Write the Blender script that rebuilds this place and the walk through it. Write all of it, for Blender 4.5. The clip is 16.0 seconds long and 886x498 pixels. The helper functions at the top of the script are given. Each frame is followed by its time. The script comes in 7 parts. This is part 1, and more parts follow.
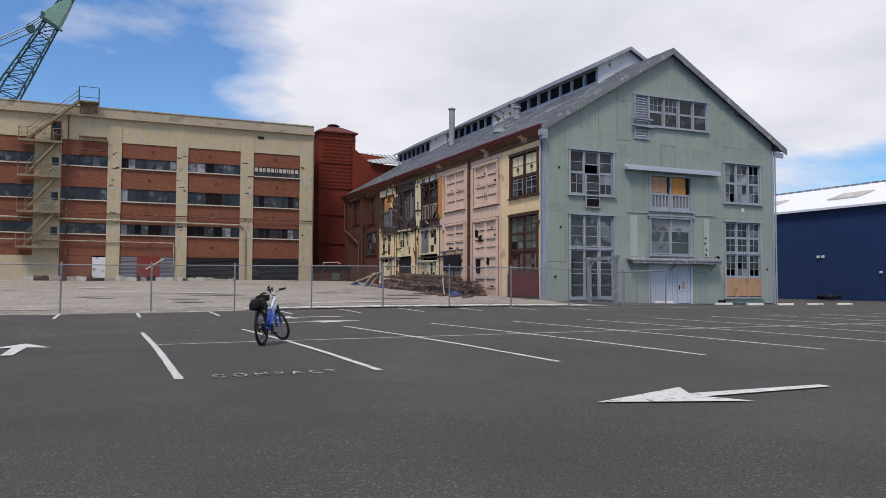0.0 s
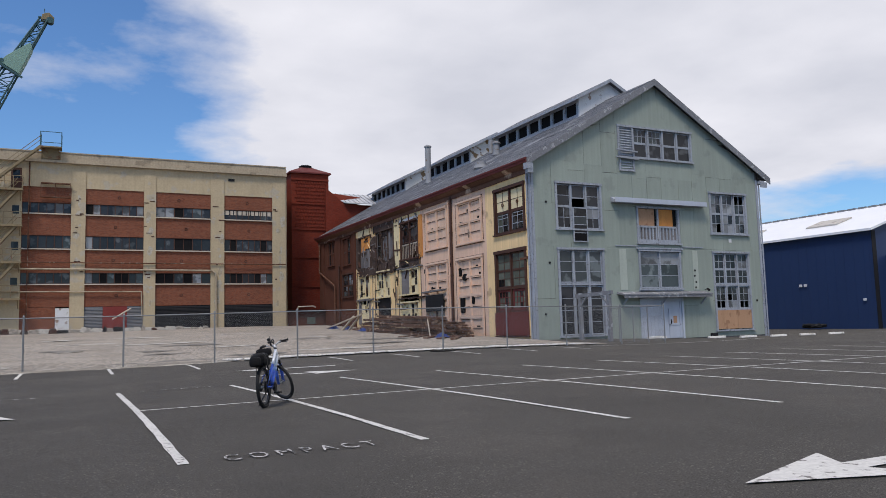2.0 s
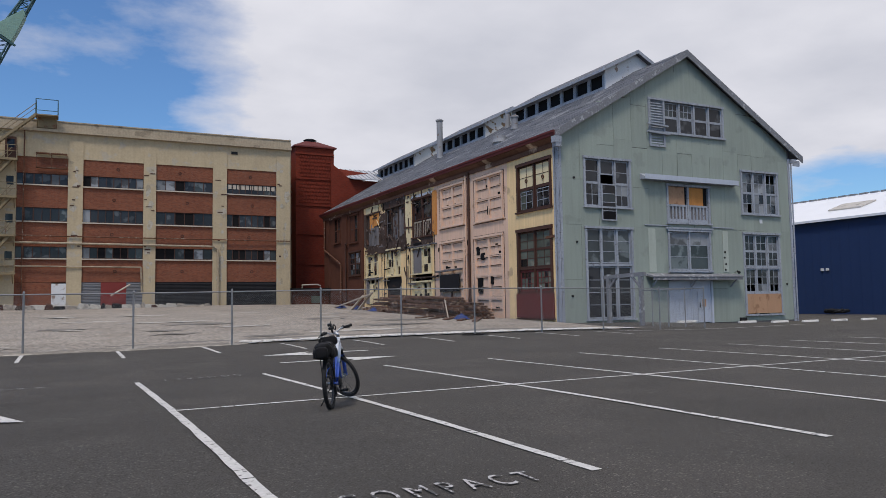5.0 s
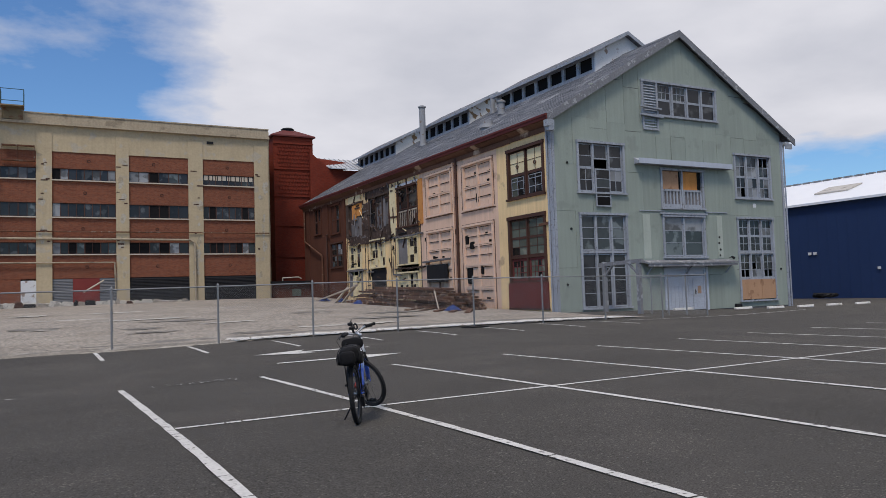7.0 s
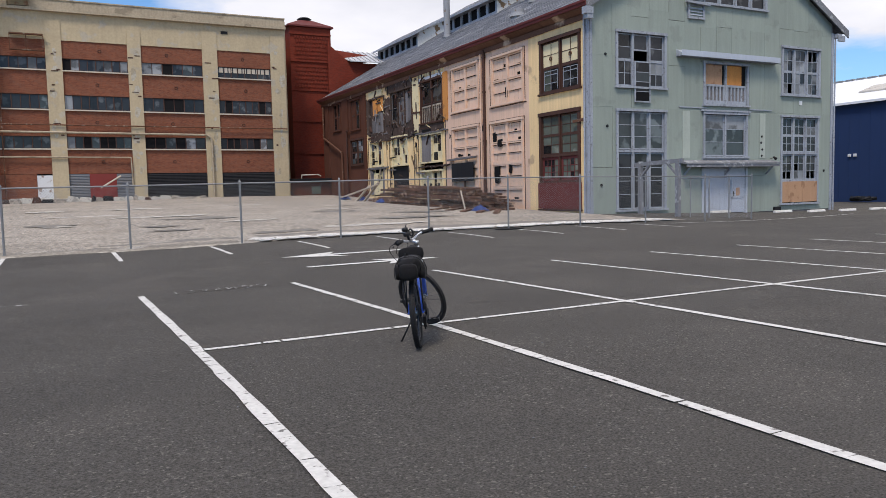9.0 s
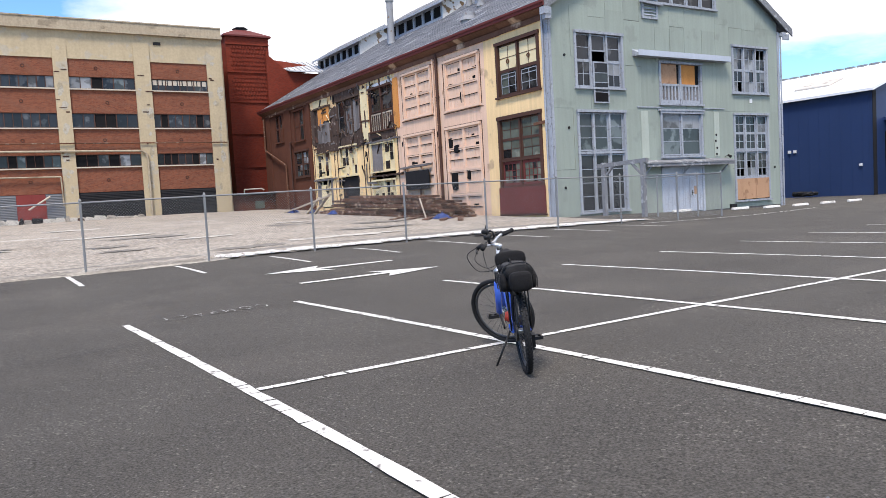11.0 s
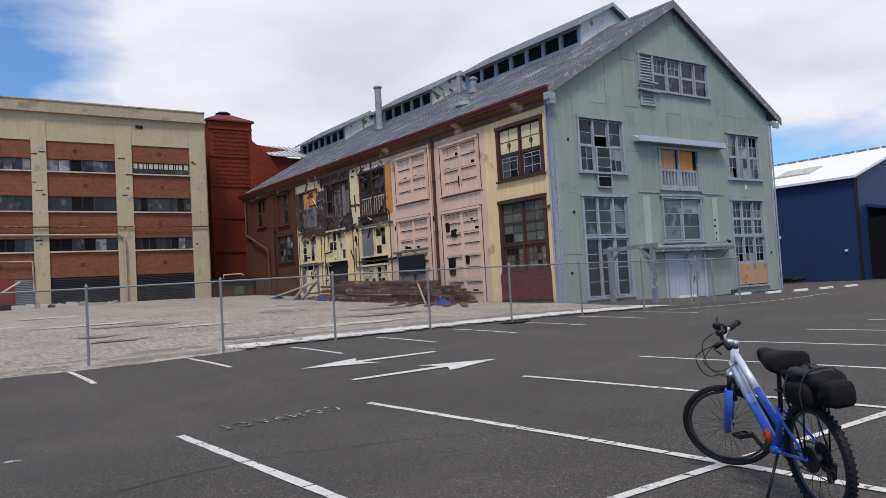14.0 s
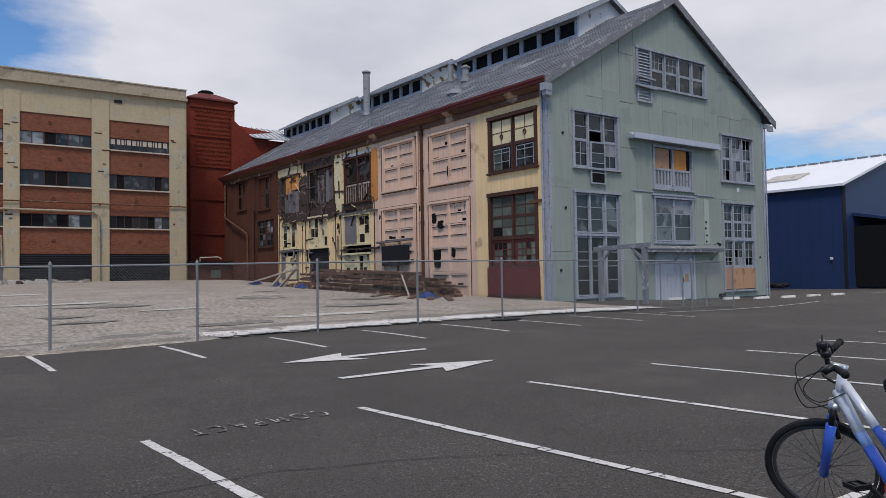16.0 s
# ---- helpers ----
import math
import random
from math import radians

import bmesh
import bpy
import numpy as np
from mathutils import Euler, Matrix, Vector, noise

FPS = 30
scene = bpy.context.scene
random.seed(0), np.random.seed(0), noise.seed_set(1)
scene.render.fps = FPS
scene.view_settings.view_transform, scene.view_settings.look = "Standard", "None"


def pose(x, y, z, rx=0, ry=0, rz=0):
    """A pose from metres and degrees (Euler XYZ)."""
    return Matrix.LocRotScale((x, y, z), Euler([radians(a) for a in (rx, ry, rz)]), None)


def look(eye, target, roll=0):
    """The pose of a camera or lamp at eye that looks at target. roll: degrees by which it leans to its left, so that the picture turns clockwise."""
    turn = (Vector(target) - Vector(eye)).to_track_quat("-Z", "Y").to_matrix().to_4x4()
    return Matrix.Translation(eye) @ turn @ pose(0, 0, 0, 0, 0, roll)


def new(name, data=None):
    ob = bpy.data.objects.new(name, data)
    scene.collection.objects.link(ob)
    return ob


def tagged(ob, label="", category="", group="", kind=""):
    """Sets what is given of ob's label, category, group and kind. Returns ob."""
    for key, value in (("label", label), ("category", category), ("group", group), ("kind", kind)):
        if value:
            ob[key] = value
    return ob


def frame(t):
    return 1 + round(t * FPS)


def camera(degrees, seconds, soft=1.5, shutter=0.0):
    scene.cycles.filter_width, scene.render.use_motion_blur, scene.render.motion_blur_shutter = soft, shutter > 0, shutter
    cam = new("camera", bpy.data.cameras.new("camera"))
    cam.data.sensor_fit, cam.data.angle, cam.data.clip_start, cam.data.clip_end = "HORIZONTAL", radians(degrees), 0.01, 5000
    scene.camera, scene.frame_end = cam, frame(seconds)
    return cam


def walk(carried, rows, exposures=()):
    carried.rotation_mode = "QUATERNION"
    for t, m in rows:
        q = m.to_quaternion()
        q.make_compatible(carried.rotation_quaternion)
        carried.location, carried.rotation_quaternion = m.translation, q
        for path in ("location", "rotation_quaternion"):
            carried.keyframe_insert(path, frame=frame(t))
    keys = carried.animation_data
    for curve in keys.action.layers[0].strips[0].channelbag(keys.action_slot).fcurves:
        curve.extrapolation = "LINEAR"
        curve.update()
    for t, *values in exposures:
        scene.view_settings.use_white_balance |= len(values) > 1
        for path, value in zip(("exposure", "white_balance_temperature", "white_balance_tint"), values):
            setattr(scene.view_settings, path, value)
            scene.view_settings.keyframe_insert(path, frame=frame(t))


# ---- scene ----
cam = camera(61.1, 16.0, soft=0.75)
PATH = [
    (0, (0.304, -0.122, 1.195), (1.113, 1.705, 1.285), 0.2),
    (0.5, (0.277, 0.373, 1.219), (1.086, 2.202, 1.232), 0.4),
    (1, (0.244, 0.872, 1.245), (1.023, 2.713, 1.308), 0.3),
    (1.5, (0.192, 1.365, 1.273), (1.047, 3.169, 1.391), -2.1),
    (2, (0.109, 1.849, 1.306), (0.992, 3.633, 1.5), -1.6),
    (2.5, (0.022, 2.325, 1.339), (0.913, 4.107, 1.512), -0.6),
    (3, (-0.056, 2.797, 1.369), (0.876, 4.562, 1.499), -1.9),
    (3.2, (-0.081, 2.979, 1.371), (0.801, 4.769, 1.503), -1.3),
    (5.3, (-0.26, 4.869, 1.406), (0.648, 6.645, 1.551), -0.7),
    (5.5, (-0.271, 5.045, 1.41), (0.683, 6.793, 1.598), -1.4),
    (6, (-0.306, 5.491, 1.44), (0.558, 7.285, 1.635), -1.3),
    (6.5, (-0.277, 5.904, 1.473), (0.56, 7.712, 1.648), -0.4),
    (7, (-0.269, 6.298, 1.46), (0.687, 8.051, 1.573), -1.9),
    (7.5, (-0.205, 6.66, 1.451), (0.744, 8.418, 1.537), 0.0),
    (8, (-0.103, 7.021, 1.468), (0.765, 8.823, 1.507), 1.2),
    (8.5, (-0.031, 7.456, 1.496), (0.906, 9.223, 1.503), -0.6),
    (8.7, (-0.041, 7.635, 1.497), (0.863, 9.413, 1.352), -1.2),
    (10.8, (-0.596, 9.573, 1.405), (0.382, 11.31, 1.235), -1.5),
    (11, (-0.675, 9.739, 1.403), (0.385, 11.43, 1.27), -3.3),
    (11.5, (-0.853, 10.117, 1.414), (0.212, 11.799, 1.222), -3.7),
    (12, (-1.087, 10.48, 1.449), (0.075, 12.099, 1.276), -2.4),
    (12.5, (-1.285, 10.803, 1.464), (-0.076, 12.395, 1.4), -5.0),
    (13, (-1.443, 11.154, 1.447), (-0.266, 12.77, 1.484), -3.2),
    (13.5, (-1.445, 11.546, 1.476), (-0.344, 13.215, 1.532), -1.7),
    (14, (-1.441, 11.951, 1.505), (-0.292, 13.586, 1.594), -3.3),
    (14.5, (-1.398, 12.284, 1.5), (-0.232, 13.898, 1.688), -2.8),
    (15, (-1.258, 12.574, 1.524), (-0.087, 14.19, 1.655), -0.7),
    (15.5, (-1.172, 12.846, 1.535), (0.092, 14.39, 1.676), -0.1),
    (16, (-1.077, 13.089, 1.533), (0.117, 14.692, 1.599), -1.0),
]
walk(cam, [(t, look(eye, target, roll)) for t, eye, target, roll in PATH], [(0, 0.14, 6600, 13), (1.5, 0.15, 6560, 13), (3, -0.2, 6540, 13), (5.5, -0.06, 6550, 13), (7, -0.08, 6600, 13), (8, 0.0, 6650, 13), (8.5, 0.15, 6690, 13), (11, 0.94, 6650, 13), (12.5, 0.9, 6520, 13), (13.2, 0.55, 6470, 13), (14, 0.17, 6500, 13), (16, -0.07, 6500, 13)])


# ---- light ----
SUN_EL, SUN_AZ = 57.0, 226.0          # degrees above the horizon, compass from +y clockwise
world = bpy.data.worlds.new("sky")
scene.world = world
world.use_nodes = True
wn, wl = world.node_tree.nodes, world.node_tree.links
wn.clear()
w_out = wn.new("ShaderNodeOutputWorld")
w_bg = wn.new("ShaderNodeBackground")
w_bg.inputs["Strength"].default_value = 0.12
w_sky = wn.new("ShaderNodeTexSky")
w_sky.sky_type = "NISHITA"
w_sky.sun_disc = False
w_sky.sun_elevation, w_sky.sun_rotation = radians(SUN_EL), radians(SUN_AZ)
w_sky.air_density, w_sky.dust_density, w_sky.ozone_density = 1.2, 0.2, 4.0
w_co = wn.new("ShaderNodeTexCoord")
w_sep = wn.new("ShaderNodeSeparateXYZ")
wl.new(w_co.outputs["Generated"], w_sep.inputs[0])


def w_math(op, a, b=None, clamp=False):
    n = wn.new("ShaderNodeMath")
    n.operation, n.use_clamp = op, clamp
    for i, v in enumerate((a, b)):
        if v is None:
            continue
        if isinstance(v, (int, float)):
            n.inputs[i].default_value = v
        else:
            wl.new(v, n.inputs[i])
    return n.outputs[0]


# cloud deck: the sky's direction projected on a flat layer
w_h = w_math("ADD", w_math("MAXIMUM", w_sep.outputs[2], 0.0), 0.16)
w_vec = wn.new("ShaderNodeCombineXYZ")
wl.new(w_math("DIVIDE", w_sep.outputs[0], w_h), w_vec.inputs[0])
wl.new(w_math("DIVIDE", w_sep.outputs[1], w_h), w_vec.inputs[1])
w_map = wn.new("ShaderNodeMapping")
w_map.inputs["Location"].default_value = (0.35, 0.2, 0.0)
wl.new(w_vec.outputs[0], w_map.inputs[0])
w_n1 = wn.new("ShaderNodeTexNoise")
w_n1.inputs["Scale"].default_value, w_n1.inputs["Detail"].default_value, w_n1.inputs["Roughness"].default_value = 1.25, 10.0, 0.58
wl.new(w_map.outputs[0], w_n1.inputs["Vector"])
# the deck is torn open towards the north-west and low in the north-east
def w_range(v, a, b, c, d):
    n = wn.new("ShaderNodeMapRange")
    n.interpolation_type = "SMOOTHSTEP"
    for i, k in enumerate((a, b, c, d)):
        n.inputs[i + 1].default_value = k
    wl.new(v, n.inputs[0])
    return n.outputs[0]


w_gap = w_range(w_math("ADD", w_sep.outputs[0], w_math("MULTIPLY", w_sep.outputs[2], 0.45)), 0.1, 0.54, -0.13, 0.33)
w_low = w_math("MULTIPLY", w_range(w_sep.outputs[0], 0.55, 0.72, 0.0, 0.46), w_range(w_sep.outputs[2], 0.07, 0.26, 1.0, 0.0))
w_cov = w_math("SUBTRACT", w_math("ADD", w_n1.outputs["Fac"], w_gap), w_low)
w_ramp = wn.new("ShaderNodeValToRGB")
w_ramp.color_ramp.elements[0].position, w_ramp.color_ramp.elements[1].position = 0.41, 0.64
wl.new(w_cov, w_ramp.inputs[0])
w_n2 = wn.new("ShaderNodeTexNoise")
w_n2.inputs["Scale"].default_value, w_n2.inputs["Detail"].default_value = 1.7, 6.0
wl.new(w_map.outputs[0], w_n2.inputs["Vector"])
w_ccol = wn.new("ShaderNodeValToRGB")
w_ccol.color_ramp.elements[0].position, w_ccol.color_ramp.elements[1].position = 0.3, 0.75
w_ccol.color_ramp.elements[0].color = (4.9, 5.15, 5.75, 1)
w_ccol.color_ramp.elements[1].color = (6.9, 7.05, 7.5, 1)
wl.new(w_n2.outputs["Fac"], w_ccol.inputs[0])
w_mix = wn.new("ShaderNodeMix")
w_mix.data_type = "RGBA"
wl.new(w_ramp.outputs[0], w_mix.inputs[0])
w_deep = wn.new("ShaderNodeMix")
w_deep.data_type, w_deep.blend_type = "RGBA", "MULTIPLY"
w_deep.inputs[0].default_value = 1.0
w_deep.inputs[7].default_value = (0.57, 0.79, 1.02, 1)
wl.new(w_sky.outputs[0], w_deep.inputs[6])
wl.new(w_deep.outputs[2], w_mix.inputs[6])
wl.new(w_ccol.outputs[0], w_mix.inputs[7])
wl.new(w_mix.outputs[2], w_bg.inputs["Color"])
wl.new(w_bg.outputs[0], w_out.inputs["Surface"])

sun_data = bpy.data.lights.new("sun", "SUN")
sun_data.energy, sun_data.angle, sun_data.color = 2.4, radians(14), (1.0, 0.92, 0.81)
sun = new("sun", sun_data)
az = radians(SUN_AZ)
sun.matrix_world = look((0, 0, 60), (-40 * math.sin(az), -40 * math.cos(az), 60 - 40 * math.tan(radians(SUN_EL))))
scene.view_settings.exposure = 0.0


# ---- materials ----
def material(name, rgb, rough=0.8, spec=0.3, metal=0.0, big=0.12, fine=0.1, scale=0.6, fine_scale=14.0, bump=0.15, bump_scale=30.0,
             stain=None, stain_cut=0.6, stain_scale=1.2, per_object=0.0, streak=0.0, alpha_mix=1.0, per_island=0.0):
    """Painted or raw surface: base colour, broad and fine variation, patches of a second colour, relief, difference from piece to piece."""
    m = bpy.data.materials.new(name)
    m.use_nodes = True
    n, l = m.node_tree.nodes, m.node_tree.links
    b = n["Principled BSDF"]
    b.inputs["Roughness"].default_value, b.inputs["Metallic"].default_value = rough, metal
    b.inputs["Specular IOR Level"].default_value = spec
    co = n.new("ShaderNodeTexCoord")
    geo = n.new("ShaderNodeNewGeometry")

    def nz(s, detail=5.0, stretch=None):
        t = n.new("ShaderNodeTexNoise")
        t.inputs["Scale"].default_value, t.inputs["Detail"].default_value = s, detail
        if stretch:
            mp = n.new("ShaderNodeMapping")
            mp.inputs["Scale"].default_value = stretch
            l.new(geo.outputs["Position"], mp.inputs[0])
            l.new(mp.outputs[0], t.inputs["Vector"])
        else:
            l.new(geo.outputs["Position"], t.inputs["Vector"])
        return t.outputs["Fac"]

    def mth(op, a, c):
        k = n.new("ShaderNodeMath")
        k.operation = op
        for i, v in enumerate((a, c)):
            if isinstance(v, (int, float)):
                k.inputs[i].default_value = v
            else:
                l.new(v, k.inputs[i])
        return k.outputs[0]
    v = mth("ADD", mth("MULTIPLY", mth("SUBTRACT", nz(scale), 0.5), 2 * big * 1.6), mth("MULTIPLY", mth("SUBTRACT", nz(fine_scale, 3), 0.5), 2 * fine * 1.6))
    if streak:
        v = mth("ADD", v, mth("MULTIPLY", mth("SUBTRACT", nz(1.0, 4, (5, 5, 0.35)), 0.5), 2 * streak * 1.6))
    if per_object:
        oi = n.new("ShaderNodeObjectInfo")
        v = mth("ADD", v, mth("MULTIPLY", mth("SUBTRACT", oi.outputs["Random"], 0.5), 2 * per_object))
    if per_island:
        v = mth("ADD", v, mth("MULTIPLY", mth("SUBTRACT", geo.outputs["Random Per Island"], 0.5), 2 * per_island))
    v = mth("ADD", v, 1.0)
    col = n.new("ShaderNodeMix")
    col.data_type, col.blend_type = "RGBA", "MULTIPLY"
    col.inputs[0].default_value = 1.0
    base = n.new("ShaderNodeRGB")
    base.outputs[0].default_value = (*rgb, 1)
    src = base.outputs[0]
    if stain:
        mx = n.new("ShaderNodeMix")
        mx.data_type = "RGBA"
        r = n.new("ShaderNodeMapRange")
        r.inputs[1].default_value, r.inputs[2].default_value = stain_cut, stain_cut + 0.06
        r.inputs[4].default_value = alpha_mix
        l.new(nz(stain_scale, 9), r.inputs[0])
        l.new(r.outputs[0], mx.inputs[0])
        l.new(src, mx.inputs[6])
        mx.inputs[7].default_value = (*stain, 1)
        src = mx.outputs[2]
    l.new(src, col.inputs[6])
    cmb = n.new("ShaderNodeCombineColor")
    for i in range(3):
        l.new(v, cmb.inputs[i])
    l.new(cmb.outputs[0], col.inputs[7])
    l.new(col.outputs[2], b.inputs["Base Color"])
    if bump:
        bp = n.new("ShaderNodeBump")
        bp.inputs["Strength"].default_value, bp.inputs["Distance"].default_value = bump, 0.02
        l.new(nz(bump_scale, 6), bp.inputs["Height"])
        l.new(bp.outputs[0], b.inputs["Normal"])
    return m


def glass_material(name, rgb, rough=0.12, dirt=(0.25, 0.26, 0.25), dirt_cut=0.55):
    """Dusty old window glass over a dark room: opaque dark gloss with patches of dirt."""
    m = material(name, rgb, rough, 0.32, 0.0, 0.3, 0.1, 0.5, 5.0, 0.02, 3.0, stain=dirt, stain_cut=dirt_cut, stain_scale=0.9, per_object=0.35)
    return m


ASPHALT = material("asphalt", (0.09, 0.0835, 0.075), 0.9, 0.2, big=0.16, fine=0.75, scale=0.3, fine_scale=70, bump=1.0, bump_scale=120, stain=(0.112, 0.102, 0.091), stain_cut=0.54, stain_scale=0.35, alpha_mix=0.5)
YARD = material("yard_gravel", (0.325, 0.29, 0.247), 0.95, 0.1, big=0.2, fine=0.75, scale=0.25, fine_scale=7, bump=1.0, bump_scale=9, stain=(0.27, 0.235, 0.195), stain_cut=0.55, stain_scale=0.35, alpha_mix=0.6)
CONCRETE = material("old_concrete", (0.5, 0.47, 0.42), 0.9, 0.2, big=0.12, fine=0.15, stain=(0.3, 0.28, 0.25), stain_cut=0.58)
LINE = material("road_paint", (0.57, 0.56, 0.53), 0.75, 0.25, big=0.08, fine=0.16, scale=1.5, fine_scale=25, stain=(0.16, 0.15, 0.14), stain_cut=0.605, stain_scale=11)
LINE_FAINT = material("faint_road_paint", (0.4, 0.39, 0.38), 0.8, 0.3, big=0.1, fine=0.2, fine_scale=30, stain=(0.085, 0.08, 0.073), stain_cut=0.44, stain_scale=9)
LINE_WORN = material("worn_road_paint", (0.45, 0.44, 0.43), 0.8, 0.3, big=0.1, fine=0.2, fine_scale=30, stain=(0.075, 0.074, 0.073), stain_cut=0.5, stain_scale=14)
SAGE = material("sage_green_paint", (0.275, 0.315, 0.275), 0.75, 0.25, big=0.09, fine=0.06, scale=0.35, stain=(0.2, 0.225, 0.2), stain_cut=0.62, stain_scale=0.9, per_object=0.045, streak=0.09, alpha_mix=0.4)
GREYWOOD = material("weathered_grey_wood", (0.305, 0.33, 0.37), 0.85, 0.2, big=0.15, fine=0.2, fine_scale=18, stain=(0.15, 0.15, 0.155), stain_cut=0.6, stain_scale=7, streak=0.2, alpha_mix=0.7)
GREYBOARD = material("silvered_boards", (0.16, 0.15, 0.15), 0.9, 0.15, big=0.2, fine=0.2, streak=0.25, per_object=0.25)
YELLOW = material("faded_yellow_stucco", (0.77, 0.56, 0.3), 0.9, 0.15, big=0.08, fine=0.06, stain=(0.5, 0.36, 0.22), stain_cut=0.6, stain_scale=0.8, streak=0.13)
PINK = material("faded_pink_stucco", (0.67, 0.465, 0.345), 0.9, 0.15, big=0.08, fine=0.06, stain=(0.42, 0.28, 0.19), stain_cut=0.61, stain_scale=0.8, streak=0.14)
REDBRICK_WALL = material("red_brown_painted_brick", (0.092, 0.037, 0.024), 0.9, 0.15, big=0.15, fine=0.1, streak=0.1)
BROWN = material("dark_brown_trim", (0.065, 0.03, 0.021), 0.7, 0.3, big=0.15, fine=0.1)
MAROON = material("maroon_fascia", (0.125, 0.028, 0.025), 0.7, 0.3, big=0.15, fine=0.1)
CREAM = material("cream_painted_concrete", (0.45, 0.37, 0.245), 0.9, 0.15, big=0.08, fine=0.1, fine_scale=6, stain=(0.4, 0.365, 0.3), stain_cut=0.58, stain_scale=0.9, streak=0.06, alpha_mix=0.7)
PARAPET = material("grimy_cream_concrete", (0.37, 0.31, 0.225), 0.9, 0.15, big=0.14, fine=0.2, fine_scale=5, stain=(0.17, 0.14, 0.1), stain_cut=0.56, stain_scale=0.9, streak=0.12, alpha_mix=0.6)
ROOFMETAL = material("grey_roof", (0.13, 0.135, 0.15), 0.8, 0.3, big=0.15, fine=0.3, fine_scale=5, stain=(0.2, 0.205, 0.215), stain_cut=0.58, stain_scale=1.2, streak=0.12)
SHINGLES = material("weathered_roof_shingles", (0.135, 0.14, 0.153), 0.85, 0.25, big=0.16, fine=0.35, fine_scale=4, stain=(0.23, 0.235, 0.245), stain_cut=0.57, stain_scale=0.7, per_island=0.16)
WHITEPAINT = material("flaking_white_paint", (0.62, 0.63, 0.64), 0.8, 0.25, big=0.08, fine=0.1, stain=(0.27, 0.2, 0.16), stain_cut=0.6, stain_scale=2.2)
BLUEWALL = material("navy_blue_siding", (0.017, 0.037, 0.105), 0.5, 0.4, big=0.05, fine=0.03)
WHITEROOF = material("white_metal_roof", (0.8, 0.81, 0.82), 0.5, 0.4, big=0.03, fine=0.02)
# black colour stands in for unlit insides; some scraps and battens use it too
BLACKISH = material("black_interior", (0.012, 0.012, 0.013), 0.9, 0.1, big=0.2)
GLASS_DARK = glass_material("dusty_dark_glass", (0.014, 0.015, 0.017), dirt=(0.055, 0.058, 0.06))
# pale base colour, also used where panes mirror the sky
GLASS_PALE = glass_material("pale_glass", (0.05, 0.062, 0.066), 0.15, (0.14, 0.165, 0.17), 0.54)
GALV = material("galvanised_steel", (0.235, 0.24, 0.245), 0.6, 0.4, 0.3, big=0.1, fine=0.1)


def add_stones(m):
    """Pale and dark aggregate stones of a few millimetres in the worn asphalt."""
    n, l = m.node_tree.nodes, m.node_tree.links
    b = n["Principled BSDF"]
    src = b.inputs["Base Color"].links[0].from_socket
    geo = n.new("ShaderNodeNewGeometry")
    vo = n.new("ShaderNodeTexVoronoi")
    vo.inputs["Scale"].default_value = 62.0
    l.new(geo.outputs["Position"], vo.inputs["Vector"])
    sep = n.new("ShaderNodeSeparateColor")
    l.new(vo.outputs["Color"], sep.inputs[0])
    wide = n.new("ShaderNodeTexNoise")
    wide.inputs["Scale"].default_value, wide.inputs["Detail"].default_value = 0.8, 5.0
    l.new(geo.outputs["Position"], wide.inputs["Vector"])
    sm = n.new("ShaderNodeMath")
    sm.operation = "MULTIPLY_ADD"
    sm.inputs[1].default_value = 0.35
    l.new(wide.outputs["Fac"], sm.inputs[0])
    l.new(sep.outputs[0], sm.inputs[2])
    ramp = n.new("ShaderNodeValToRGB")
    e = ramp.color_ramp.elements
    e[0].position, e[0].color = 0.1, (0.62, 0.62, 0.62, 1)
    e[1].position, e[1].color = 0.3, (0.95, 0.95, 0.95, 1)
    k = e.new(0.96)
    k.color = (1.0, 1.0, 1.0, 1)
    k = e.new(1.0)
    k.color = (1.75, 1.75, 1.72, 1)
    sc = n.new("ShaderNodeMath")
    sc.operation = "MULTIPLY"
    sc.inputs[1].default_value = 0.87
    l.new(sm.outputs[0], sc.inputs[0])
    l.new(sc.outputs[0], ramp.inputs[0])
    mx = n.new("ShaderNodeMix")
    mx.data_type, mx.blend_type = "RGBA", "MULTIPLY"
    mx.inputs[0].default_value = 1.0
    l.new(src, mx.inputs[6])
    l.new(ramp.outputs[0], mx.inputs[7])
    l.new(mx.outputs[2], b.inputs["Base Color"])


add_stones(ASPHALT)


def brick_material(name, c1, c2, mortar, size=1.0, per=0.0):
    m = material(name, c1, 0.9, 0.15, big=0.1, fine=0.06)
    n, l = m.node_tree.nodes, m.node_tree.links
    b = n["Principled BSDF"]
    mul = b.inputs["Base Color"].links[0].from_node
    geo = n.new("ShaderNodeNewGeometry")
    sep = n.new("ShaderNodeSeparateXYZ")
    l.new(geo.outputs["Position"], sep.inputs[0])
    add = n.new("ShaderNodeMath")
    add.operation = "ADD"
    l.new(sep.outputs[0], add.inputs[0])
    l.new(sep.outputs[1], add.inputs[1])
    cb = n.new("ShaderNodeCombineXYZ")
    l.new(add.outputs[0], cb.inputs[0])
    l.new(sep.outputs[2], cb.inputs[1])
    br = n.new("ShaderNodeTexBrick")
    br.inputs["Scale"].default_value = 1.0
    br.inputs["Brick Width"].default_value, br.inputs["Row Height"].default_value = 0.23 * size, 0.075 * size
    br.inputs["Mortar Size"].default_value = 0.006
    br.inputs["Color1"].default_value, br.inputs["Color2"].default_value, br.inputs["Mortar"].default_value = (*c1, 1), (*c2, 1), (*mortar, 1)
    l.new(cb.outputs[0], br.inputs["Vector"])
    l.new(br.outputs["Color"], mul.inputs[6])
    return m


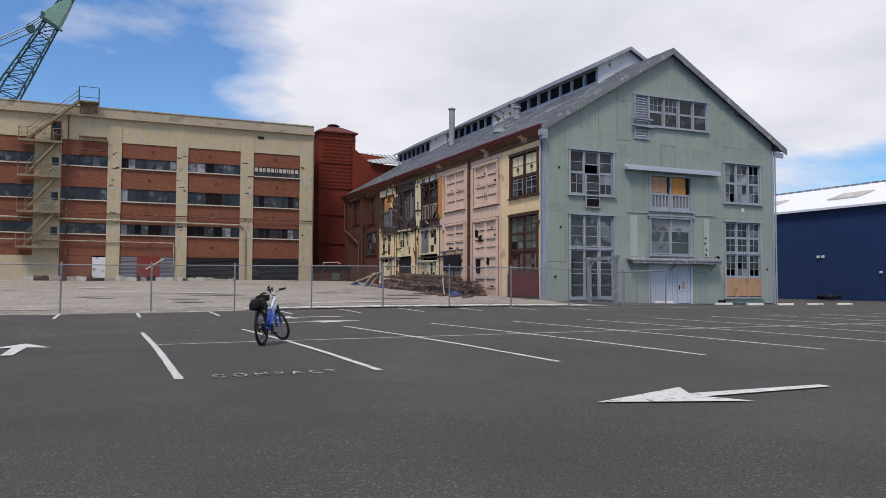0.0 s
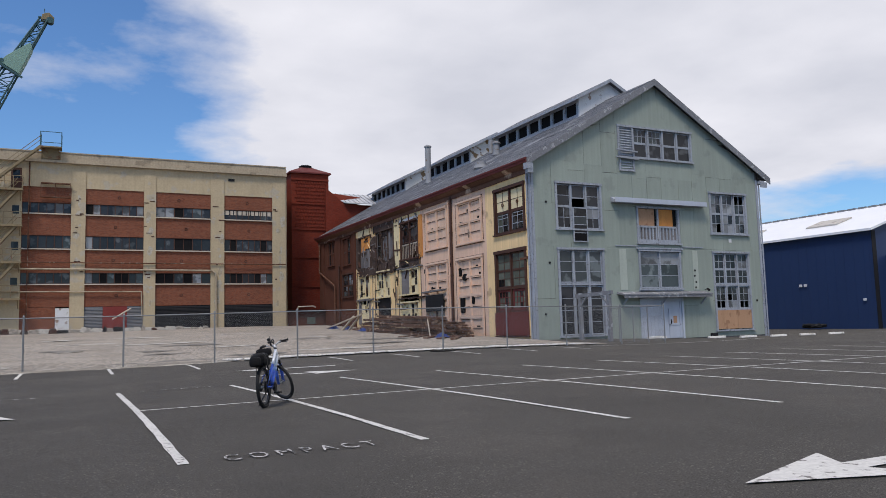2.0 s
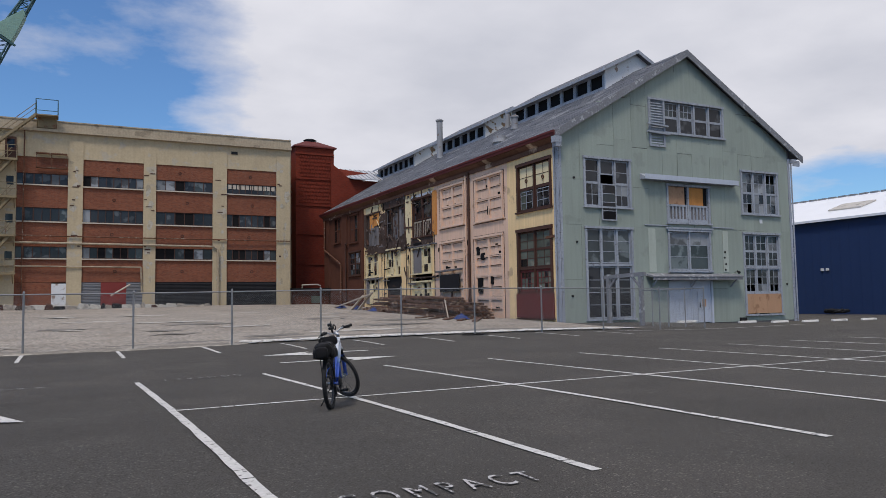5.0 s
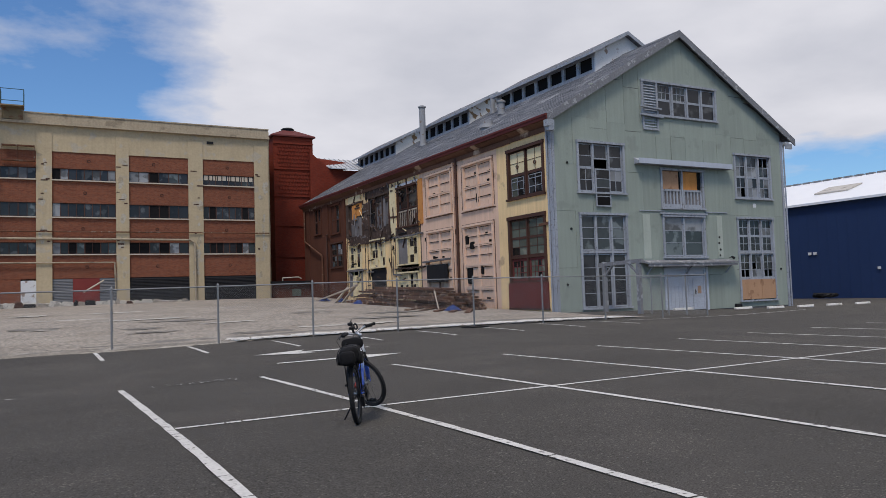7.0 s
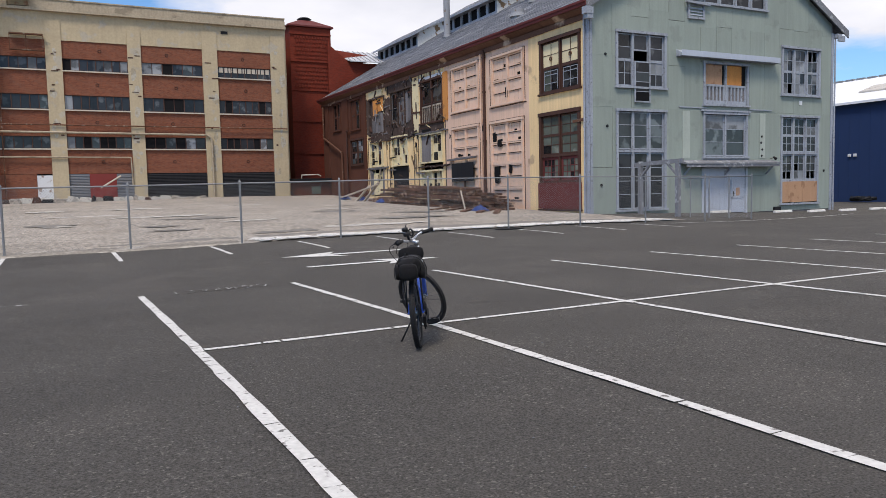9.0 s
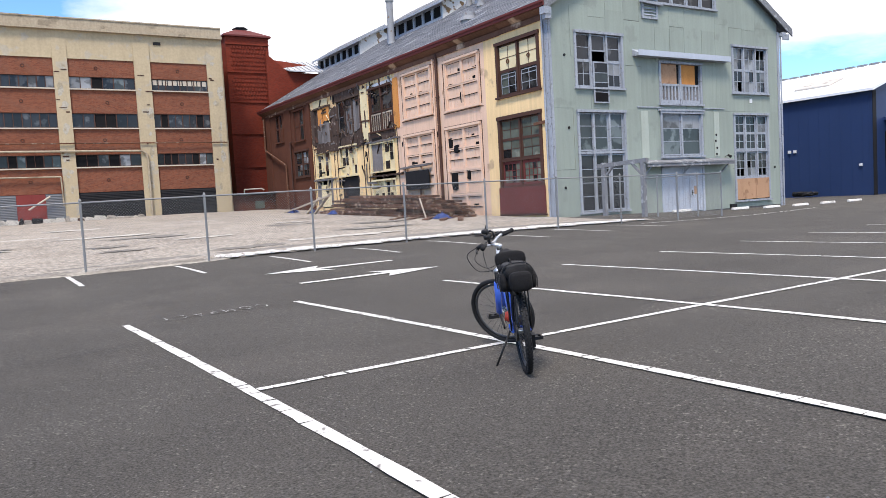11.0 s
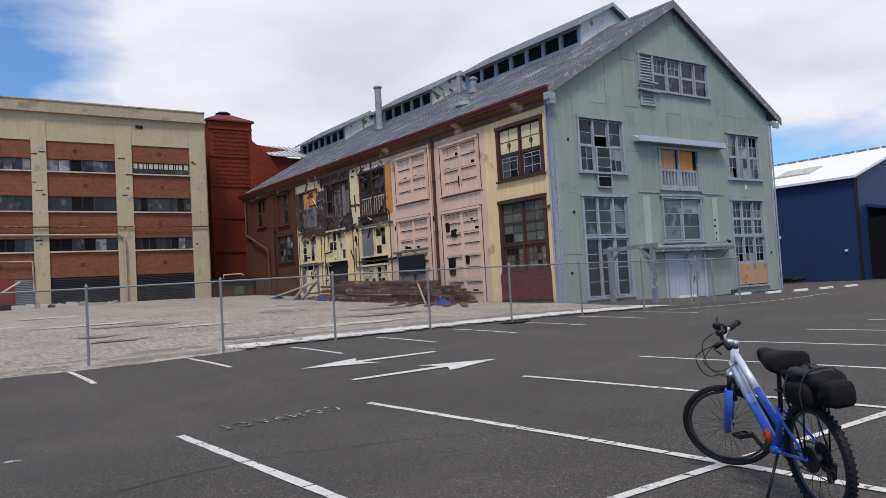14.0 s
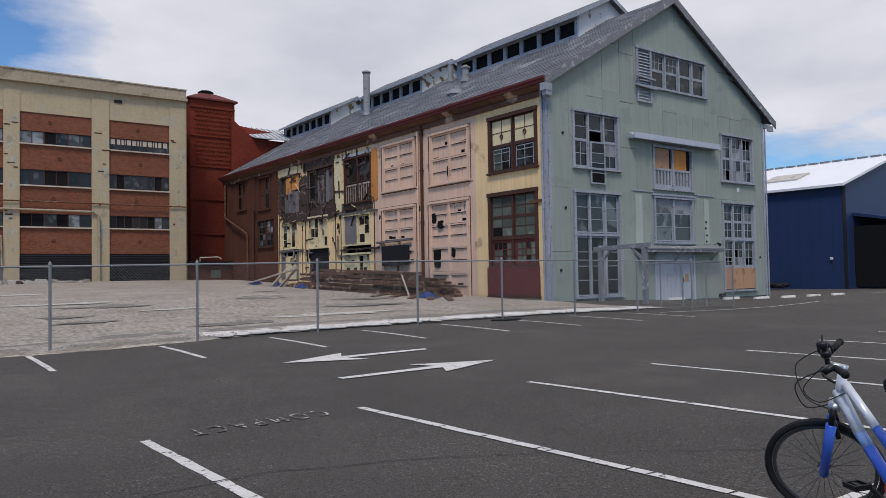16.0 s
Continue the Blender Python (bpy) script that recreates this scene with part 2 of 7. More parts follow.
BRICK = brick_material("red_brick", (0.235, 0.083, 0.045), (0.15, 0.05, 0.03), (0.19, 0.115, 0.085))
TOWERBRICK = brick_material("deep_red_brick", (0.2, 0.034, 0.018), (0.15, 0.025, 0.014), (0.13, 0.045, 0.032))


# ---- mesh helpers ----
class Shape:
    """Collects boxes, tubes and polygons into one mesh."""

    def __init__(self):
        self.v, self.f = [], []

    def poly(self, pts):
        k = len(self.v)
        self.v += [tuple(p) for p in pts]
        self.f.append(tuple(range(k, k + len(pts))))
        return self

    def box(self, x0, x1, y0, y1, z0, z1):
        k = len(self.v)
        self.v += [(x, y, z) for z in (z0, z1) for y in (y0, y1) for x in (x0, x1)]
        self.f += [tuple(k + i for i in q) for q in ((0, 2, 3, 1), (4, 5, 7, 6), (0, 1, 5, 4), (2, 6, 7, 3), (0, 4, 6, 2), (1, 3, 7, 5))]
        return self

    def prism(self, ring, vec):
        """A closed ring of points pushed along vec."""
        k, c = len(self.v), len(ring)
        self.v += [tuple(p) for p in ring] + [tuple(Vector(p) + Vector(vec)) for p in ring]
        self.f += [tuple(range(k + c - 1, k - 1, -1)), tuple(range(k + c, k + 2 * c))]
        self.f += [(k + i, k + (i + 1) % c, k + c + (i + 1) % c, k + c + i) for i in range(c)]
        return self

    def tube(self, a, b, r, n=8, r2=None, caps=True):
        a, b = Vector(a), Vector(b)
        q = (b - a).to_track_quat("Z", "Y").to_matrix()
        k = len(self.v)
        for p, rr in ((a, r), (b, r if r2 is None else r2)):
            self.v += [tuple(p + q @ Vector((rr * math.cos(2 * math.pi * i / n), rr * math.sin(2 * math.pi * i / n), 0))) for i in range(n)]
        self.f += [(k + i, k + (i + 1) % n, k + n + (i + 1) % n, k + n + i) for i in range(n)]
        if caps:
            self.f += [tuple(range(k + n - 1, k - 1, -1)), tuple(range(k + n, k + 2 * n))]
        return self

    def path(self, pts, r, n=8):
        for a, b in zip(pts, pts[1:]):
            self.tube(a, b, r, n)
        return self

    def beam(self, a, b, w, h, up=(0, 0, 1)):
        """A square bar from a to b."""
        a, b = Vector(a), Vector(b)
        d = (b - a).normalized()
        s = d.cross(Vector(up))
        s = (s if s.length > 1e-3 else d.cross(Vector((1, 0, 0)))).normalized()
        u = s.cross(d)
        ring = [a + s * (i * w / 2) + u * (j * h / 2) for i, j in ((-1, -1), (1, -1), (1, 1), (-1, 1))]
        return self.prism(ring, b - a)

    def torus(self, c, axis, R, r, n=32, k=8):
        q = Vector(axis).to_track_quat("Z", "Y").to_matrix()
        b = len(self.v)
        for i in range(n):
            t = 2 * math.pi * i / n
            for j in range(k):
                p = 2 * math.pi * j / k
                self.v.append(tuple(Vector(c) + q @ Vector(((R + r * math.cos(p)) * math.cos(t), (R + r * math.cos(p)) * math.sin(t), r * math.sin(p)))))
        self.f += [(b + i * k + j, b + ((i + 1) % n) * k + j, b + ((i + 1) % n) * k + (j + 1) % k, b + i * k + (j + 1) % k) for i in range(n) for j in range(k)]
        return self

    def mesh(self, name, smooth=False):
        me = bpy.data.meshes.new(name)
        me.from_pydata(self.v, [], self.f)
        if smooth:
            me.shade_smooth()
        me.update()
        return me


def part(name, shape, mat, parent=None, label="", smooth=False, bevel=0.0):
    me = shape.mesh(name, smooth) if isinstance(shape, Shape) else shape
    me.materials.clear()
    me.materials.append(mat)
    if bevel or isinstance(shape, Shape):
        bm = bmesh.new()
        bm.from_mesh(me)
        bmesh.ops.recalc_face_normals(bm, faces=bm.faces)
        if bevel:
            bmesh.ops.bevel(bm, geom=bm.edges[:], offset=bevel, segments=1, affect="EDGES")
        bm.to_mesh(me)
        bm.free()
    ob = new(name, me)
    if parent:
        ob.parent = parent
        ob.matrix_parent_inverse = parent.matrix_basis.inverted()
    if label:
        tagged(ob, label)
    return ob


def thing(name, x, y, z, label, category, group="", kind=""):
    e = new(name)
    e.empty_display_size = 0.2
    e.matrix_basis = pose(x, y, z)
    return tagged(e, label, category, group, kind)


def rects(u0, u1, v0, v1, holes):
    """The rectangle less its holes, as rectangles."""
    us = sorted({u0, u1, *[min(max(h[i], u0), u1) for h in holes for i in (0, 1)]})
    out = []
    for a, b in zip(us, us[1:]):
        if b - a < 1e-4:
            continue
        c = (a + b) / 2
        v = v0
        for h in sorted([h for h in holes if h[0] < c < h[1] and h[3] > v0 and h[2] < v1], key=lambda h: h[2]):
            if h[2] > v + 1e-4:
                out.append((a, b, v, h[2]))
            v = max(v, h[3])
        if v < v1 - 1e-4:
            out.append((a, b, v, v1))
    return out


def ground_height(x, y):
    """Lie of the land: flat lot, a shallow dip past the first stalls, a low crown at the fence, a yard that climbs to the factory."""
    def s(v):
        v = min(max(v, 0.0), 1.0)
        return v * v * (3 - 2 * v)
    rise = 1.25 * min(max((y - 34.5) / 43.0, 0.0), 1.0) * (1 - s((x - 25) / 12))
    crown = 0.09 * s((x + 2) / 15) * (1 - s((x - 16) / 11)) * s((y - 23.5) / 7)
    dip = 0.155 * math.exp(-max(x - 1.1, 0.0) / 9.5) * min(max((y - 12.5) / 8.8, 0.0), 1.0) ** 1.4 * (1 - s((y - 21.5) / 8))
    return rise + crown - dip - 0.22 * s((x - 25) / 16) * s((y - 28) / 8)


# ---- large structure ----
W, E_, G, BACK, EAVE, APEX = 24.0, 42.6, 38.35, 80.0, 10.62, 16.42
RIDGE = 33.57
SLOPE = (APEX - EAVE) / (RIDGE - 23.75)
BY = 77.7

gs = Shape()
XS = [-1500, -400, -120, -60, -40, -30, -20, -12, -8] + [-6 + 1.5 * i for i in range(40)] + [56, 60, 70, 80, 100, 140, 400, 1500]
YS = [-1500, -400, -120, -40, -10, 5, 10, 14] + [15 + 1.0 * i for i in range(27)] + list(range(44, 81, 4)) + [100, 130, 400, 1500]
for y in YS:
    for x in XS:
        gs.v.append((x, y, ground_height(x, y) if abs(x) < 1000 else (ground_height(-60, y) if x < 0 else 0.0)))
nx = len(XS)
gs.f = [(j * nx + i, j * nx + i + 1, (j + 1) * nx + i + 1, (j + 1) * nx + i) for j in range(len(YS) - 1) for i in range(nx - 1)]
ground = tagged(part("ground", gs, ASPHALT), "dark grey asphalt parking lot running to the horizon", "ground", kind="structure")

# pale yard behind the fence, with a ragged front edge
ys = Shape()
rows_ = []
for i in range(0, 101):
    x = -60 + i * (83.7 / 100)
    edge = 31.15 + 0.02 * max(x, 0.0)
    edge += 0.35 * noise.noise((x * 0.7, 3.1, 0)) + 0.18 * noise.noise((x * 2.3, 7.7, 0))
    col_ = []
    for j in range(0, 24):
        y = edge + (BY + 6 - edge) * (j / 23) ** 1.4
        col_.append((x, y, ground_height(x, y) + (0.02 if j == 0 else 0.05 + 0.05 * noise.noise((x * 0.25, y * 0.25, 0)) * min(1, j / 5))))
    rows_.append(col_)
for c in rows_:
    ys.v += c
ys.f = [(i * 24 + j, (i + 1) * 24 + j, (i + 1) * 24 + j + 1, i * 24 + j + 1) for i in range(100) for j in range(23)]
yard = tagged(part("ground_yard", ys, YARD), "pale bare gravel and broken concrete yard behind the fence", "ground", kind="structure")


def wall_x(shape, y, th, u0, u1, v0, v1, holes):
    """Wall facing south: face at y, thickness th behind it."""
    for a, b, c, d in rects(u0, u1, v0, v1, holes):
        shape.box(a, b, y, y + th, c, d)


def wall_y(shape, x, th, u0, u1, v0, v1, holes):
    """Wall facing west: face at x."""
    for a, b, c, d in rects(u0, u1, v0, v1, holes):
        shape.box(x, x + th, a, b, c, d)


# ---- timber warehouse: gable wall ----
GH = [(25.7, 29.05, 0.25, 5.38), (25.7, 29.05, 6.65, 9.36), (31.8, 35.25, 5.92, 8.15), (31.8, 35.2, 3.0, 5.4), (31.75, 35.2, -0.15, 2.5),
      (38.05, 41.4, 6.68, 9.38), (38.05, 41.35, 0.3, 5.38), (30.6, 36.7, 11.3, 13.3)]
gw = Shape()
us = sorted({W, E_, RIDGE, *[h[i] for h in GH for i in (0, 1)]})


def roof_z(x):
    return EAVE + SLOPE * ((x - 23.75) if x < RIDGE else (2 * RIDGE - 23.75 - x))


for a, b in zip(us, us[1:]):
    c = (a + b) / 2
    v = -0.4
    for h in sorted([h for h in GH if h[0] < c < h[1]], key=lambda h: h[2]):
        gw.box(a, b, G + 0.02, G + 0.3, v, h[2])
        v = h[3]
    gw.prism([(a, G + 0.02, v), (b, G + 0.02, v), (b, G + 0.02, roof_z(b) - 0.1), (a, G + 0.02, roof_z(a) - 0.1)], (0, 0.28, 0))
wall_gable = tagged(part("wall_south", gw, GREYBOARD), "sage green painted gable wall of a weathered warehouse", "wall", kind="structure")

# ---- side wall in painted sections ----
SH = [(39.05, 42.6, 6.65, 9.35), (39.1, 42.7, 0.35, 5.42), (44.3, 47.8, 6.6, 9.45), (44.4, 47.95, 0.2, 5.52), (49.4, 52.9, 6.72, 9.5), (49.45, 53.0, 0.4, 5.58),
      (54.3, 57.8, 6.4, 9.35), (54.5, 58.0, 0.5, 5.5), (59.3, 63.3, 6.0, 9.25), (60.2, 63.2, 0.6, 5.8), (64.6, 67.9, 6.2, 9.2), (65.0, 67.9, 1.2, 5.6),
      (70.0, 72.4, 7.1, 9.65), (69.4, 72.6, 4.0, 6.15), (75.0, 77.1, 7.4, 9.85)]
SECT = [("wall_west_1", 38.66, 43.75, YELLOW, "faded yellow stucco side wall of the warehouse"), ("wall_west_2", 43.75, 54.0, PINK, "faded pink stucco side wall of the warehouse"),
        ("wall_west_3", 54.0, 68.6, YELLOW, "damaged yellow stucco wall with torn cladding"), ("wall_west_4", 68.6, 80.0, REDBRICK_WALL, "red-brown painted brick side wall")]
for nm, a, b, mt, lb in SECT:
    s = Shape()
    wall_y(s, W, 0.3, a, b, -0.3, 10.75, SH)
    tagged(part(nm, s, mt), lb, "wall", kind="structure")
s = Shape()
s.box(E_ - 0.3, E_, G + 0.3, BACK, -0.5, 10.7)
tagged(part("wall_east", s, SAGE), "sage green side wall of the warehouse", "wall", kind="structure")
s = Shape()
s.prism([(W, BACK, -0.3), (E_, BACK, -0.3), (E_, BACK, 10.6), (RIDGE, BACK, APEX - 0.1), (W, BACK, 10.6)], (0, 0.3, 0))
tagged(part("wall_north", s, REDBRICK_WALL), "red-brown brick end wall of the warehouse", "wall", kind="structure")
# added black floor and backing sheets that keep the openings dark
s = Shape()
s.box(W + 0.31, E_ - 0.31, G + 0.31, BACK - 0.01, 5.75, 5.95)
s.box(W + 1.6, W + 1.7, G + 0.31, BACK - 0.01, -0.3, 10.6)
s.box(W + 1.71, E_ - 0.31, G + 1.6, G + 1.7, -0.3, 10.6)
s.box(30.0, 36.8, G + 1.2, G + 1.3, 10.5, 13.9)
tagged(part("floor_upper", s, BLACKISH), "black floor and sheets added inside to keep the warehouse openings dark", "floor", kind="structure")

# roof
s = Shape()
FR, BK = G - 0.3, BACK + 0.4
for sx in (-1, 1):
    e, zz = RIDGE + sx * (RIDGE - 23.6), roof_z(23.6)
    s.prism([(e, FR, zz), (RIDGE, FR, APEX), (RIDGE, FR, APEX + 0.14), (e, FR, zz + 0.14)], (0, BK - FR, 0))
roof = tagged(part("roof", s, ROOFMETAL), "weathered grey roof of the warehouse", "roof", kind="structure")
s = Shape()
rs = random.Random(77)
x = 23.62
while x < RIDGE - 0.1:
    xb = min(x + 0.36, RIDGE)
    y = FR + 0.01
    while y < BK - 0.2:
        yb = min(BK, y + rs.uniform(0.8, 2.6))
        lift = rs.uniform(0.018, 0.045)
        za, zb = roof_z(x) + 0.143, roof_z(xb) + 0.143
        s.v += [(x, y + 0.01, za + lift), (x, yb, za + lift), (xb, yb, zb + 0.004), (xb, y + 0.01, zb + 0.004), (x, y + 0.01, za), (x, yb, za)]
        b = len(s.v) - 6
        s.f += [(b, b + 3, b + 2, b + 1), (b, b + 1, b + 5, b + 4)]
        y = yb
    x += 0.345
part("shingle_courses", s, SHINGLES, roof, "weathered grey shingle courses")
s = Shape()
for sx in (-1, 1):
    e, zz = RIDGE + sx * (RIDGE - 23.56), roof_z(23.56)
    s.prism([(e, FR - 0.07, zz - 0.28), (RIDGE, FR - 0.07, APEX - 0.28), (RIDGE, FR - 0.07, APEX + 0.16), (e, FR - 0.07, zz + 0.16)], (0, 0.066, 0))
BARGE = material("dark_weathered_timber", (0.19, 0.195, 0.21), 0.85, 0.2, big=0.2, fine=0.25, fine_scale=10, stain=(0.34, 0.35, 0.36), stain_cut=0.57, stain_scale=2.5)
part("bargeboard", s, BARGE, roof, "peeling dark grey timber bargeboard")
ze = roof_z(23.6)
s = Shape()
s.box(23.5, 23.596, FR - 0.05, BK, ze - 0.1, ze + 0.17)
s.box(23.44, 23.499, FR - 0.05, BK, ze + 0.06, ze + 0.17)
part("fascia", s, MAROON, roof, "maroon painted gutter board")
PEELED = material("peeling_brown_boards", (0.13, 0.066, 0.045), 0.85, 0.2, big=0.25, fine=0.25, fine_scale=6, stain=(0.5, 0.37, 0.27), stain_cut=0.6, stain_scale=0.55, per_object=0.25)
cut = random.Random(12)
y = FR - 0.04
while y < BK - 1:
    yb = min(BK, y + cut.uniform(2.5, 6.0))
    s = Shape()
    s.prism([(23.62, y, ze - 0.14), (23.99, y, ze - 0.34), (23.99, y, ze - 0.2), (23.62, y, ze - 0.02)], (0, yb - y - 0.012, 0))
    part("soffit_board", s, PEELED, roof, "peeling brown soffit boards")
    s = Shape()
    s.box(23.9, 23.994, y, yb - 0.02, ze - 0.62 + cut.uniform(-0.02, 0.02), ze - 0.36)
    part("frieze_board", s, PEELED, roof, "peeling brown frieze boards")
    y = yb
s = Shape()
s.box(23.52, 23.98, FR - 0.09, FR + 0.25, ze - 0.5, ze - 0.15)
s.box(23.62, 23.98, FR - 0.07, FR + 0.22, ze - 0.72, ze - 0.5)
part("cornice_return", s, GREYWOOD, roof, "weathered grey boxed eaves end")
s = Shape()
s.box(E_ + 0.05, 43.05, FR + 0.02, BK, ze - 0.3, ze - 0.08)
s.box(E_ + 0.02, 43.2, FR - 0.09, FR + 0.016, ze - 0.55, ze - 0.2)
part("soffit", s, GREYWOOD, roof)

# ---- roof monitors ----
PEELWHITE = material("white_paint_peeling_to_rust", (0.6, 0.6, 0.58), 0.8, 0.25, big=0.08, fine=0.15, stain=(0.2, 0.13, 0.07), stain_cut=0.54, stain_scale=2.0)
for k, (a, b) in enumerate(((42.7, 54.2), (58.4, 67.4), (72.7, 82.6))):
    mon = thing("roof_monitor", RIDGE, a, roof_z(31.1), "white flaking roof monitor with a row of dark openings", "roof monitor", "monitors on the warehouse roof", "structure")
    x0, x1, ze, zr = 31.05, 2 * RIDGE - 31.05, 16.35, 17.75
    s = Shape()
    s.prism([(x0, a, roof_z(x0) - 0.1), (RIDGE, a, APEX - 0.1), (x1, a, roof_z(x0) - 0.1), (x1, a, ze), (RIDGE, a, zr), (x0, a, ze)], (0, 0.12, 0))
    part("end_wall", s, PEELWHITE if k else WHITEPAINT, mon, "flaking white end wall")
    n = 7 if k != 1 else 6
    z0, z1 = 15.3, 16.15
    step = (b - a - 0.5) / n
    hs = [(a + 0.35 + i * step, a + 0.35 + (i + 1) * step - 0.32, z0, z1) for i in range(n)]
    s = Shape()
    wall_y(s, x0, 0.12, a + 0.12, b, roof_z(x0) - 0.1, ze + 0.1, hs)
    part("side_wall", s, GREYWOOD, mon, "grey timber side with louvre openings")
    s = Shape()
    s.box(x1 - 0.12, x1, a + 0.12, b, roof_z(x0) - 0.1, ze + 0.1)
    part("side_wall", s, GREYWOOD, mon)
    for h in hs:
        s = Shape()
        s.box(x0 + 0.14, x0 + 0.2, h[0] - 0.05, h[1] + 0.05, z0 - 0.05, z1 + 0.05)
        part("opening", s, BLACKISH, mon)
    s = Shape()
    for sx in (-1, 1):
        e = RIDGE + sx * (RIDGE - x0 + 0.45)
        zz = ze - 0.45 * (zr - ze) / (RIDGE - x0)
        s.prism([(e, a - 0.35, zz + 0.05), (RIDGE, a - 0.35, zr + 0.05), (RIDGE, a - 0.35, zr + 0.17), (e, a - 0.35, zz + 0.17)], (0, b - a + 0.6, 0))
    part("monitor_roof", s, ROOFMETAL, mon, "grey roof sheet")
    s = Shape()
    s.box(x0 - 0.47, x0 - 0.43, a - 0.36, b + 0.26, ze - 0.23, ze - 0.05)
    s.prism([(x0 - 0.46, a - 0.38, ze - 0.22), (RIDGE, a - 0.38, zr - 0.07), (RIDGE, a - 0.38, zr + 0.18), (x0 - 0.46, a - 0.38, ze + 0.03)], (0, 0.028, 0))
    s.prism([(2 * RIDGE - x0 + 0.46, a - 0.38, ze - 0.22), (RIDGE, a - 0.38, zr - 0.07), (RIDGE, a - 0.38, zr + 0.18), (2 * RIDGE - x0 + 0.46, a - 0.38, ze + 0.03)], (0, 0.028, 0))
    part("eaves_board", s, GREYWOOD, mon, "weathered grey eaves board")

# ---- brick factory ----
PIL = [(18.3, 19.65), (12.2, 13.5), (6.05, 7.12), (-0.15, 1.05), (-6.3, -4.1), (-12.4, -11.2), (-18.6, -17.4)]
BANDS = [(13.08, 14.5), (10.1, 12.0), (6.72, 8.8), (3.62, 5.6)]
WINS = [(12.0, 13.08), (8.8, 10.1), (5.6, 6.72)]
s = Shape()
s.box(-19, 19.65, BY + 0.45, BY + 22, 0.4, 17.0)
fac = tagged(part("wall_factory_core", s, BLACKISH), "dark interior mass of the brick factory", "wall", kind="structure")
s = Shape()
for a, b in PIL:
    s.box(a, b, BY, BY + 0.44, 0.5, 14.9)
s.box(-19, 19.65, BY + 0.06, BY + 0.44, 14.5, 16.75)
for a, b in PIL:
    s.box(a, b, BY, BY + 0.055, 14.9, 16.1)
tagged(part("wall_factory_frame", s, CREAM), "cream painted concrete frame of the brick factory", "wall", kind="structure")
s = Shape()
s.box(-19, 19.75, BY - 0.3, BY + 0.4, 16.72, 16.95)
s.box(-19, 19.7, BY - 0.1, BY + 0.4, 16.951, 17.65)
s.box(-19, 19.73, BY - 0.16, BY + 0.45, 17.651, 17.75)
tagged(part("wall_factory_parapet", s, PARAPET), "stained cream concrete parapet and cornice", "wall", kind="structure")
s = Shape()
s.box(19.66, 19.9, BY + 0.5, BY + 22, 0.4, 17.6)
tagged(part("wall_factory_east", s, CREAM), "cream side wall of the factory", "wall", kind="structure")
for (c, d), (a, b) in zip(PIL, PIL[1:]):
    for z0, z1 in BANDS:
        s = Shape()
        s.box(b, c, BY + 0.14, BY + 0.44, z0, z1)
        tagged(part("wall_brick_panel", s, BRICK), "red brick spandrel panel of the factory", "wall", "brick spandrels", "structure")

# ---- brick tower and wing ----
s = Shape()
s.box(21.3, 25.5, 81.5, 85.2, 0.5, 18.0)
tower = tagged(part("wall_tower", s, TOWERBRICK), "dark red brick tower beside the factory", "tower", kind="structure")
s = Shape()
s.prism([(25.1, 81.2, 0.5), (33, 81.2, 0.5), (33, 81.2, 14.75), (27.3, 81.2, 14.75), (25.1, 81.2, 16.5)], (0, 0.3, 0))
s.prism([(25.51, 81.31, 16.2), (27.3, 81.31, 14.72), (33.0, 84.4, 16.2), (25.51, 84.4, 16.2)], (0, 0, -0.25))
tagged(part("wall_wing", s, TOWERBRICK), "dark red brick wing behind the warehouse", "wall", kind="structure")

# ---- blue building ----
BX, BF = 59.3, 41.5
s = Shape()
s.prism([(BX, BF, -0.5), (78, BF, -0.5), (78, BF, 8.0), (68.65, BF, 10.95), (BX, BF, 8.0)], (0, 0.3, 0))
s.box(BX, BX + 0.3, BF + 0.31, 80, -0.5, 8.0)
tagged(part("wall_blue_shed", s, BLUEWALL), "navy blue metal sided shed", "wall", kind="structure")
s = Shape()
for sx in (-1, 1):
    e = 68.65 + sx * 9.75
    zz = 10.95 - 9.75 * 2.95 / 9.35
    s.prism([(e, BF - 0.3, zz), (68.65, BF - 0.3, 10.95), (68.65, BF - 0.3, 11.15), (e, BF - 0.3, zz + 0.2)], (0, 39, 0))
tagged(part("roof_blue_shed", s, WHITEROOF), "bright white metal roof of the blue shed", "roof", kind="structure")

# ---- parking lines ----
def stripe(x0, x1, y0, y1, label, mat=None, name="parking_line"):
    """A painted line in cracked lengths with ragged edges."""
    s = Shape()
    rs = random.Random(int(x0 * 100 + y0 * 7))
    along_x = x1 - x0 > y1 - y0
    a, end = (x0, x1) if along_x else (y0, y1)
    lo, hi = (y0, y1) if along_x else (x0, x1)
    e0, e1 = lo, hi
    while a < end - 0.02:
        b = min(end, a + rs.uniform(0.1, 0.5))
        f0, f1 = lo + rs.uniform(-0.006, 0.01), hi + rs.uniform(-0.01, 0.006)
        g = rs.choice((0.0, 0.004, 0.008, 0.013)) if rs.random() < 0.88 else 0.026
        sk = rs.uniform(-0.012, 0.012)
        q = [(a, e0), (b - g + sk, f0), (b - g - sk, f1), (a, e1)]
        if not along_x:
            q = [(y, x) for x, y in reversed(q)]
        s.poly([(x, y, ground_height(x, y) + 0.009) for x, y in q])
        a, e0, e1 = b, f0, f1
    return tagged(part(name, s, mat or LINE), label, "road marking", "painted parking lines", "structure")


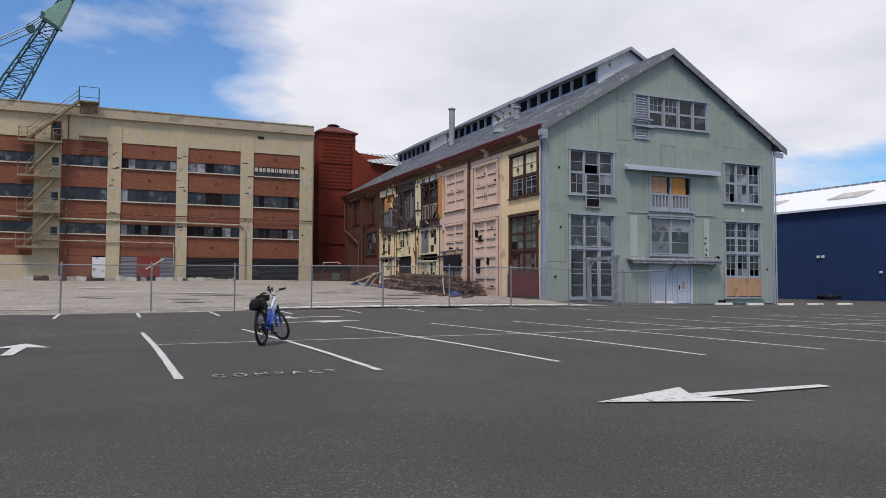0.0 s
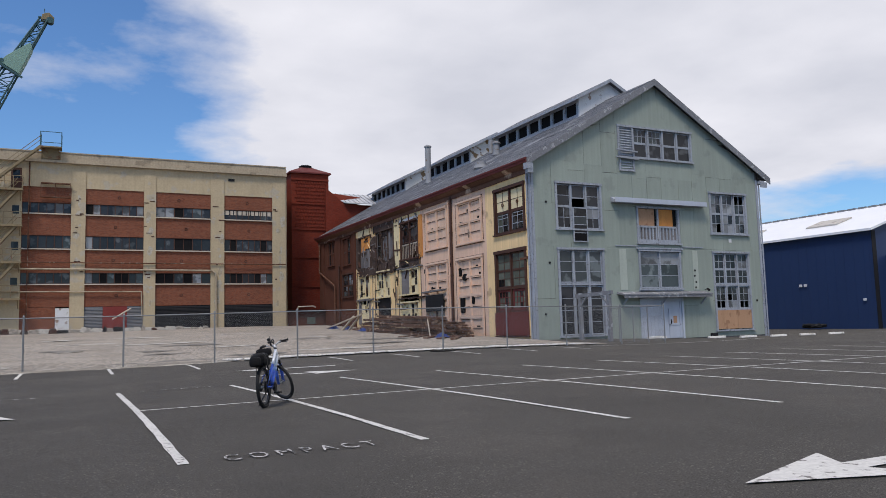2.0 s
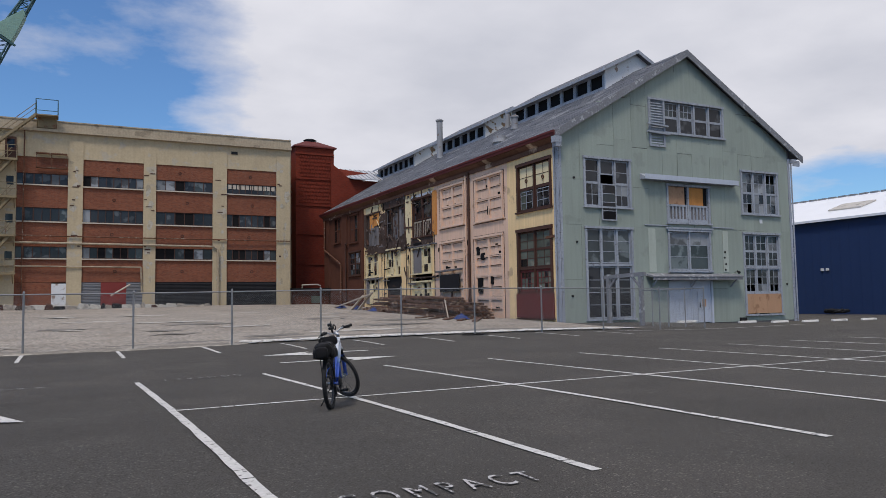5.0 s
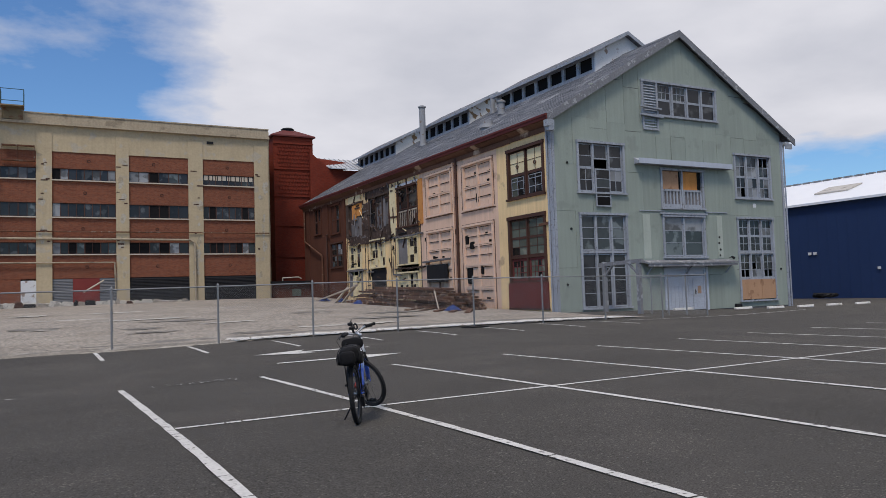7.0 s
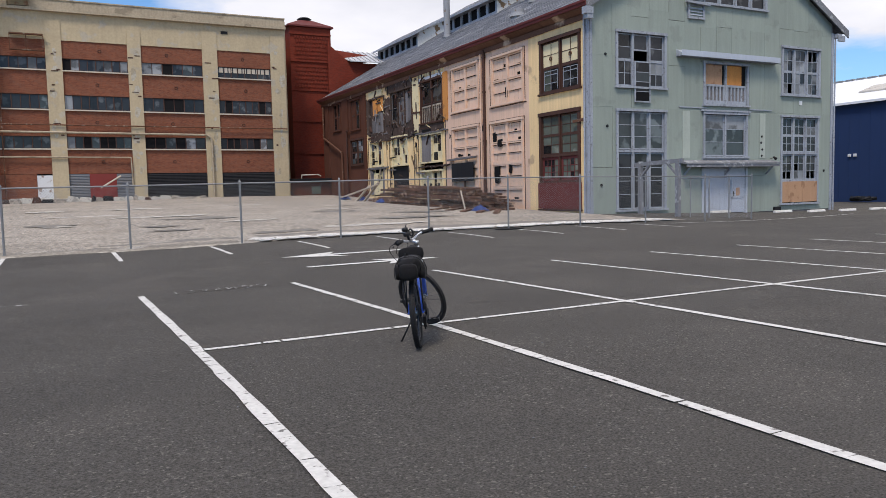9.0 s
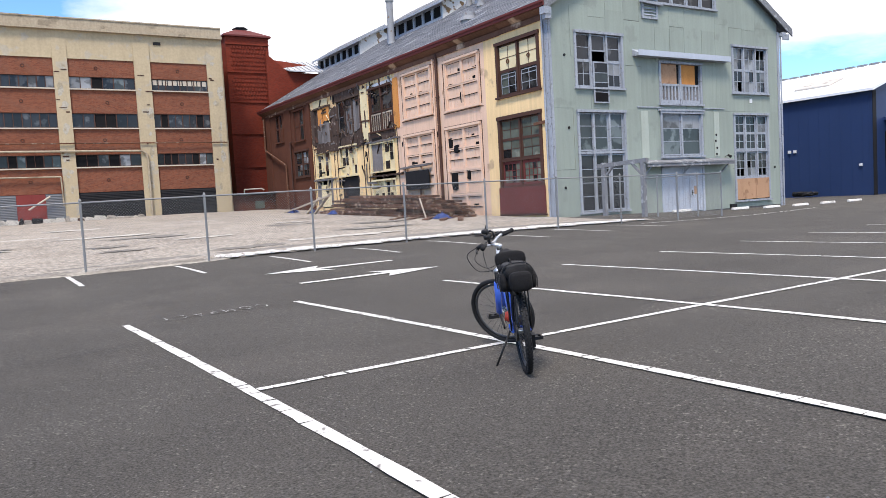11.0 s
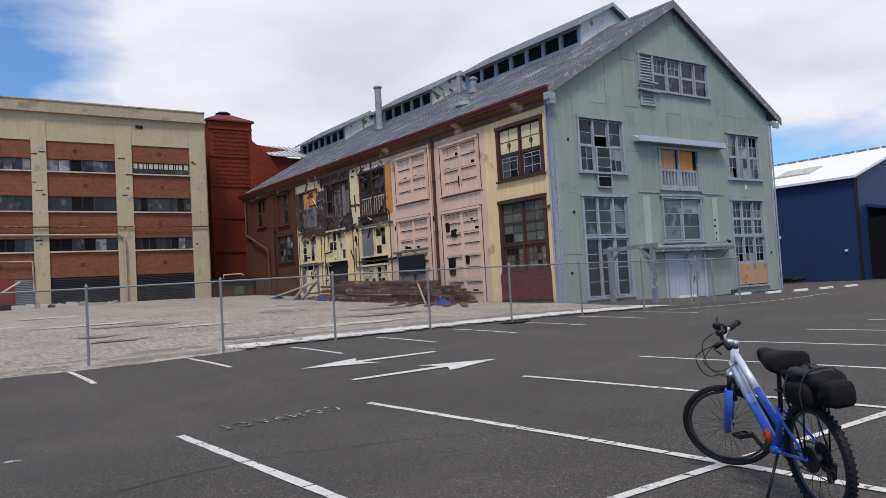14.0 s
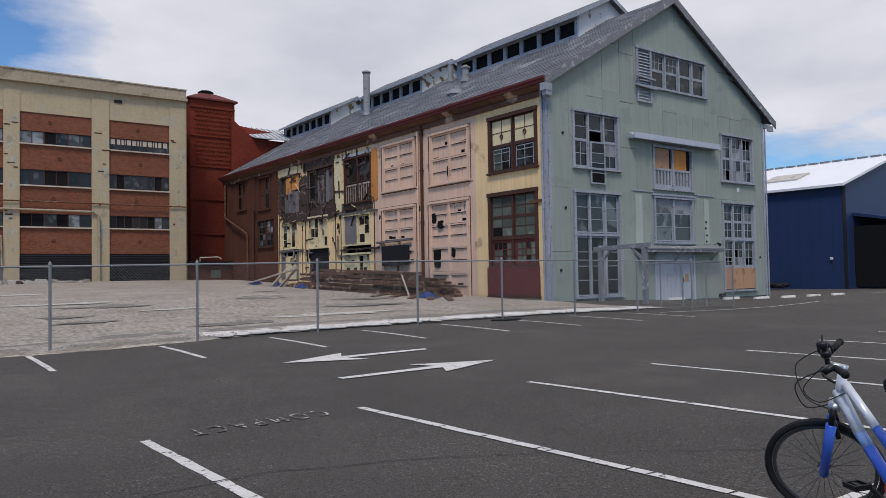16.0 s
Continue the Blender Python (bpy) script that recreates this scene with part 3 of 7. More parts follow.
LX = [1.1, 3.68, 6.56, 9.41, 12.26] + [12.26 + 2.8 * i for i in range(1, 13)]
for x in LX:
    stripe(x - 0.055, x + 0.055, 9.64, 21.29, "white painted stall line on asphalt")
stripe(1.16, LX[-1], 15.52, 15.62, "white painted line between the two rows of stalls")
stripe(-1.7, -0.55, 21.32, 21.41, "worn end of a white line on asphalt", LINE_FAINT)
for i in range(9):
    x = -1.35 + 2.6 * i
    stripe(x - 0.055, x + 0.055, 27.4, 30.3, "white painted stall line before the fence")


# ---- more materials ----
PLY_PALE = material("weathered_plywood", (0.42, 0.25, 0.15), 0.85, 0.2, big=0.12, fine=0.12, stain=(0.3, 0.17, 0.1), stain_cut=0.58, stain_scale=2.5, streak=0.08)
PLY_ORANGE = material("orange_plywood", (0.55, 0.24, 0.07), 0.85, 0.2, big=0.15, fine=0.12, stain=(0.36, 0.16, 0.06), stain_cut=0.6, stain_scale=2.0, streak=0.12)
TIMBER = material("old_brown_lumber", (0.1, 0.054, 0.037), 0.9, 0.15, big=0.25, fine=0.3, fine_scale=10, per_object=0.45, stain=(0.3, 0.21, 0.15), stain_cut=0.57, stain_scale=2.6)
TIMBER_PALE = material("pale_lumber", (0.42, 0.36, 0.29), 0.9, 0.15, big=0.15, fine=0.2, per_object=0.2)
DARKWOOD = material("exposed_dark_wood", (0.07, 0.05, 0.042), 0.95, 0.1, big=0.35, fine=0.3, fine_scale=9, stain=(0.2, 0.16, 0.14), stain_cut=0.6, stain_scale=2.5, streak=0.25)
PALEYELLOW = material("pale_yellow_paint", (0.68, 0.58, 0.36), 0.85, 0.2, big=0.08, fine=0.06, stain=(0.45, 0.36, 0.2), stain_cut=0.6, stain_scale=1.5, per_object=0.06)
PINKBOARD = material("pink_painted_boards", (0.67, 0.475, 0.355), 0.85, 0.2, big=0.06, fine=0.05, per_object=0.05, streak=0.06)
DOORPAINT = material("pale_grey_blue_door_paint", (0.42, 0.46, 0.53), 0.6, 0.3, big=0.06, fine=0.06, streak=0.06)
RUST = material("rusty_steel", (0.13, 0.06, 0.036), 0.85, 0.3, 0.2, big=0.2, fine=0.2, stain=(0.24, 0.19, 0.15), stain_cut=0.58, stain_scale=3)
OCHRE_STEEL = material("ochre_painted_steel", (0.215, 0.17, 0.1), 0.8, 0.3, big=0.2, fine=0.15, stain=(0.18, 0.09, 0.05), stain_cut=0.58, stain_scale=2)
DARKMESH = material("dark_steel_shutter", (0.02, 0.02, 0.022), 0.8, 0.15, big=0.15, fine=0.15, streak=0.15)
GREYSHUT = material("grey_louvre_shutter", (0.13, 0.135, 0.145), 0.6, 0.4, big=0.1)
REDDOOR = material("dull_red_door", (0.2, 0.035, 0.03), 0.7, 0.3, big=0.15)
SILL = material("pale_concrete_sill", (0.5, 0.44, 0.36), 0.85, 0.2, big=0.1, fine=0.1)
GLASS_GREY = glass_material("grey_factory_glass", (0.024, 0.026, 0.03), 0.13, (0.075, 0.08, 0.085), 0.57)
GLASS_WHITE = glass_material("white_glass", (0.24, 0.255, 0.27), 0.3, (0.1, 0.105, 0.11), 0.5)
GLASS_GREEN = glass_material("dark_green_glass", (0.1, 0.115, 0.095), 0.15, (0.18, 0.19, 0.155), 0.54)
CRANEGREEN = material("pale_green_crane_paint", (0.2, 0.33, 0.275), 0.6, 0.3, big=0.1, fine=0.1)
CRANEDARK = material("dark_teal_crane_steel", (0.035, 0.09, 0.1), 0.6, 0.3, big=0.2)
CABLE = material("steel_cable", (0.32, 0.33, 0.36), 0.5, 0.5, 0.3)
BLUETARP = material("blue_tarp", (0.02, 0.045, 0.17), 0.5, 0.4, big=0.2)
RUBBER = material("black_rubber", (0.011, 0.011, 0.012), 0.7, 0.3, big=0.15, fine=0.1)
CRACK = material("tar_crack", (0.02, 0.02, 0.021), 0.8, 0.3)
WHITEBLOCK = material("whitewashed_concrete", (0.66, 0.64, 0.6), 0.85, 0.2, big=0.12, fine=0.25, stain=(0.4, 0.38, 0.34), stain_cut=0.58, stain_scale=2.5)


# ---- windows of the warehouse ----
def fbox(s, face, u0, u1, d0, d1, v0, v1):
    """A box on the gable (face S) or the west wall (face W); d is depth behind the wall's face."""
    if face == "S":
        s.box(u0, u1, G + d0, G + d1, v0, v1)
    else:
        s.box(W + d0, W + d1, u0, u1, v0, v1)
    return s


def sash(parent, face, u0, u1, v0, v1, cols, rows, frame_mat, pane_mats, d=0.05, rail=0.07, bar=0.035, skip=()):
    """A glazed sash: rails, bars and one pane each."""
    s = Shape()
    fbox(s, face, u0, u0 + rail, d, d + 0.06, v0, v1)
    fbox(s, face, u1 - rail, u1, d, d + 0.06, v0, v1)
    fbox(s, face, u0 + rail, u1 - rail, d, d + 0.06, v0, v0 + rail)
    fbox(s, face, u0 + rail, u1 - rail, d, d + 0.06, v1 - rail, v1)
    iu0, iu1, iv0, iv1 = u0 + rail, u1 - rail, v0 + rail, v1 - rail
    for i in range(1, cols):
        u = iu0 + (iu1 - iu0) * i / cols
        fbox(s, face, u - bar / 2, u + bar / 2, d + 0.01, d + 0.05, iv0, iv1)
    for j in range(1, rows):
        v = iv0 + (iv1 - iv0) * j / rows
        fbox(s, face, iu0, iu1, d + 0.012, d + 0.048, v - bar / 2, v + bar / 2)
    part("sash", s, frame_mat, parent)
    for i in range(cols):
        for j in range(rows):
            if (i, j) in skip:
                continue
            s = Shape()
            fbox(s, face, iu0 + (iu1 - iu0) * i / cols, iu0 + (iu1 - iu0) * (i + 1) / cols, d + 0.028, d + 0.036, iv0 + (iv1 - iv0) * j / rows, iv0 + (iv1 - iv0) * (j + 1) / rows)
            part("pane", s, random.choice(pane_mats), parent)


def casing(name, face, u0, u1, v0, v1, mat, label, wdt=0.13, sill=True, mullions=(), rails=(), head=0.0):
    """The window thing with its frame round an opening."""
    x, y = (u0, G) if face == "S" else (W, u0)
    win = thing(name, x, y, v0, label, "window", kind="structure")
    s = Shape()
    fbox(s, face, u0 - 0.03, u0 + wdt - 0.03, -0.075, 0.14, v0, v1)
    fbox(s, face, u1 - wdt + 0.03, u1 + 0.03, -0.075, 0.14, v0, v1)
    fbox(s, face, u0 - 0.07, u1 + 0.07, -0.11, 0.14, v1, v1 + wdt)
    for m in mullions:
        fbox(s, face, m - 0.055, m + 0.055, -0.03, 0.14, v0, v1)
    for r in rails:
        fbox(s, face, u0 + 0.1, u1 - 0.1, -0.02, 0.13, r - 0.06, r + 0.06)
    part("window_frame", s, mat, win)
    if sill:
        s = Shape()
        fbox(s, face, u0 - 0.1, u1 + 0.1, -0.15, 0.14, v0 - 0.1, v0 + 0.001)
        part("window_sill", s, mat, win)
    return win


wi = 0


def wname():
    global wi
    wi += 1
    return "window_%d" % wi


def split(a, b, n):
    return [(a + (b - a) * i / n, a + (b - a) * (i + 1) / n) for i in range(n)]


CLEAR = [GLASS_PALE, GLASS_PALE, GLASS_GREY]
DIM = [GLASS_DARK, GLASS_GREY, GLASS_GREY]
MIXED = [GLASS_DARK, GLASS_GREY, GLASS_GREY, GLASS_PALE, GLASS_WHITE]

# tall window at the west end of the gable; upper panes' pale colour carries reflected sky
w = casing(wname(), "S", 25.7, 29.05, 0.3, 5.38, GREYWOOD, "tall weathered timber window, upper panes coloured pale as reflected sky", mullions=(26.8, 27.93), rails=(3.33,))
for a, b in split(25.78, 28.97, 3):
    sash(w, "S", a + 0.04, b - 0.04, 3.42, 5.36, 1, 3, GREYWOOD, CLEAR)
    sash(w, "S", a + 0.04, b - 0.04, 0.32, 3.25, 1, 4, GREYWOOD, DIM)
# upper window with a sash that has slid down
w = casing(wname(), "S", 25.7, 29.05, 6.65, 9.36, GREYWOOD, "weathered timber window with one sash hanging below its sill", mullions=(26.8, 27.93))
for k, (a, b) in enumerate(split(25.78, 28.97, 3)):
    if k == 1:
        sash(w, "S", a + 0.04, b - 0.04, 8.5, 9.34, 1, 1, GREYWOOD, DIM)
        sash(w, "S", a + 0.0, b - 0.0, 5.85, 7.95, 1, 4, GREYWOOD, [GLASS_DARK, GLASS_GREY, BLACKISH, GLASS_DARK, GLASS_PALE], d=-0.12)
    else:
        sash(w, "S", a + 0.04, b - 0.04, 8.0, 9.34, 1, 2, GREYWOOD, DIM)
        sash(w, "S", a + 0.04, b - 0.04, 6.68, 8.0, 2, 2, GREYWOOD, DIM if k == 0 else MIXED)
# attic band
w = casing(wname(), "S", 30.6, 36.7, 11.35, 13.25, GREYWOOD, "long attic window band of weathered timber sashes", mullions=(31.82, 33.04, 34.26, 35.48))
for k, (a, b) in enumerate(split(30.6, 36.7, 5)):
    if k:
        sash(w, "S", a + 0.07, b - 0.07, 12.3, 13.23, 3 if k < 3 else 1, 2 if k < 3 else 1, GREYWOOD, [GLASS_GREY, GLASS_PALE])
        sash(w, "S", a + 0.07, b - 0.07, 11.37, 12.3, 1, 1, GREYWOOD, DIM)
s = Shape()
for z in np.arange(10.62, 13.2, 0.16):
    s.prism([(30.72, G - 0.06, z), (31.7, G - 0.06, z), (31.7, G + 0.02, z + 0.11), (30.72, G + 0.02, z + 0.11)], (0, 0.01, 0.02))
part("louvre", s, GREYWOOD, w, "grey timber louvre slats")
s = Shape()
fbox(s, "S", 30.6, 30.72, -0.09, 0.04, 10.5, 13.25)
fbox(s, "S", 31.7, 31.82, -0.09, 0.04, 10.5, 13.25)
fbox(s, "S", 30.6, 31.82, -0.1, 0.03, 10.42, 10.54)
fbox(s, "S", 30.72, 31.7, 0.03, 0.045, 10.54, 13.25)
part("louvre_frame", s, GREYWOOD, w)
for z, t0, t1 in ((11.7, 30.35, 32.0), (11.22, 30.3, 32.1)):
    s = Shape()
    s.beam((t0, G - 0.2, z + 0.05), (t1, G - 0.16, z - 0.02), 0.1, 0.09)
    part("batten", s, GREYWOOD, w, "loose nailed batten")
# boarded loading window
w = casing(wname(), "S", 31.8, 35.25, 5.92, 8.12, GREYWOOD, "boarded loading opening with plywood above slatted shutters", mullions=(33.52,))
for k, (a, b) in enumerate(((31.95, 33.42), (33.62, 35.1))):
    s = Shape()
    fbox(s, "S", a, b - (0.3 if k else 0.15), 0.05, 0.07, 7.02, 8.1)
    part("plywood", s, PLY_ORANGE if k else PLY_PALE, w, "orange plywood sheet" if k else "pale plywood sheet")
    s = Shape()
    fbox(s, "S", b - (0.3 if k else 0.15), b, 0.07, 0.09, 7.02, 8.1)
    part("gap", s, BLACKISH, w)
    s = Shape()
    fbox(s, "S", a, b, -0.01, 0.05, 6.9, 7.02)
    fbox(s, "S", a, b, -0.01, 0.05, 5.94, 6.14)
    for q in range(6):
        u = a + (b - a - 0.1) * q / 5
        fbox(s, "S", u, u + 0.1, -0.005, 0.05, 6.14, 6.9)
    part("shutter", s, GREYWOOD, w, "grey slatted shutter")
    s = Shape()
    fbox(s, "S", a, b, 0.06, 0.08, 6.14, 6.9)
    part("shutter_back", s, GREYBOARD, w)
# window over the door; the sky's reflection is put into the panes' pale colour
w = casing(wname(), "S", 31.8, 35.2, 3.05, 5.38, GREYWOOD, "two-sash window over the door, panes coloured pale as reflected sky", mullions=(33.5,))
for a, b in ((31.9, 33.45), (33.55, 35.1)):
    sash(w, "S", a, b, 3.08, 5.36, 1, 3, GREYWOOD, [GLASS_PALE, GLASS_WHITE, GLASS_PALE])
s = Shape()
fbox(s, "S", 31.6, 35.4, -0.14, 0.01, 5.52, 5.62)
fbox(s, "S", 31.7, 35.3, -0.08, 0.01, 2.88, 2.95)
part("drip_board", s, GREYWOOD, w)
# broken upper window at the east end
w = casing(wname(), "S", 38.05, 41.4, 6.68, 9.36, GREYWOOD, "broken timber window with missing and whitened panes", mullions=(39.17, 40.28))
for k, (a, b) in enumerate(split(38.1, 41.35, 3)):
    sash(w, "S", a + 0.05, b - 0.05, 8.02, 9.34, 2, 2, GREYWOOD, MIXED, skip=((0, 1), (1, 1)) if k == 2 else ())
    sash(w, "S", a + 0.05, b - 0.05, 6.7, 8.02, 2, 2, GREYWOOD, MIXED, skip=((1, 0),) if k == 0 else ())
# tall window at the east end, plywood at its foot
w = casing(wname(), "S", 38.05, 41.35, 0.3, 5.36, GREYWOOD, "tall timber window with broken panes and plywood at its foot", mullions=(39.15, 40.25), rails=(3.25, 1.62))
for k, (a, b) in enumerate(split(38.1, 41.3, 3)):
    sash(w, "S", a + 0.05, b - 0.05, 4.3, 5.34, 2, 2, GREYWOOD, MIXED)
    sash(w, "S", a + 0.05, b - 0.05, 3.32, 4.3, 2, 2, GREYWOOD, DIM)
    sash(w, "S", a + 0.05, b - 0.05, 1.68, 3.18, 2, 3, GREYWOOD, MIXED, skip=((0, 0), (1, 0)) if k != 1 else ((0, 1),))
for a, b in ((38.1, 39.95), (39.97, 41.3)):
    s = Shape()
    fbox(s, "S", a, b, -0.06, -0.04, 0.35, 1.58)
    part("plywood", s, PLY_PALE, w, "weathered plywood sheet")

# door
door = thing("door_1", 31.75, G, -0.1, "pale grey-blue double door with a small wicket door", "door", kind="structure")
s = Shape()
fbox(s, "S", 31.7, 31.85, -0.05, 0.16, -0.15, 2.55)
fbox(s, "S", 35.1, 35.25, -0.05, 0.16, -0.15, 2.55)
fbox(s, "S", 31.7, 35.25, -0.05, 0.16, 2.4, 2.55)
part("door_frame", s, DOORPAINT, door)
for k, (a, b) in enumerate(((31.86, 33.6), (33.63, 35.09))):
    s = Shape()
    fbox(s, "S", a, b, 0.05, 0.1, -0.1, 2.4)
    fbox(s, "S", a, a + 0.12, 0.02, 0.05, -0.1, 2.4)
    fbox(s, "S", b - 0.12, b, 0.02, 0.05, -0.1, 2.4)
    for z in (-0.1, 1.3, 2.28):
        fbox(s, "S", a + 0.12, b - 0.12, 0.02, 0.05, z, z + 0.13)
    if not k:
        for q in range(1, 5):
            u = a + 0.12 + (b - a - 0.24) * q / 5
            fbox(s, "S", u - 0.035, u + 0.035, 0.025, 0.05, 0.03, 1.3)
    leaf = part("door_leaf", s, DOORPAINT, door)
    if k:
        s = Shape()
        fbox(s, "S", 34.0, 34.95, 0.0, 0.02, -0.08, 1.75)
        for z in (-0.08, 0.7, 1.65):
            fbox(s, "S", 34.0, 34.95, -0.02, 0.0, z, z + 0.1)
        fbox(s, "S", 34.0, 34.1, -0.02, 0.0, 0.02, 1.65)
        fbox(s, "S", 34.85, 34.95, -0.02, 0.0, 0.02, 1.65)
        part("wicket", s, DOORPAINT, leaf)
        s = Shape()
        fbox(s, "S", 34.36, 34.66, -0.006, -0.001, 0.85, 1.3)
        part("notice", s, PLY_PALE, leaf, "faded paper notice")
        s = Shape()
        s.tube((34.16, G - 0.02, 0.95), (34.16, G - 0.08, 0.95), 0.03, 10)
        s.box(34.12, 34.2, G - 0.024, G - 0.02, 0.8, 1.1)
        part("handle", s, RUBBER, leaf, "dark door handle")

# canopies and boards on the gable
cn = thing("canopy", 33.5, G, 8.4, "long pale weathered timber hood above the loading window", "canopy", "hoods on the gable")
s = Shape()
s.prism([(29.8, G, 8.36), (29.8, G - 0.42, 8.36), (29.8, G - 0.45, 8.5), (29.8, G, 8.74)], (7.55, 0, 0))
part("hood", s, GREYWOOD, cn, bevel=0.01)
# fascia's pale paint also carries the hood's lit edge
s = Shape()
s.box(29.78, 37.37, G - 0.47, G - 0.452, 8.36, 8.66)
part("fascia", s, DOORPAINT, cn, "pale fascia board, the hood's lit edge put into its colour")
cn = thing("canopy", 33.5, G, 2.55, "thin weathered timber hood over the door with bracket arms", "canopy", "hoods on the gable")
s = Shape()
s.prism([(29.95, G, 2.72), (29.95, G - 0.65, 2.62), (29.95, G - 0.65, 2.7), (29.95, G, 2.86)], (7.3, 0, 0))
part("hood", s, BARGE, cn)
s = Shape()
s.box(30.0, 37.2, G - 0.62, G - 0.56, 2.47, 2.61)
part("fascia", s, BARGE, cn, "dark weathered fascia board")
for u in (30.4, 33.5, 36.8):
    s = Shape()
    s.beam((u, G - 0.02, 2.05), (u, G - 0.5, 2.5), 0.07, 0.07)
    part("bracket", s, GREYWOOD, cn)
s = Shape()
s.tube((37.2, G, 2.95), (37.2, G - 0.25, 2.98), 0.02, 6)
s.tube((37.2, G - 0.2, 3.02), (37.2, G - 0.38, 2.9), 0.05, 10, 0.09)
part("lamp", s, RUBBER, cn, "small black wall lamp")
s = Shape()
for a, b, z in ((30.0, 32.0, 5.68), (35.3, 37.2, 5.68)):
    fbox(s, "S", a, b, -0.05, -0.012, z, z + 0.06)
tagged(part("trim_gable", s, GREYWOOD), "thin weathered battens on the gable wall", "trim", kind="structure")
s = Shape()
fbox(s, "S", 23.98, 24.16, -0.05, 0.02, -0.1, 10.5)
fbox(s, "S", 42.45, 42.64, -0.05, 0.02, -0.3, 10.5)
s.box(W - 0.05, W - 0.002, G - 0.05, G + 0.325, -0.1, 10.02)
tagged(part("trim_corner", s, GREYWOOD), "peeling corner boards of the warehouse", "trim", kind="structure")
s = Shape()
s.tube((42.72, G - 0.08, -0.25), (42.72, G - 0.08, 10.2), 0.05, 8)
s.tube((42.72, G - 0.08, 10.2), (43.05, G - 0.02, 10.5), 0.05, 8)
tagged(part("downpipe", s, GREYWOOD), "grey downpipe at the corner of the gable", "downpipe")
s = Shape()
fbox(s, "S", 39.6, 39.85, -0.03, -0.013, 6.1, 6.35)
tagged(part("wall_plate", s, WHITEPAINT), "small white plate on the green wall", "plate")
s = Shape()
fbox(s, "S", 37.45, 37.95, -0.16, 0.02, -0.1, 0.12)
tagged(part("wall_vent", s, RUBBER), "dark vent box at the foot of the wall", "vent")

PALESAGE = material("pale_sage_paint", (0.38, 0.42, 0.37), 0.8, 0.2, big=0.08, fine=0.08, streak=0.1)
for a, b, c, d in ((30.25, 30.8, 2.95, 5.5), (36.25, 36.7, 2.95, 5.5)):
    s = Shape()
    fbox(s, "S", a, b, -0.03, -0.011, c, d)
    tagged(part("trim_board", s, PALESAGE), "paler green upright board on the gable", "trim", "pale boards", "structure")
for u, z in ((36.4, 4.2), (36.35, 3.85), (36.45, 3.45), (36.4, 3.1), (25.1, 4.6), (24.7, 1.6), (25.0, 8.2), (41.9, 2.2)):
    s = Shape().tube((u, G - 0.05, z), (u, G - 0.005, z), 0.07, 8)
    tagged(part("bolt", s, RUBBER), "dark bolt head on the green wall", "bolt", "wall bolts")

# cladding sheets of the gable
def gable_sheets():
    cols = [24.16, 25.45, 26.7, 27.9, 29.25, 30.4, 31.55, 32.75, 33.95, 35.4, 36.6, 37.85, 39.1, 40.3, 41.6, 42.45]
    tiers = [-0.12, 2.3, 5.58, 8.0, 10.4, 12.8, 15.2, 17.0]
    holes = [(a - 0.04, b + 0.04, c, d + 0.1) for a, b, c, d in GH]
    for i, (a, b) in enumerate(zip(cols, cols[1:])):
        rows = [v if v in (-0.12, 5.58, 17.0) else v + random.uniform(-0.5, 0.5) for v in tiers]
        for j, (c, d) in enumerate(zip(rows, rows[1:])):
            lift = random.choice((0.0, 0.0, 0.003, 0.006))
            s = Shape()
            gp, gq = random.choice((0.001, 0.001, 0.0015, 0.003, 0.02)), random.choice((0.001, 0.001, 0.002, 0.016))
            ww = sorted({a + gp, b - gp, *([RIDGE] if a < RIDGE < b else [])})
            for p, q in zip(ww, ww[1:]):
                for e, f, g, h in rects(p, q, c + gq, d - gq, holes):
                    te, tf = roof_z(e) - 0.12, roof_z(f) - 0.12
                    if min(te, tf) > h:
                        s.box(e, f, G - 0.004 - lift, G + 0.019, g, h)
                    elif max(te, tf) > g:
                        te, tf = min(max(te, g + 0.01), h), min(max(tf, g + 0.01), h)
                        s.prism([(e, G - 0.004 - lift, g), (f, G - 0.004 - lift, g), (f, G - 0.004 - lift, tf), (e, G - 0.004 - lift, te)], (0, 0.023, 0))
            if s.f:
                part("panel", s, SAGE, wall_gable)


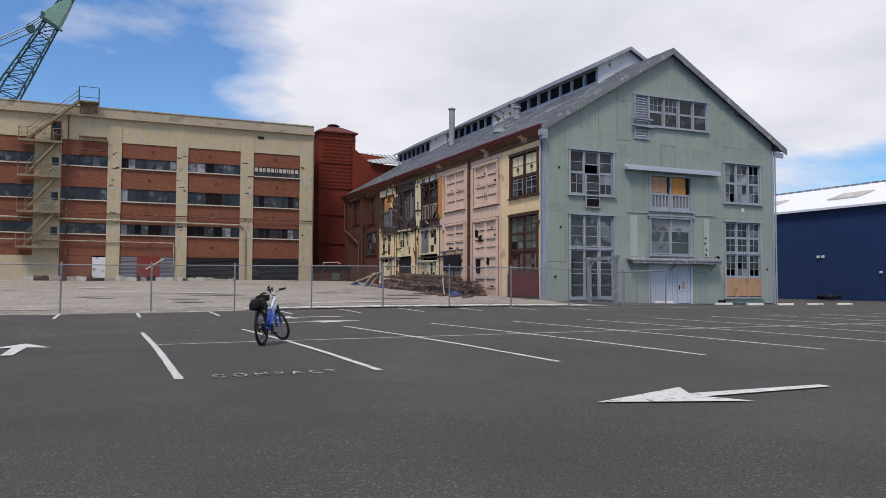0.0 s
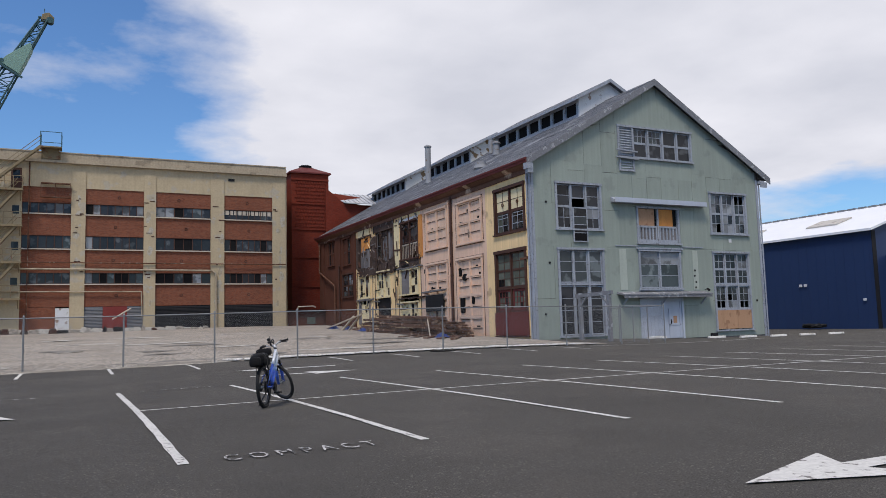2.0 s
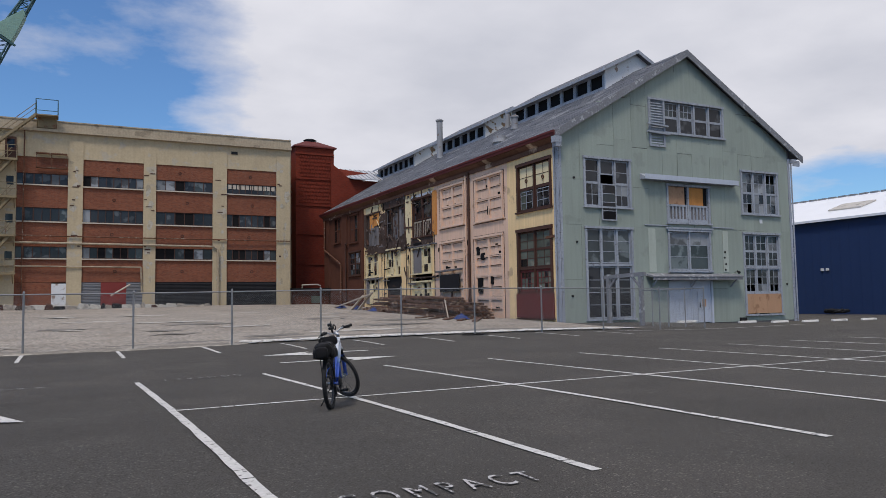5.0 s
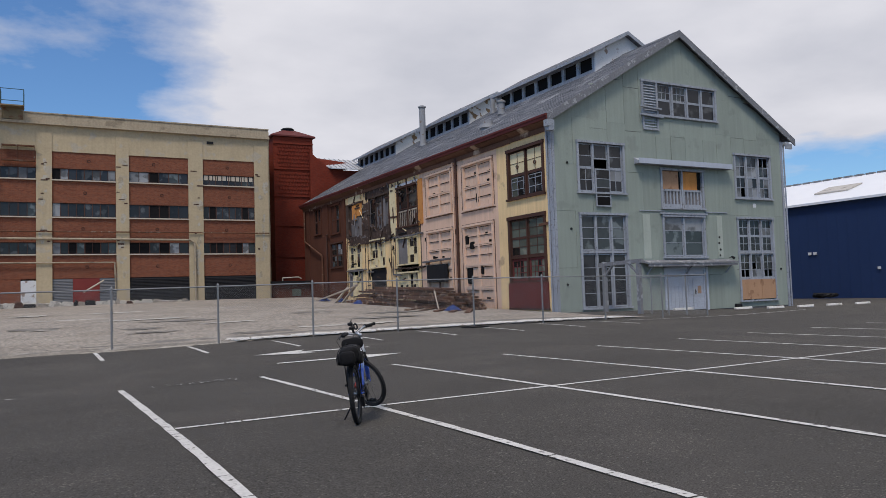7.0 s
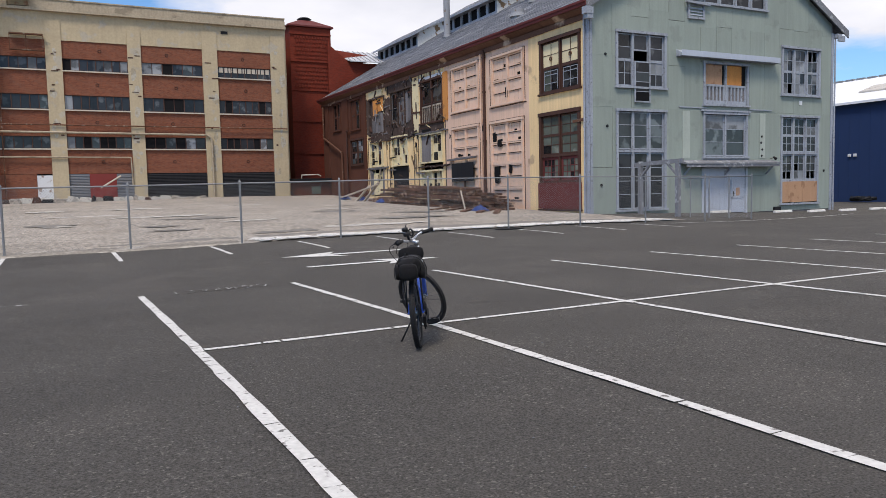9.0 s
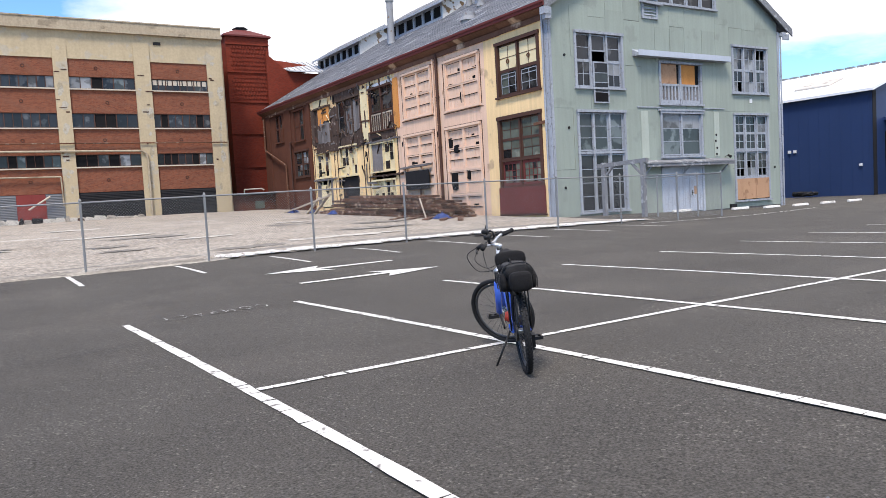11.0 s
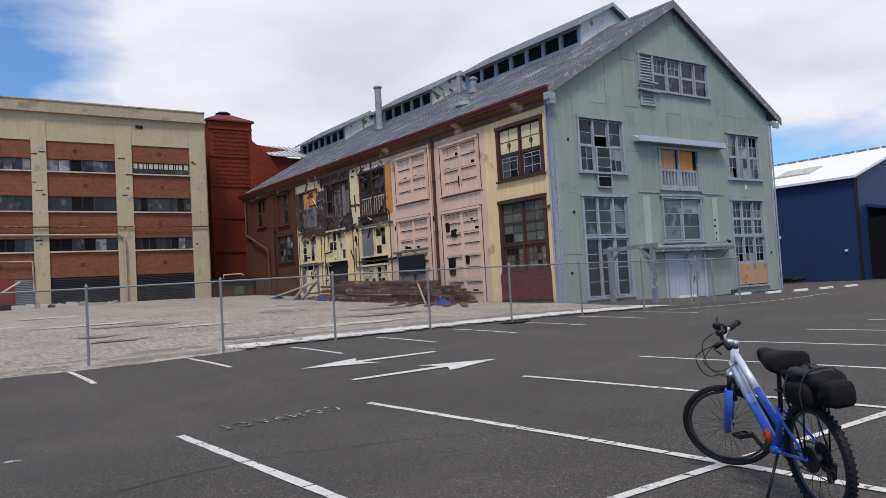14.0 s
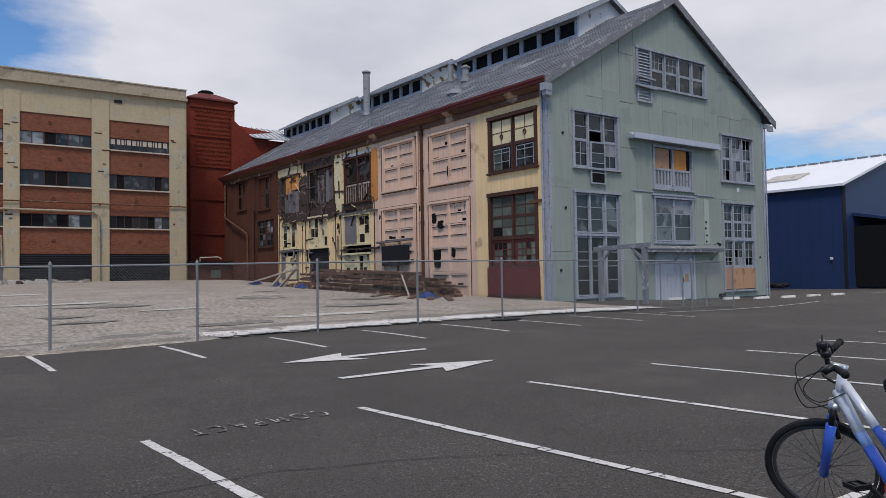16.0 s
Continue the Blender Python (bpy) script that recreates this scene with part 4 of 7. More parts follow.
# ---- windows of the west wall ----
def boarded(u0, u1, v0, v1, mat, tall, label):
    w = casing(wname(), "W", u0, u1, v0, v1, mat, label, wdt=0.14, mullions=((u0 + u1) / 2,), rails=(3.05, 1.6) if tall else ())
    m = (u0 + u1) / 2
    segs = [(3.1, (3.1 + v1) / 2), ((3.1 + v1) / 2, v1)] if tall else [(v0, (v0 + v1) / 2), ((v0 + v1) / 2, v1)]
    if tall:
        segs += [(1.66, 3.0), (v0, 1.55)]
    s = Shape()
    fbox(s, "W", u0 + 0.02, u1 - 0.02, 0.13, 0.15, v0, v1)
    part("back_board", s, BLACKISH, w)
    # brown strips put the casing's shadow gap into colour
    s = Shape()
    for a, b, c, d in ((u0 - 0.18, u0 - 0.145, v0, v1 + 0.18), (u1 + 0.145, u1 + 0.18, v0, v1 + 0.18), (u0 - 0.145, u1 + 0.145, v1 + 0.145, v1 + 0.18), (u0 - 0.3, u1 + 0.3, v0 - 0.17, v0 - 0.13)):
        fbox(s, "W", a, b, -0.03, 0.0, c, d)
    part("edge_strip", s, BROWN, w, "dark brown strip painted as the shadow gap round the casing")
    for a, b in ((u0 + 0.1, m - 0.05), (m + 0.05, u1 - 0.1)):
        for c, d in segs:
            c, d = c + 0.012, d - 0.012
            s = Shape()
            fbox(s, "W", a, a + 0.07, 0.0, 0.1, c, d)
            fbox(s, "W", b - 0.07, b, 0.0, 0.1, c, d)
            fbox(s, "W", a + 0.07, b - 0.07, 0.0, 0.1, c, c + 0.07)
            fbox(s, "W", a + 0.07, b - 0.07, 0.0, 0.1, d - 0.07, d)
            fbox(s, "W", a + 0.07, b - 0.07, 0.015, 0.06, (c + d) / 2 - 0.02, (c + d) / 2 + 0.02)
            part("sash", s, mat, w)
            for q, r in ((c + 0.07, (c + d) / 2 - 0.02), ((c + d) / 2 + 0.02, d - 0.07)):
                n = random.choice((3, 4, 5))
                for e, f in split(a + 0.07, b - 0.07, n):
                    s = Shape()
                    k = random.random()
                    fbox(s, "W", e + 0.012, f - 0.012, 0.075 + random.uniform(0, 0.012), 0.1, q + (random.uniform(0, 0.2) if k < 0.06 else 0.004), r - 0.035)
                    part("board", s, mat, w)
    return w


w = casing(wname(), "W", 39.05, 42.6, 6.65, 9.35, BROWN, "brown timber window, painted panes over dark glass", wdt=0.18, mullions=(40.83,))
for a, b in ((39.18, 40.76), (40.9, 42.47)):
    sash(w, "W", a, b, 8.0, 9.33, 2, 2, BROWN, [PALEYELLOW], rail=0.06, bar=0.03)
    sash(w, "W", a, b, 6.67, 8.0, 2, 1, BROWN, [GLASS_DARK, GLASS_GREEN], rail=0.1)
    s = Shape()
    for q in (0.12, 0.5, 0.88):
        u = a + (b - a) * q
        fbox(s, "W", u - 0.018, u + 0.018, 0.035, 0.05, 6.8, 7.8)
    for z in (7.15, 7.6, 7.8):
        fbox(s, "W", a + 0.19, b - 0.19, 0.0352, 0.049, z - 0.018, z + 0.018)
    part("bar", s, GREYWOOD, w, "pale window bars")
    s = Shape()
    s.torus((W + 0.04, (a + b) / 2, 8.45), (1, 0, 0), 0.1, 0.03, 12, 5)
    part("blotch", s, RUST, w, "rust-coloured bracket")
w = casing(wname(), "W", 39.1, 42.7, 0.4, 5.42, BROWN, "tall brown timber doors with green panes and a maroon foot panel", wdt=0.2, sill=False, mullions=(40.9,), rails=(3.25, 1.85))
for a, b in ((39.25, 40.82), (40.98, 42.55)):
    sash(w, "W", a, b, 3.32, 4.35, 2, 2, BROWN, [GLASS_GREEN, GLASS_GREEN, GLASS_DARK])
    sash(w, "W", a, b, 4.35, 5.4, 2, 2, BROWN, [GLASS_GREEN])
    sash(w, "W", a, b, 1.9, 3.18, 4, 3, MAROON, [GLASS_GREEN, GLASS_DARK], rail=0.14)
s = Shape()
fbox(s, "W", 39.0, 42.85, -0.08, -0.03, 0.4, 1.8)
part("foot_panel", s, MAROON, w, "maroon painted foot panel")
s = Shape()
fbox(s, "W", 39.1, 42.7, 0.12, 0.14, 0.35, 1.86)
fbox(s, "W", 38.98, 42.86, -0.1, 0.02, 0.28, 0.38)
part("threshold", s, BROWN, w)
boarded(44.3, 47.8, 6.6, 9.4, PINKBOARD, False, "boarded window painted pink like the wall")
boarded(44.4, 47.95, 0.25, 5.5, PINKBOARD, True, "tall boarded opening painted pink with a few broken boards")
boarded(49.4, 52.9, 6.72, 9.5, PINKBOARD, False, "boarded window painted pink like the wall")
boarded(49.45, 53.0, 0.45, 5.55, PINKBOARD, True, "tall boarded opening painted pink behind a dark sign board")
# torn bay with a balcony-like window
w = casing(wname(), "W", 54.3, 57.8, 6.4, 9.3, BROWN, "dark brown window with a slatted rail in torn cladding", wdt=0.14, mullions=(56.05,))
for a, b in ((54.4, 55.98), (56.12, 57.7)):
    sash(w, "W", a, b, 7.7, 9.28, 1, 1, BROWN, [GLASS_DARK])
    s = Shape()
    fbox(s, "W", a, b, 0.02, 0.06, 7.5, 7.6)
    for q in range(6):
        u = a + (b - a - 0.045) * q / 5
        fbox(s, "W", u, u + 0.045, 0.025, 0.055, 6.42, 7.5)
    part("railing", s, TIMBER_PALE, w, "slatted pale railing")
    s = Shape()
    fbox(s, "W", a, b, 0.1, 0.12, 6.42, 7.7)
    part("back_board", s, DARKWOOD, w)
w = casing(wname(), "W", 54.5, 58.0, 3.6, 5.5, PALEYELLOW, "broken yellow window with grey boards", mullions=(56.2,), wdt=0.12)
sash(w, "W", 54.6, 56.1, 3.62, 5.48, 2, 3, PALEYELLOW, [PALEYELLOW, PALEYELLOW, BLACKISH, GLASS_DARK])
s = Shape()
fbox(s, "W", 56.3, 57.9, 0.03, 0.06, 3.62, 5.48)
part("back_board", s, GREYBOARD, w, "silvered board")
w = casing(wname(), "W", 54.5, 58.0, 0.5, 2.9, PALEYELLOW, "yellow boarded lower opening with dark gaps", wdt=0.12, sill=False, mullions=(56.2,))
for a, b in ((54.6, 56.1), (56.3, 57.9)):
    sash(w, "W", a, b, 0.52, 2.88, 3, 3, PALEYELLOW, [PALEYELLOW, PALEYELLOW, PALEYELLOW, BLACKISH])
w = casing(wname(), "W", 59.3, 63.3, 6.0, 9.25, DARKWOOD, "gutted dark window bay with silvered boards", wdt=0.14, sill=False, mullions=(60.7, 62.0))
for k, (a, b) in enumerate(((59.4, 60.62), (60.78, 61.92), (62.08, 63.2))):
    if k == 2:
        sash(w, "W", a, b, 6.9, 9.2, 1, 2, GREYBOARD, [GLASS_DARK])
    else:
        for e, f in split(a, b, 3):
            s = Shape()
            fbox(s, "W", e + 0.01, f - 0.01, 0.04 + random.uniform(0, 0.03), 0.08, 6.7 + random.uniform(-0.1, 0.3), 8.9 + random.uniform(-0.5, 0.3))
            part("board", s, GREYBOARD, w)
s = Shape()
fbox(s, "W", 59.4, 63.2, 0.1, 0.12, 6.0, 9.25)
part("back_board", s, DARKWOOD, w)
w = casing(wname(), "W", 60.2, 63.2, 3.6, 5.75, PALEYELLOW, "yellow small-paned window with dark gaps", mullions=(61.7,), wdt=0.12)
for a, b in ((60.3, 61.64), (61.76, 63.1)):
    sash(w, "W", a, b, 3.62, 5.73, 2, 3, PALEYELLOW, [PALEYELLOW, PALEYELLOW, PALEYELLOW, GLASS_DARK])
s = Shape()
fbox(s, "W", 60.15, 63.25, 0.05, 0.1, 0.6, 3.45)
tagged(part("door_2", s, DARKMESH), "dark grey shutter door in the yellow wall", "door", kind="structure")
w = casing(wname(), "W", 64.6, 67.9, 6.2, 9.2, DARKWOOD, "torn open bay with orange plywood and silvered boards", wdt=0.12, sill=False)
s = Shape()
fbox(s, "W", 64.7, 67.8, 0.1, 0.12, 6.2, 9.2)
part("back_board", s, DARKWOOD, w)
for k in range(7):
    s = Shape()
    u = 64.75 + k * 0.38
    fbox(s, "W", u, u + 0.34, 0.02 + random.uniform(0, 0.04), 0.07, 6.1 + random.uniform(0, 0.4), 7.9 + random.uniform(-0.5, 0.4))
    part("board", s, GREYBOARD, w)
w = casing(wname(), "W", 65.0, 67.9, 3.7, 5.6, PALEYELLOW, "yellow window with broken boards", wdt=0.12, mullions=(66.4,))
for a, b in ((65.1, 66.33), (66.47, 67.8)):
    sash(w, "W", a, b, 3.72, 5.58, 2, 3, PALEYELLOW, [PALEYELLOW, PALEYELLOW, GREYBOARD, BLACKISH])
w = casing(wname(), "W", 65.0, 67.9, 1.3, 3.4, GREYBOARD, "lower opening closed with ragged grey boards", wdt=0.12, sill=False)
for e, f in split(65.1, 67.8, 7):
    s = Shape()
    fbox(s, "W", e + 0.01, f - 0.01, 0.03 + random.uniform(0, 0.04), 0.08, 1.3, 3.1 + random.uniform(-0.3, 0.3))
    part("board", s, random.choice((GREYBOARD, PALEYELLOW)), w)
for u0, u1, v0, v1 in ((70.0, 72.4, 7.1, 9.65), (75.0, 77.1, 7.4, 9.85), (69.4, 72.6, 4.0, 6.15)):
    w = casing(wname(), "W", u0, u1, v0, v1, REDBRICK_WALL if v0 > 5 else BROWN, "dim painted window in the red-brown wall", mullions=((u0 + u1) / 2,), wdt=0.14)
    m = (u0 + u1) / 2
    for a, b in ((u0 + 0.1, m - 0.06), (m + 0.06, u1 - 0.1)):
        for c, d in split(v0 + 0.02, v1 - 0.02, 2):
            sash(w, "W", a, b, c, d, 2 if v0 < 5 else 1, 2 if v0 < 5 else 1, BROWN, [GLASS_DARK, REDBRICK_WALL] if v0 > 5 else [GLASS_WHITE, GLASS_PALE, GLASS_DARK])

# torn cladding and exposed framing on the yellow section
torn = [(58.1, 59.2, 5.95, 9.6, PALEYELLOW), (63.4, 64.5, 6.3, 9.0, DARKWOOD), (53.55, 54.25, 6.3, 9.55, PLY_ORANGE), (64.8, 66.0, 8.1, 9.35, PLY_ORANGE), (66.1, 67.0, 7.9, 9.15, PLY_ORANGE),
        (54.2, 58.2, 5.75, 6.35, DARKWOOD), (59.0, 64.2, 5.72, 6.5, DARKWOOD), (64.2, 67.6, 5.75, 6.4, DARKWOOD), (54.2, 58.1, 9.45, 9.62, WHITEPAINT), (59.2, 64.0, 9.35, 9.95, DARKWOOD),
        (62.2, 63.5, 9.3, 10.0, PALEYELLOW), (65.0, 67.9, 9.4, 9.95, PALEYELLOW), (67.95, 68.5, 6.4, 9.3, DARKWOOD), (56.0, 57.6, 5.85, 6.3, GREYBOARD), (60.0, 62.8, 5.75, 6.45, DARKWOOD)]
for u0, u1, v0, v1, m in torn:
    s = Shape()
    ring, n = [], 5
    d = -0.03 - random.uniform(0, 0.05)
    for i in range(n + 1):
        ring.append((W + d, u0 + (u1 - u0) * i / n, v0 + random.uniform(-0.12, 0.12)))
    for i in range(n, -1, -1):
        ring.append((W + d, u0 + (u1 - u0) * i / n, v1 + random.uniform(-0.08, 0.08)))
    s.prism(ring, (-d - 0.004, 0, 0))
    tagged(part("cladding_piece", s, m), "torn piece of wall cladding on the warehouse", "cladding", "torn cladding")
s = Shape()
for u in np.arange(54.3, 58.4, 0.42):
    fbox(s, "W", u, u + 0.16, -0.05, -0.003, 9.75, 10.02)
tagged(part("trim_dentil", s, PALEYELLOW), "row of pale blocks under the eaves", "trim", kind="structure")
for u0, u1, z in ((53.6, 58.6, 5.68), (59.0, 67.6, 5.66), (53.4, 58.3, 3.25), (64.0, 68.4, 3.5)):
    s = Shape()
    n = int((u1 - u0) / 0.5)
    for i in range(n):
        a, b = u0 + (u1 - u0) * i / n, u0 + (u1 - u0) * (i + 1) / n
        s.beam((W - 0.08, a, z + random.uniform(-0.06, 0.06)), (W - 0.08, b, z + random.uniform(-0.06, 0.06)), 0.14, 0.1)
    tagged(part("ledge", s, random.choice((DARKWOOD, GREYBOARD))), "splintered timber ledge on the wall", "ledge", "splintered ledges")
# holes are black patches on the wall, their inner dark put into the colour
for u0, u1, v0, v1 in ((46.0, 46.22, 6.95, 7.5), (53.3, 53.45, 5.0, 5.3), (58.6, 58.75, 4.4, 4.8), (59.5, 59.62, 3.9, 4.2), (48.9, 49.05, 5.2, 5.5), (64.2, 64.32, 4.9, 5.3), (47.1, 47.6, 1.9, 2.9), (46.75, 47.2, 4.1, 4.5), (47.45, 47.75, 4.4, 4.95), (45.7, 45.95, 2.5, 2.95)):
    s = Shape()
    ring = [(W - 0.012, u0 + (u1 - u0) * p + random.uniform(-0.04, 0.04), v0 + (v1 - v0) * q + random.uniform(-0.05, 0.05)) for p, q in ((0, 0), (0.5, -0.05), (1, 0), (1.05, 0.5), (1, 1), (0.4, 1.02), (0, 1), (-0.05, 0.4))]
    s.prism(ring, (0.09, 0, 0))
    tagged(part("hole", s, BLACKISH), "hole in the wall shown as a black patch for its unlit inside", "hole", "holes in the wall")
for k in range(34):
    u, z = random.uniform(53.8, 68.2), random.choice((random.uniform(5.5, 6.6), random.uniform(9.2, 10.0), random.uniform(3.2, 3.7), random.uniform(6.5, 9.0)))
    s = Shape()
    a = random.uniform(-1.3, 1.3)
    ln = random.uniform(0.25, 1.1)
    s.beam((W - 0.07, u, z), (W - 0.09, u + ln * math.sin(a), z + ln * math.cos(a) * random.choice((-1, 1))), random.uniform(0.05, 0.16), 0.03)
    tagged(part("splinter", s, random.choice((DARKWOOD, DARKWOOD, BROWN, GREYBOARD, PALEYELLOW))), "splintered strip of cladding hanging from the wall", "splinter", "splintered strips")
for u in (53.98, 58.35, 59.1, 63.7, 64.3, 68.3):
    s = Shape()
    fbox(s, "W", u, u + random.uniform(0.05, 0.1), -0.03, -0.002, random.uniform(1.0, 2.0), random.uniform(8.5, 9.9))
    tagged(part("trim_strip", s, DARKWOOD), "dark cover strip between wall panels", "trim", "cover strips", "structure")
sg = thing("sign_board", W - 0.15, 51.3, 2.1, "blank dark board under a splintered ledge", "sign board")
s = Shape()
s.box(W - 0.2, W - 0.12, 50.0, 52.9, 2.1, 3.3)
part("board", s, DARKMESH, sg, bevel=0.01)
s = Shape()
s.beam((W - 0.16, 49.8, 3.62), (W - 0.16, 53.4, 3.55), 0.25, 0.12)
part("ledge", s, GREYBOARD, sg, "splintered grey ledge")
s = Shape()
s.beam((W - 0.1, 51.2, 0.5), (W - 0.1, 51.2, 2.1), 0.12, 0.1)
part("post", s, BROWN, sg)
for y, r, m, zt in ((48.55, 0.09, BROWN, 10.1), (48.95, 0.06, PINK, 9.9), (38.62, 0.05, GREYWOOD, 10.2)):
    s = Shape()
    s.tube((W - 0.12, y, ground_height(23.8, y)), (W - 0.12, y, zt), r, 10)
    for z in (1.5, 4.5, 7.5, 9.6):
        s.tube((W - 0.12, y, z), (W - 0.12, y, z + 0.08), r * 1.35, 10)
    tagged(part("downpipe", s, m), "painted rainwater pipe down the stucco wall", "downpipe", "rainwater pipes")
for pts, r in (([(23.7, 79.3, 9.9), (23.7, 79.3, 6.9), (23.7, 74.2, 5.2), (23.7, 74.2, 1.1)], 0.085), ([(23.75, 73.0, 1.1), (23.75, 73.0, 7.1), (23.75, 72.6, 7.1)], 0.07)):
    s = Shape().path(pts, r, 8)
    tagged(part("downpipe", s, RUST if r > 0.08 else BROWN), "bent rainwater pipe on the red-brown wall", "downpipe", "rainwater pipes")
for y0, y1 in ((68.62, 69.1), (73.0, 74.4), (78.4, 79.8)):
    s = Shape()
    s.box(W - 0.12, W - 0.002, y0, y1, 0.8, 10.0)
    tagged(part("pilaster", s, REDBRICK_WALL), "red-brown painted brick pilaster", "pilaster", "brick pilasters", "structure")
s = Shape()
s.beam((W - 0.06, 38.7, 4.95), (W - 0.1, 39.6, 4.9), 0.05, 0.14)
tagged(part("bracket", s, RUST), "rusty bracket on the yellow wall", "bracket")

# ---- vents on the roof ----
DULL = material("dull_zinc", (0.27, 0.275, 0.285), 0.75, 0.3, big=0.15, fine=0.1, stain=(0.2, 0.15, 0.12), stain_cut=0.62, stain_scale=2.5)


def stack(x, y, r, z1, label, cap=True):
    st = thing("roof_vent", x, y, roof_z(x), label, "roof vent", "vents on the warehouse roof")
    s = Shape().tube((x, y, roof_z(x) - 0.2), (x, y, z1), r, 16)
    s.tube((x, y, roof_z(x) + 0.1), (x, y, roof_z(x) + 0.35), r * 1.25, 16, r * 1.02)
    part("pipe", s, DULL, st, smooth=False)
    if cap:
        s = Shape().tube((x, y, z1), (x, y, z1 + 0.1), r * 1.3, 16)
        s.tube((x, y, z1 + 0.1), (x, y, z1 + 0.22), r * 1.3, 16, r * 0.4)
        part("cap", s, DULL, st)
    return st


stack(29.62, 64.1, 0.27, 17.6, "tall galvanised flue pipe on the grey roof")
stack(29.4, 51.2, 0.25, 14.95, "short capped galvanised vent on the grey roof")
stack(26.3, 48.3, 0.42, 12.7, "squat pale vent low on the grey roof", cap=False)
stack(31.4, 55.4, 0.2, 16.5, "rusty white vent pipe beside the roof monitor")

# ---- splintered battens on the torn yellow wall ----
rb = random.Random(31)
tb = thing("broken_battens", W, 61.0, 5.0, "splintered dark battens and paint scraps on the torn yellow wall", "battens")
for k in range(64):
    y, z = rb.uniform(54.4, 67.8), rb.choice((rb.uniform(1.8, 4.6), rb.uniform(5.0, 6.4), rb.uniform(6.0, 8.6), rb.uniform(8.6, 9.6)))
    ln, wd = rb.uniform(0.35, 1.5), rb.uniform(0.05, 0.13)
    s = Shape()
    if rb.random() < 0.5:
        s.beam((W - 0.05, y, z), (W - 0.07, y + rb.uniform(-0.12, 0.12), z + ln), 0.04, wd)
    else:
        s.beam((W - 0.05, y, z), (W - 0.07, y + ln, z + rb.uniform(-0.15, 0.15)), 0.04, wd)
    part("batten", s, rb.choice((DARKWOOD, DARKWOOD, BROWN, GREYBOARD, BLACKISH, DARKWOOD if z > 5 else PALEYELLOW)), tb)
for k in range(44):
    y, z = rb.uniform(54.4, 67.6), rb.uniform(2.0, 9.6)
    a, b = rb.uniform(0.12, 0.4), rb.uniform(0.15, 0.6)
    s = Shape().prism([(W - 0.03, y, z), (W - 0.03, y + a, z + rb.uniform(-0.08, 0.08)), (W - 0.03, y + a * rb.uniform(0.6, 1), z + b), (W - 0.03, y + a * rb.uniform(0, 0.3), z + b * rb.uniform(0.6, 1))], (0.028, 0, 0))
    part("scrap", s, rb.choice((DARKWOOD, BLACKISH, BROWN)), tb)


# ---- brick factory details ----
def ribbon(u0, u1, v0, v1, n, label, pale=(), gone=(), bright_row=False):
    """A steel ribbon window in the factory wall; some panes white, some gone, or an upper row painted as lit."""
    w = thing(wname(), u0, BY, v0, label, "window", kind="structure")
    s = Shape()
    y0, y1 = BY + 0.2, BY + 0.26
    s.box(u0, u1, y0, y1, v1 - 0.05, v1)
    s.box(u0, u1, y0, y1, v0, v0 + 0.05)
    for i in range(n + 1):
        u = u0 + (u1 - u0) * i / n
        k = 0.05 if i % 2 else 0.08
        s.box(max(u - k / 2, u0), min(u + k / 2, u1), y0 - 0.005, y1 + 0.005, v0 + 0.05, v1 - 0.05)
    part("window_frame", s, BROWN, w)
    for i, (a, b) in enumerate(split(u0, u1, n)):
        s = Shape()
        t = random.uniform(-0.01, 0.01)
        s.prism([(a, BY + 0.235 + t, v0 + 0.04), (b, BY + 0.235 - t, v0 + 0.04), (b, BY + 0.235 - t, v1 - 0.04), (a, BY + 0.235 + t, v1 - 0.04)], (0, 0.008, 0))
        k = random.random()
        part("pane", s, GLASS_WHITE if i in pale else BLACKISH if i in gone or k < 0.1 else GLASS_PALE if k < 0.2 else GLASS_GREY, w)
    if bright_row:
        # pale plates before the glass put the lit upper row into colour
        vm = v0 + (v1 - v0) * 0.48
        for i, (a, b) in enumerate(split(u0 + 0.1, u1 - 0.1, 11)):
            s = Shape().box(a + 0.05, b - 0.05, BY + 0.205, BY + 0.22, vm, v1 - 0.08)
            part("pane", s, SILL, w, "upper pane coloured pale as if lit")
    s = Shape()
    s.box(u0 - 0.02, u1 + 0.02, BY - 0.02, BY + 0.3, v0 - 0.1, v0)
    part("window_sill", s, SILL, w)


def shutter(u0, u1, mat, label):
    sh = thing("shutter", u0, BY, 1.0, label, "shutter", "ground floor shutters")
    s = Shape()
    s.box(u0, u1, BY + 0.17, BY + 0.2, 1.0, 3.6)
    part("backing", s, mat, sh)
    s = Shape()
    s.prism([(u0, BY + 0.165, 0), (u0, BY + 0.125, 0.02), (u0, BY + 0.165, 0.12)], (u1 - u0, 0, 0))
    me = s.mesh("slat")
    me.materials.append(mat)
    for z in np.arange(1.32, 3.5, 0.13):
        ob = new("slat", me)
        ob.matrix_basis = Matrix.Translation((0, 0, z))
        ob.parent = sh
        ob.matrix_parent_inverse = sh.matrix_basis.inverted()


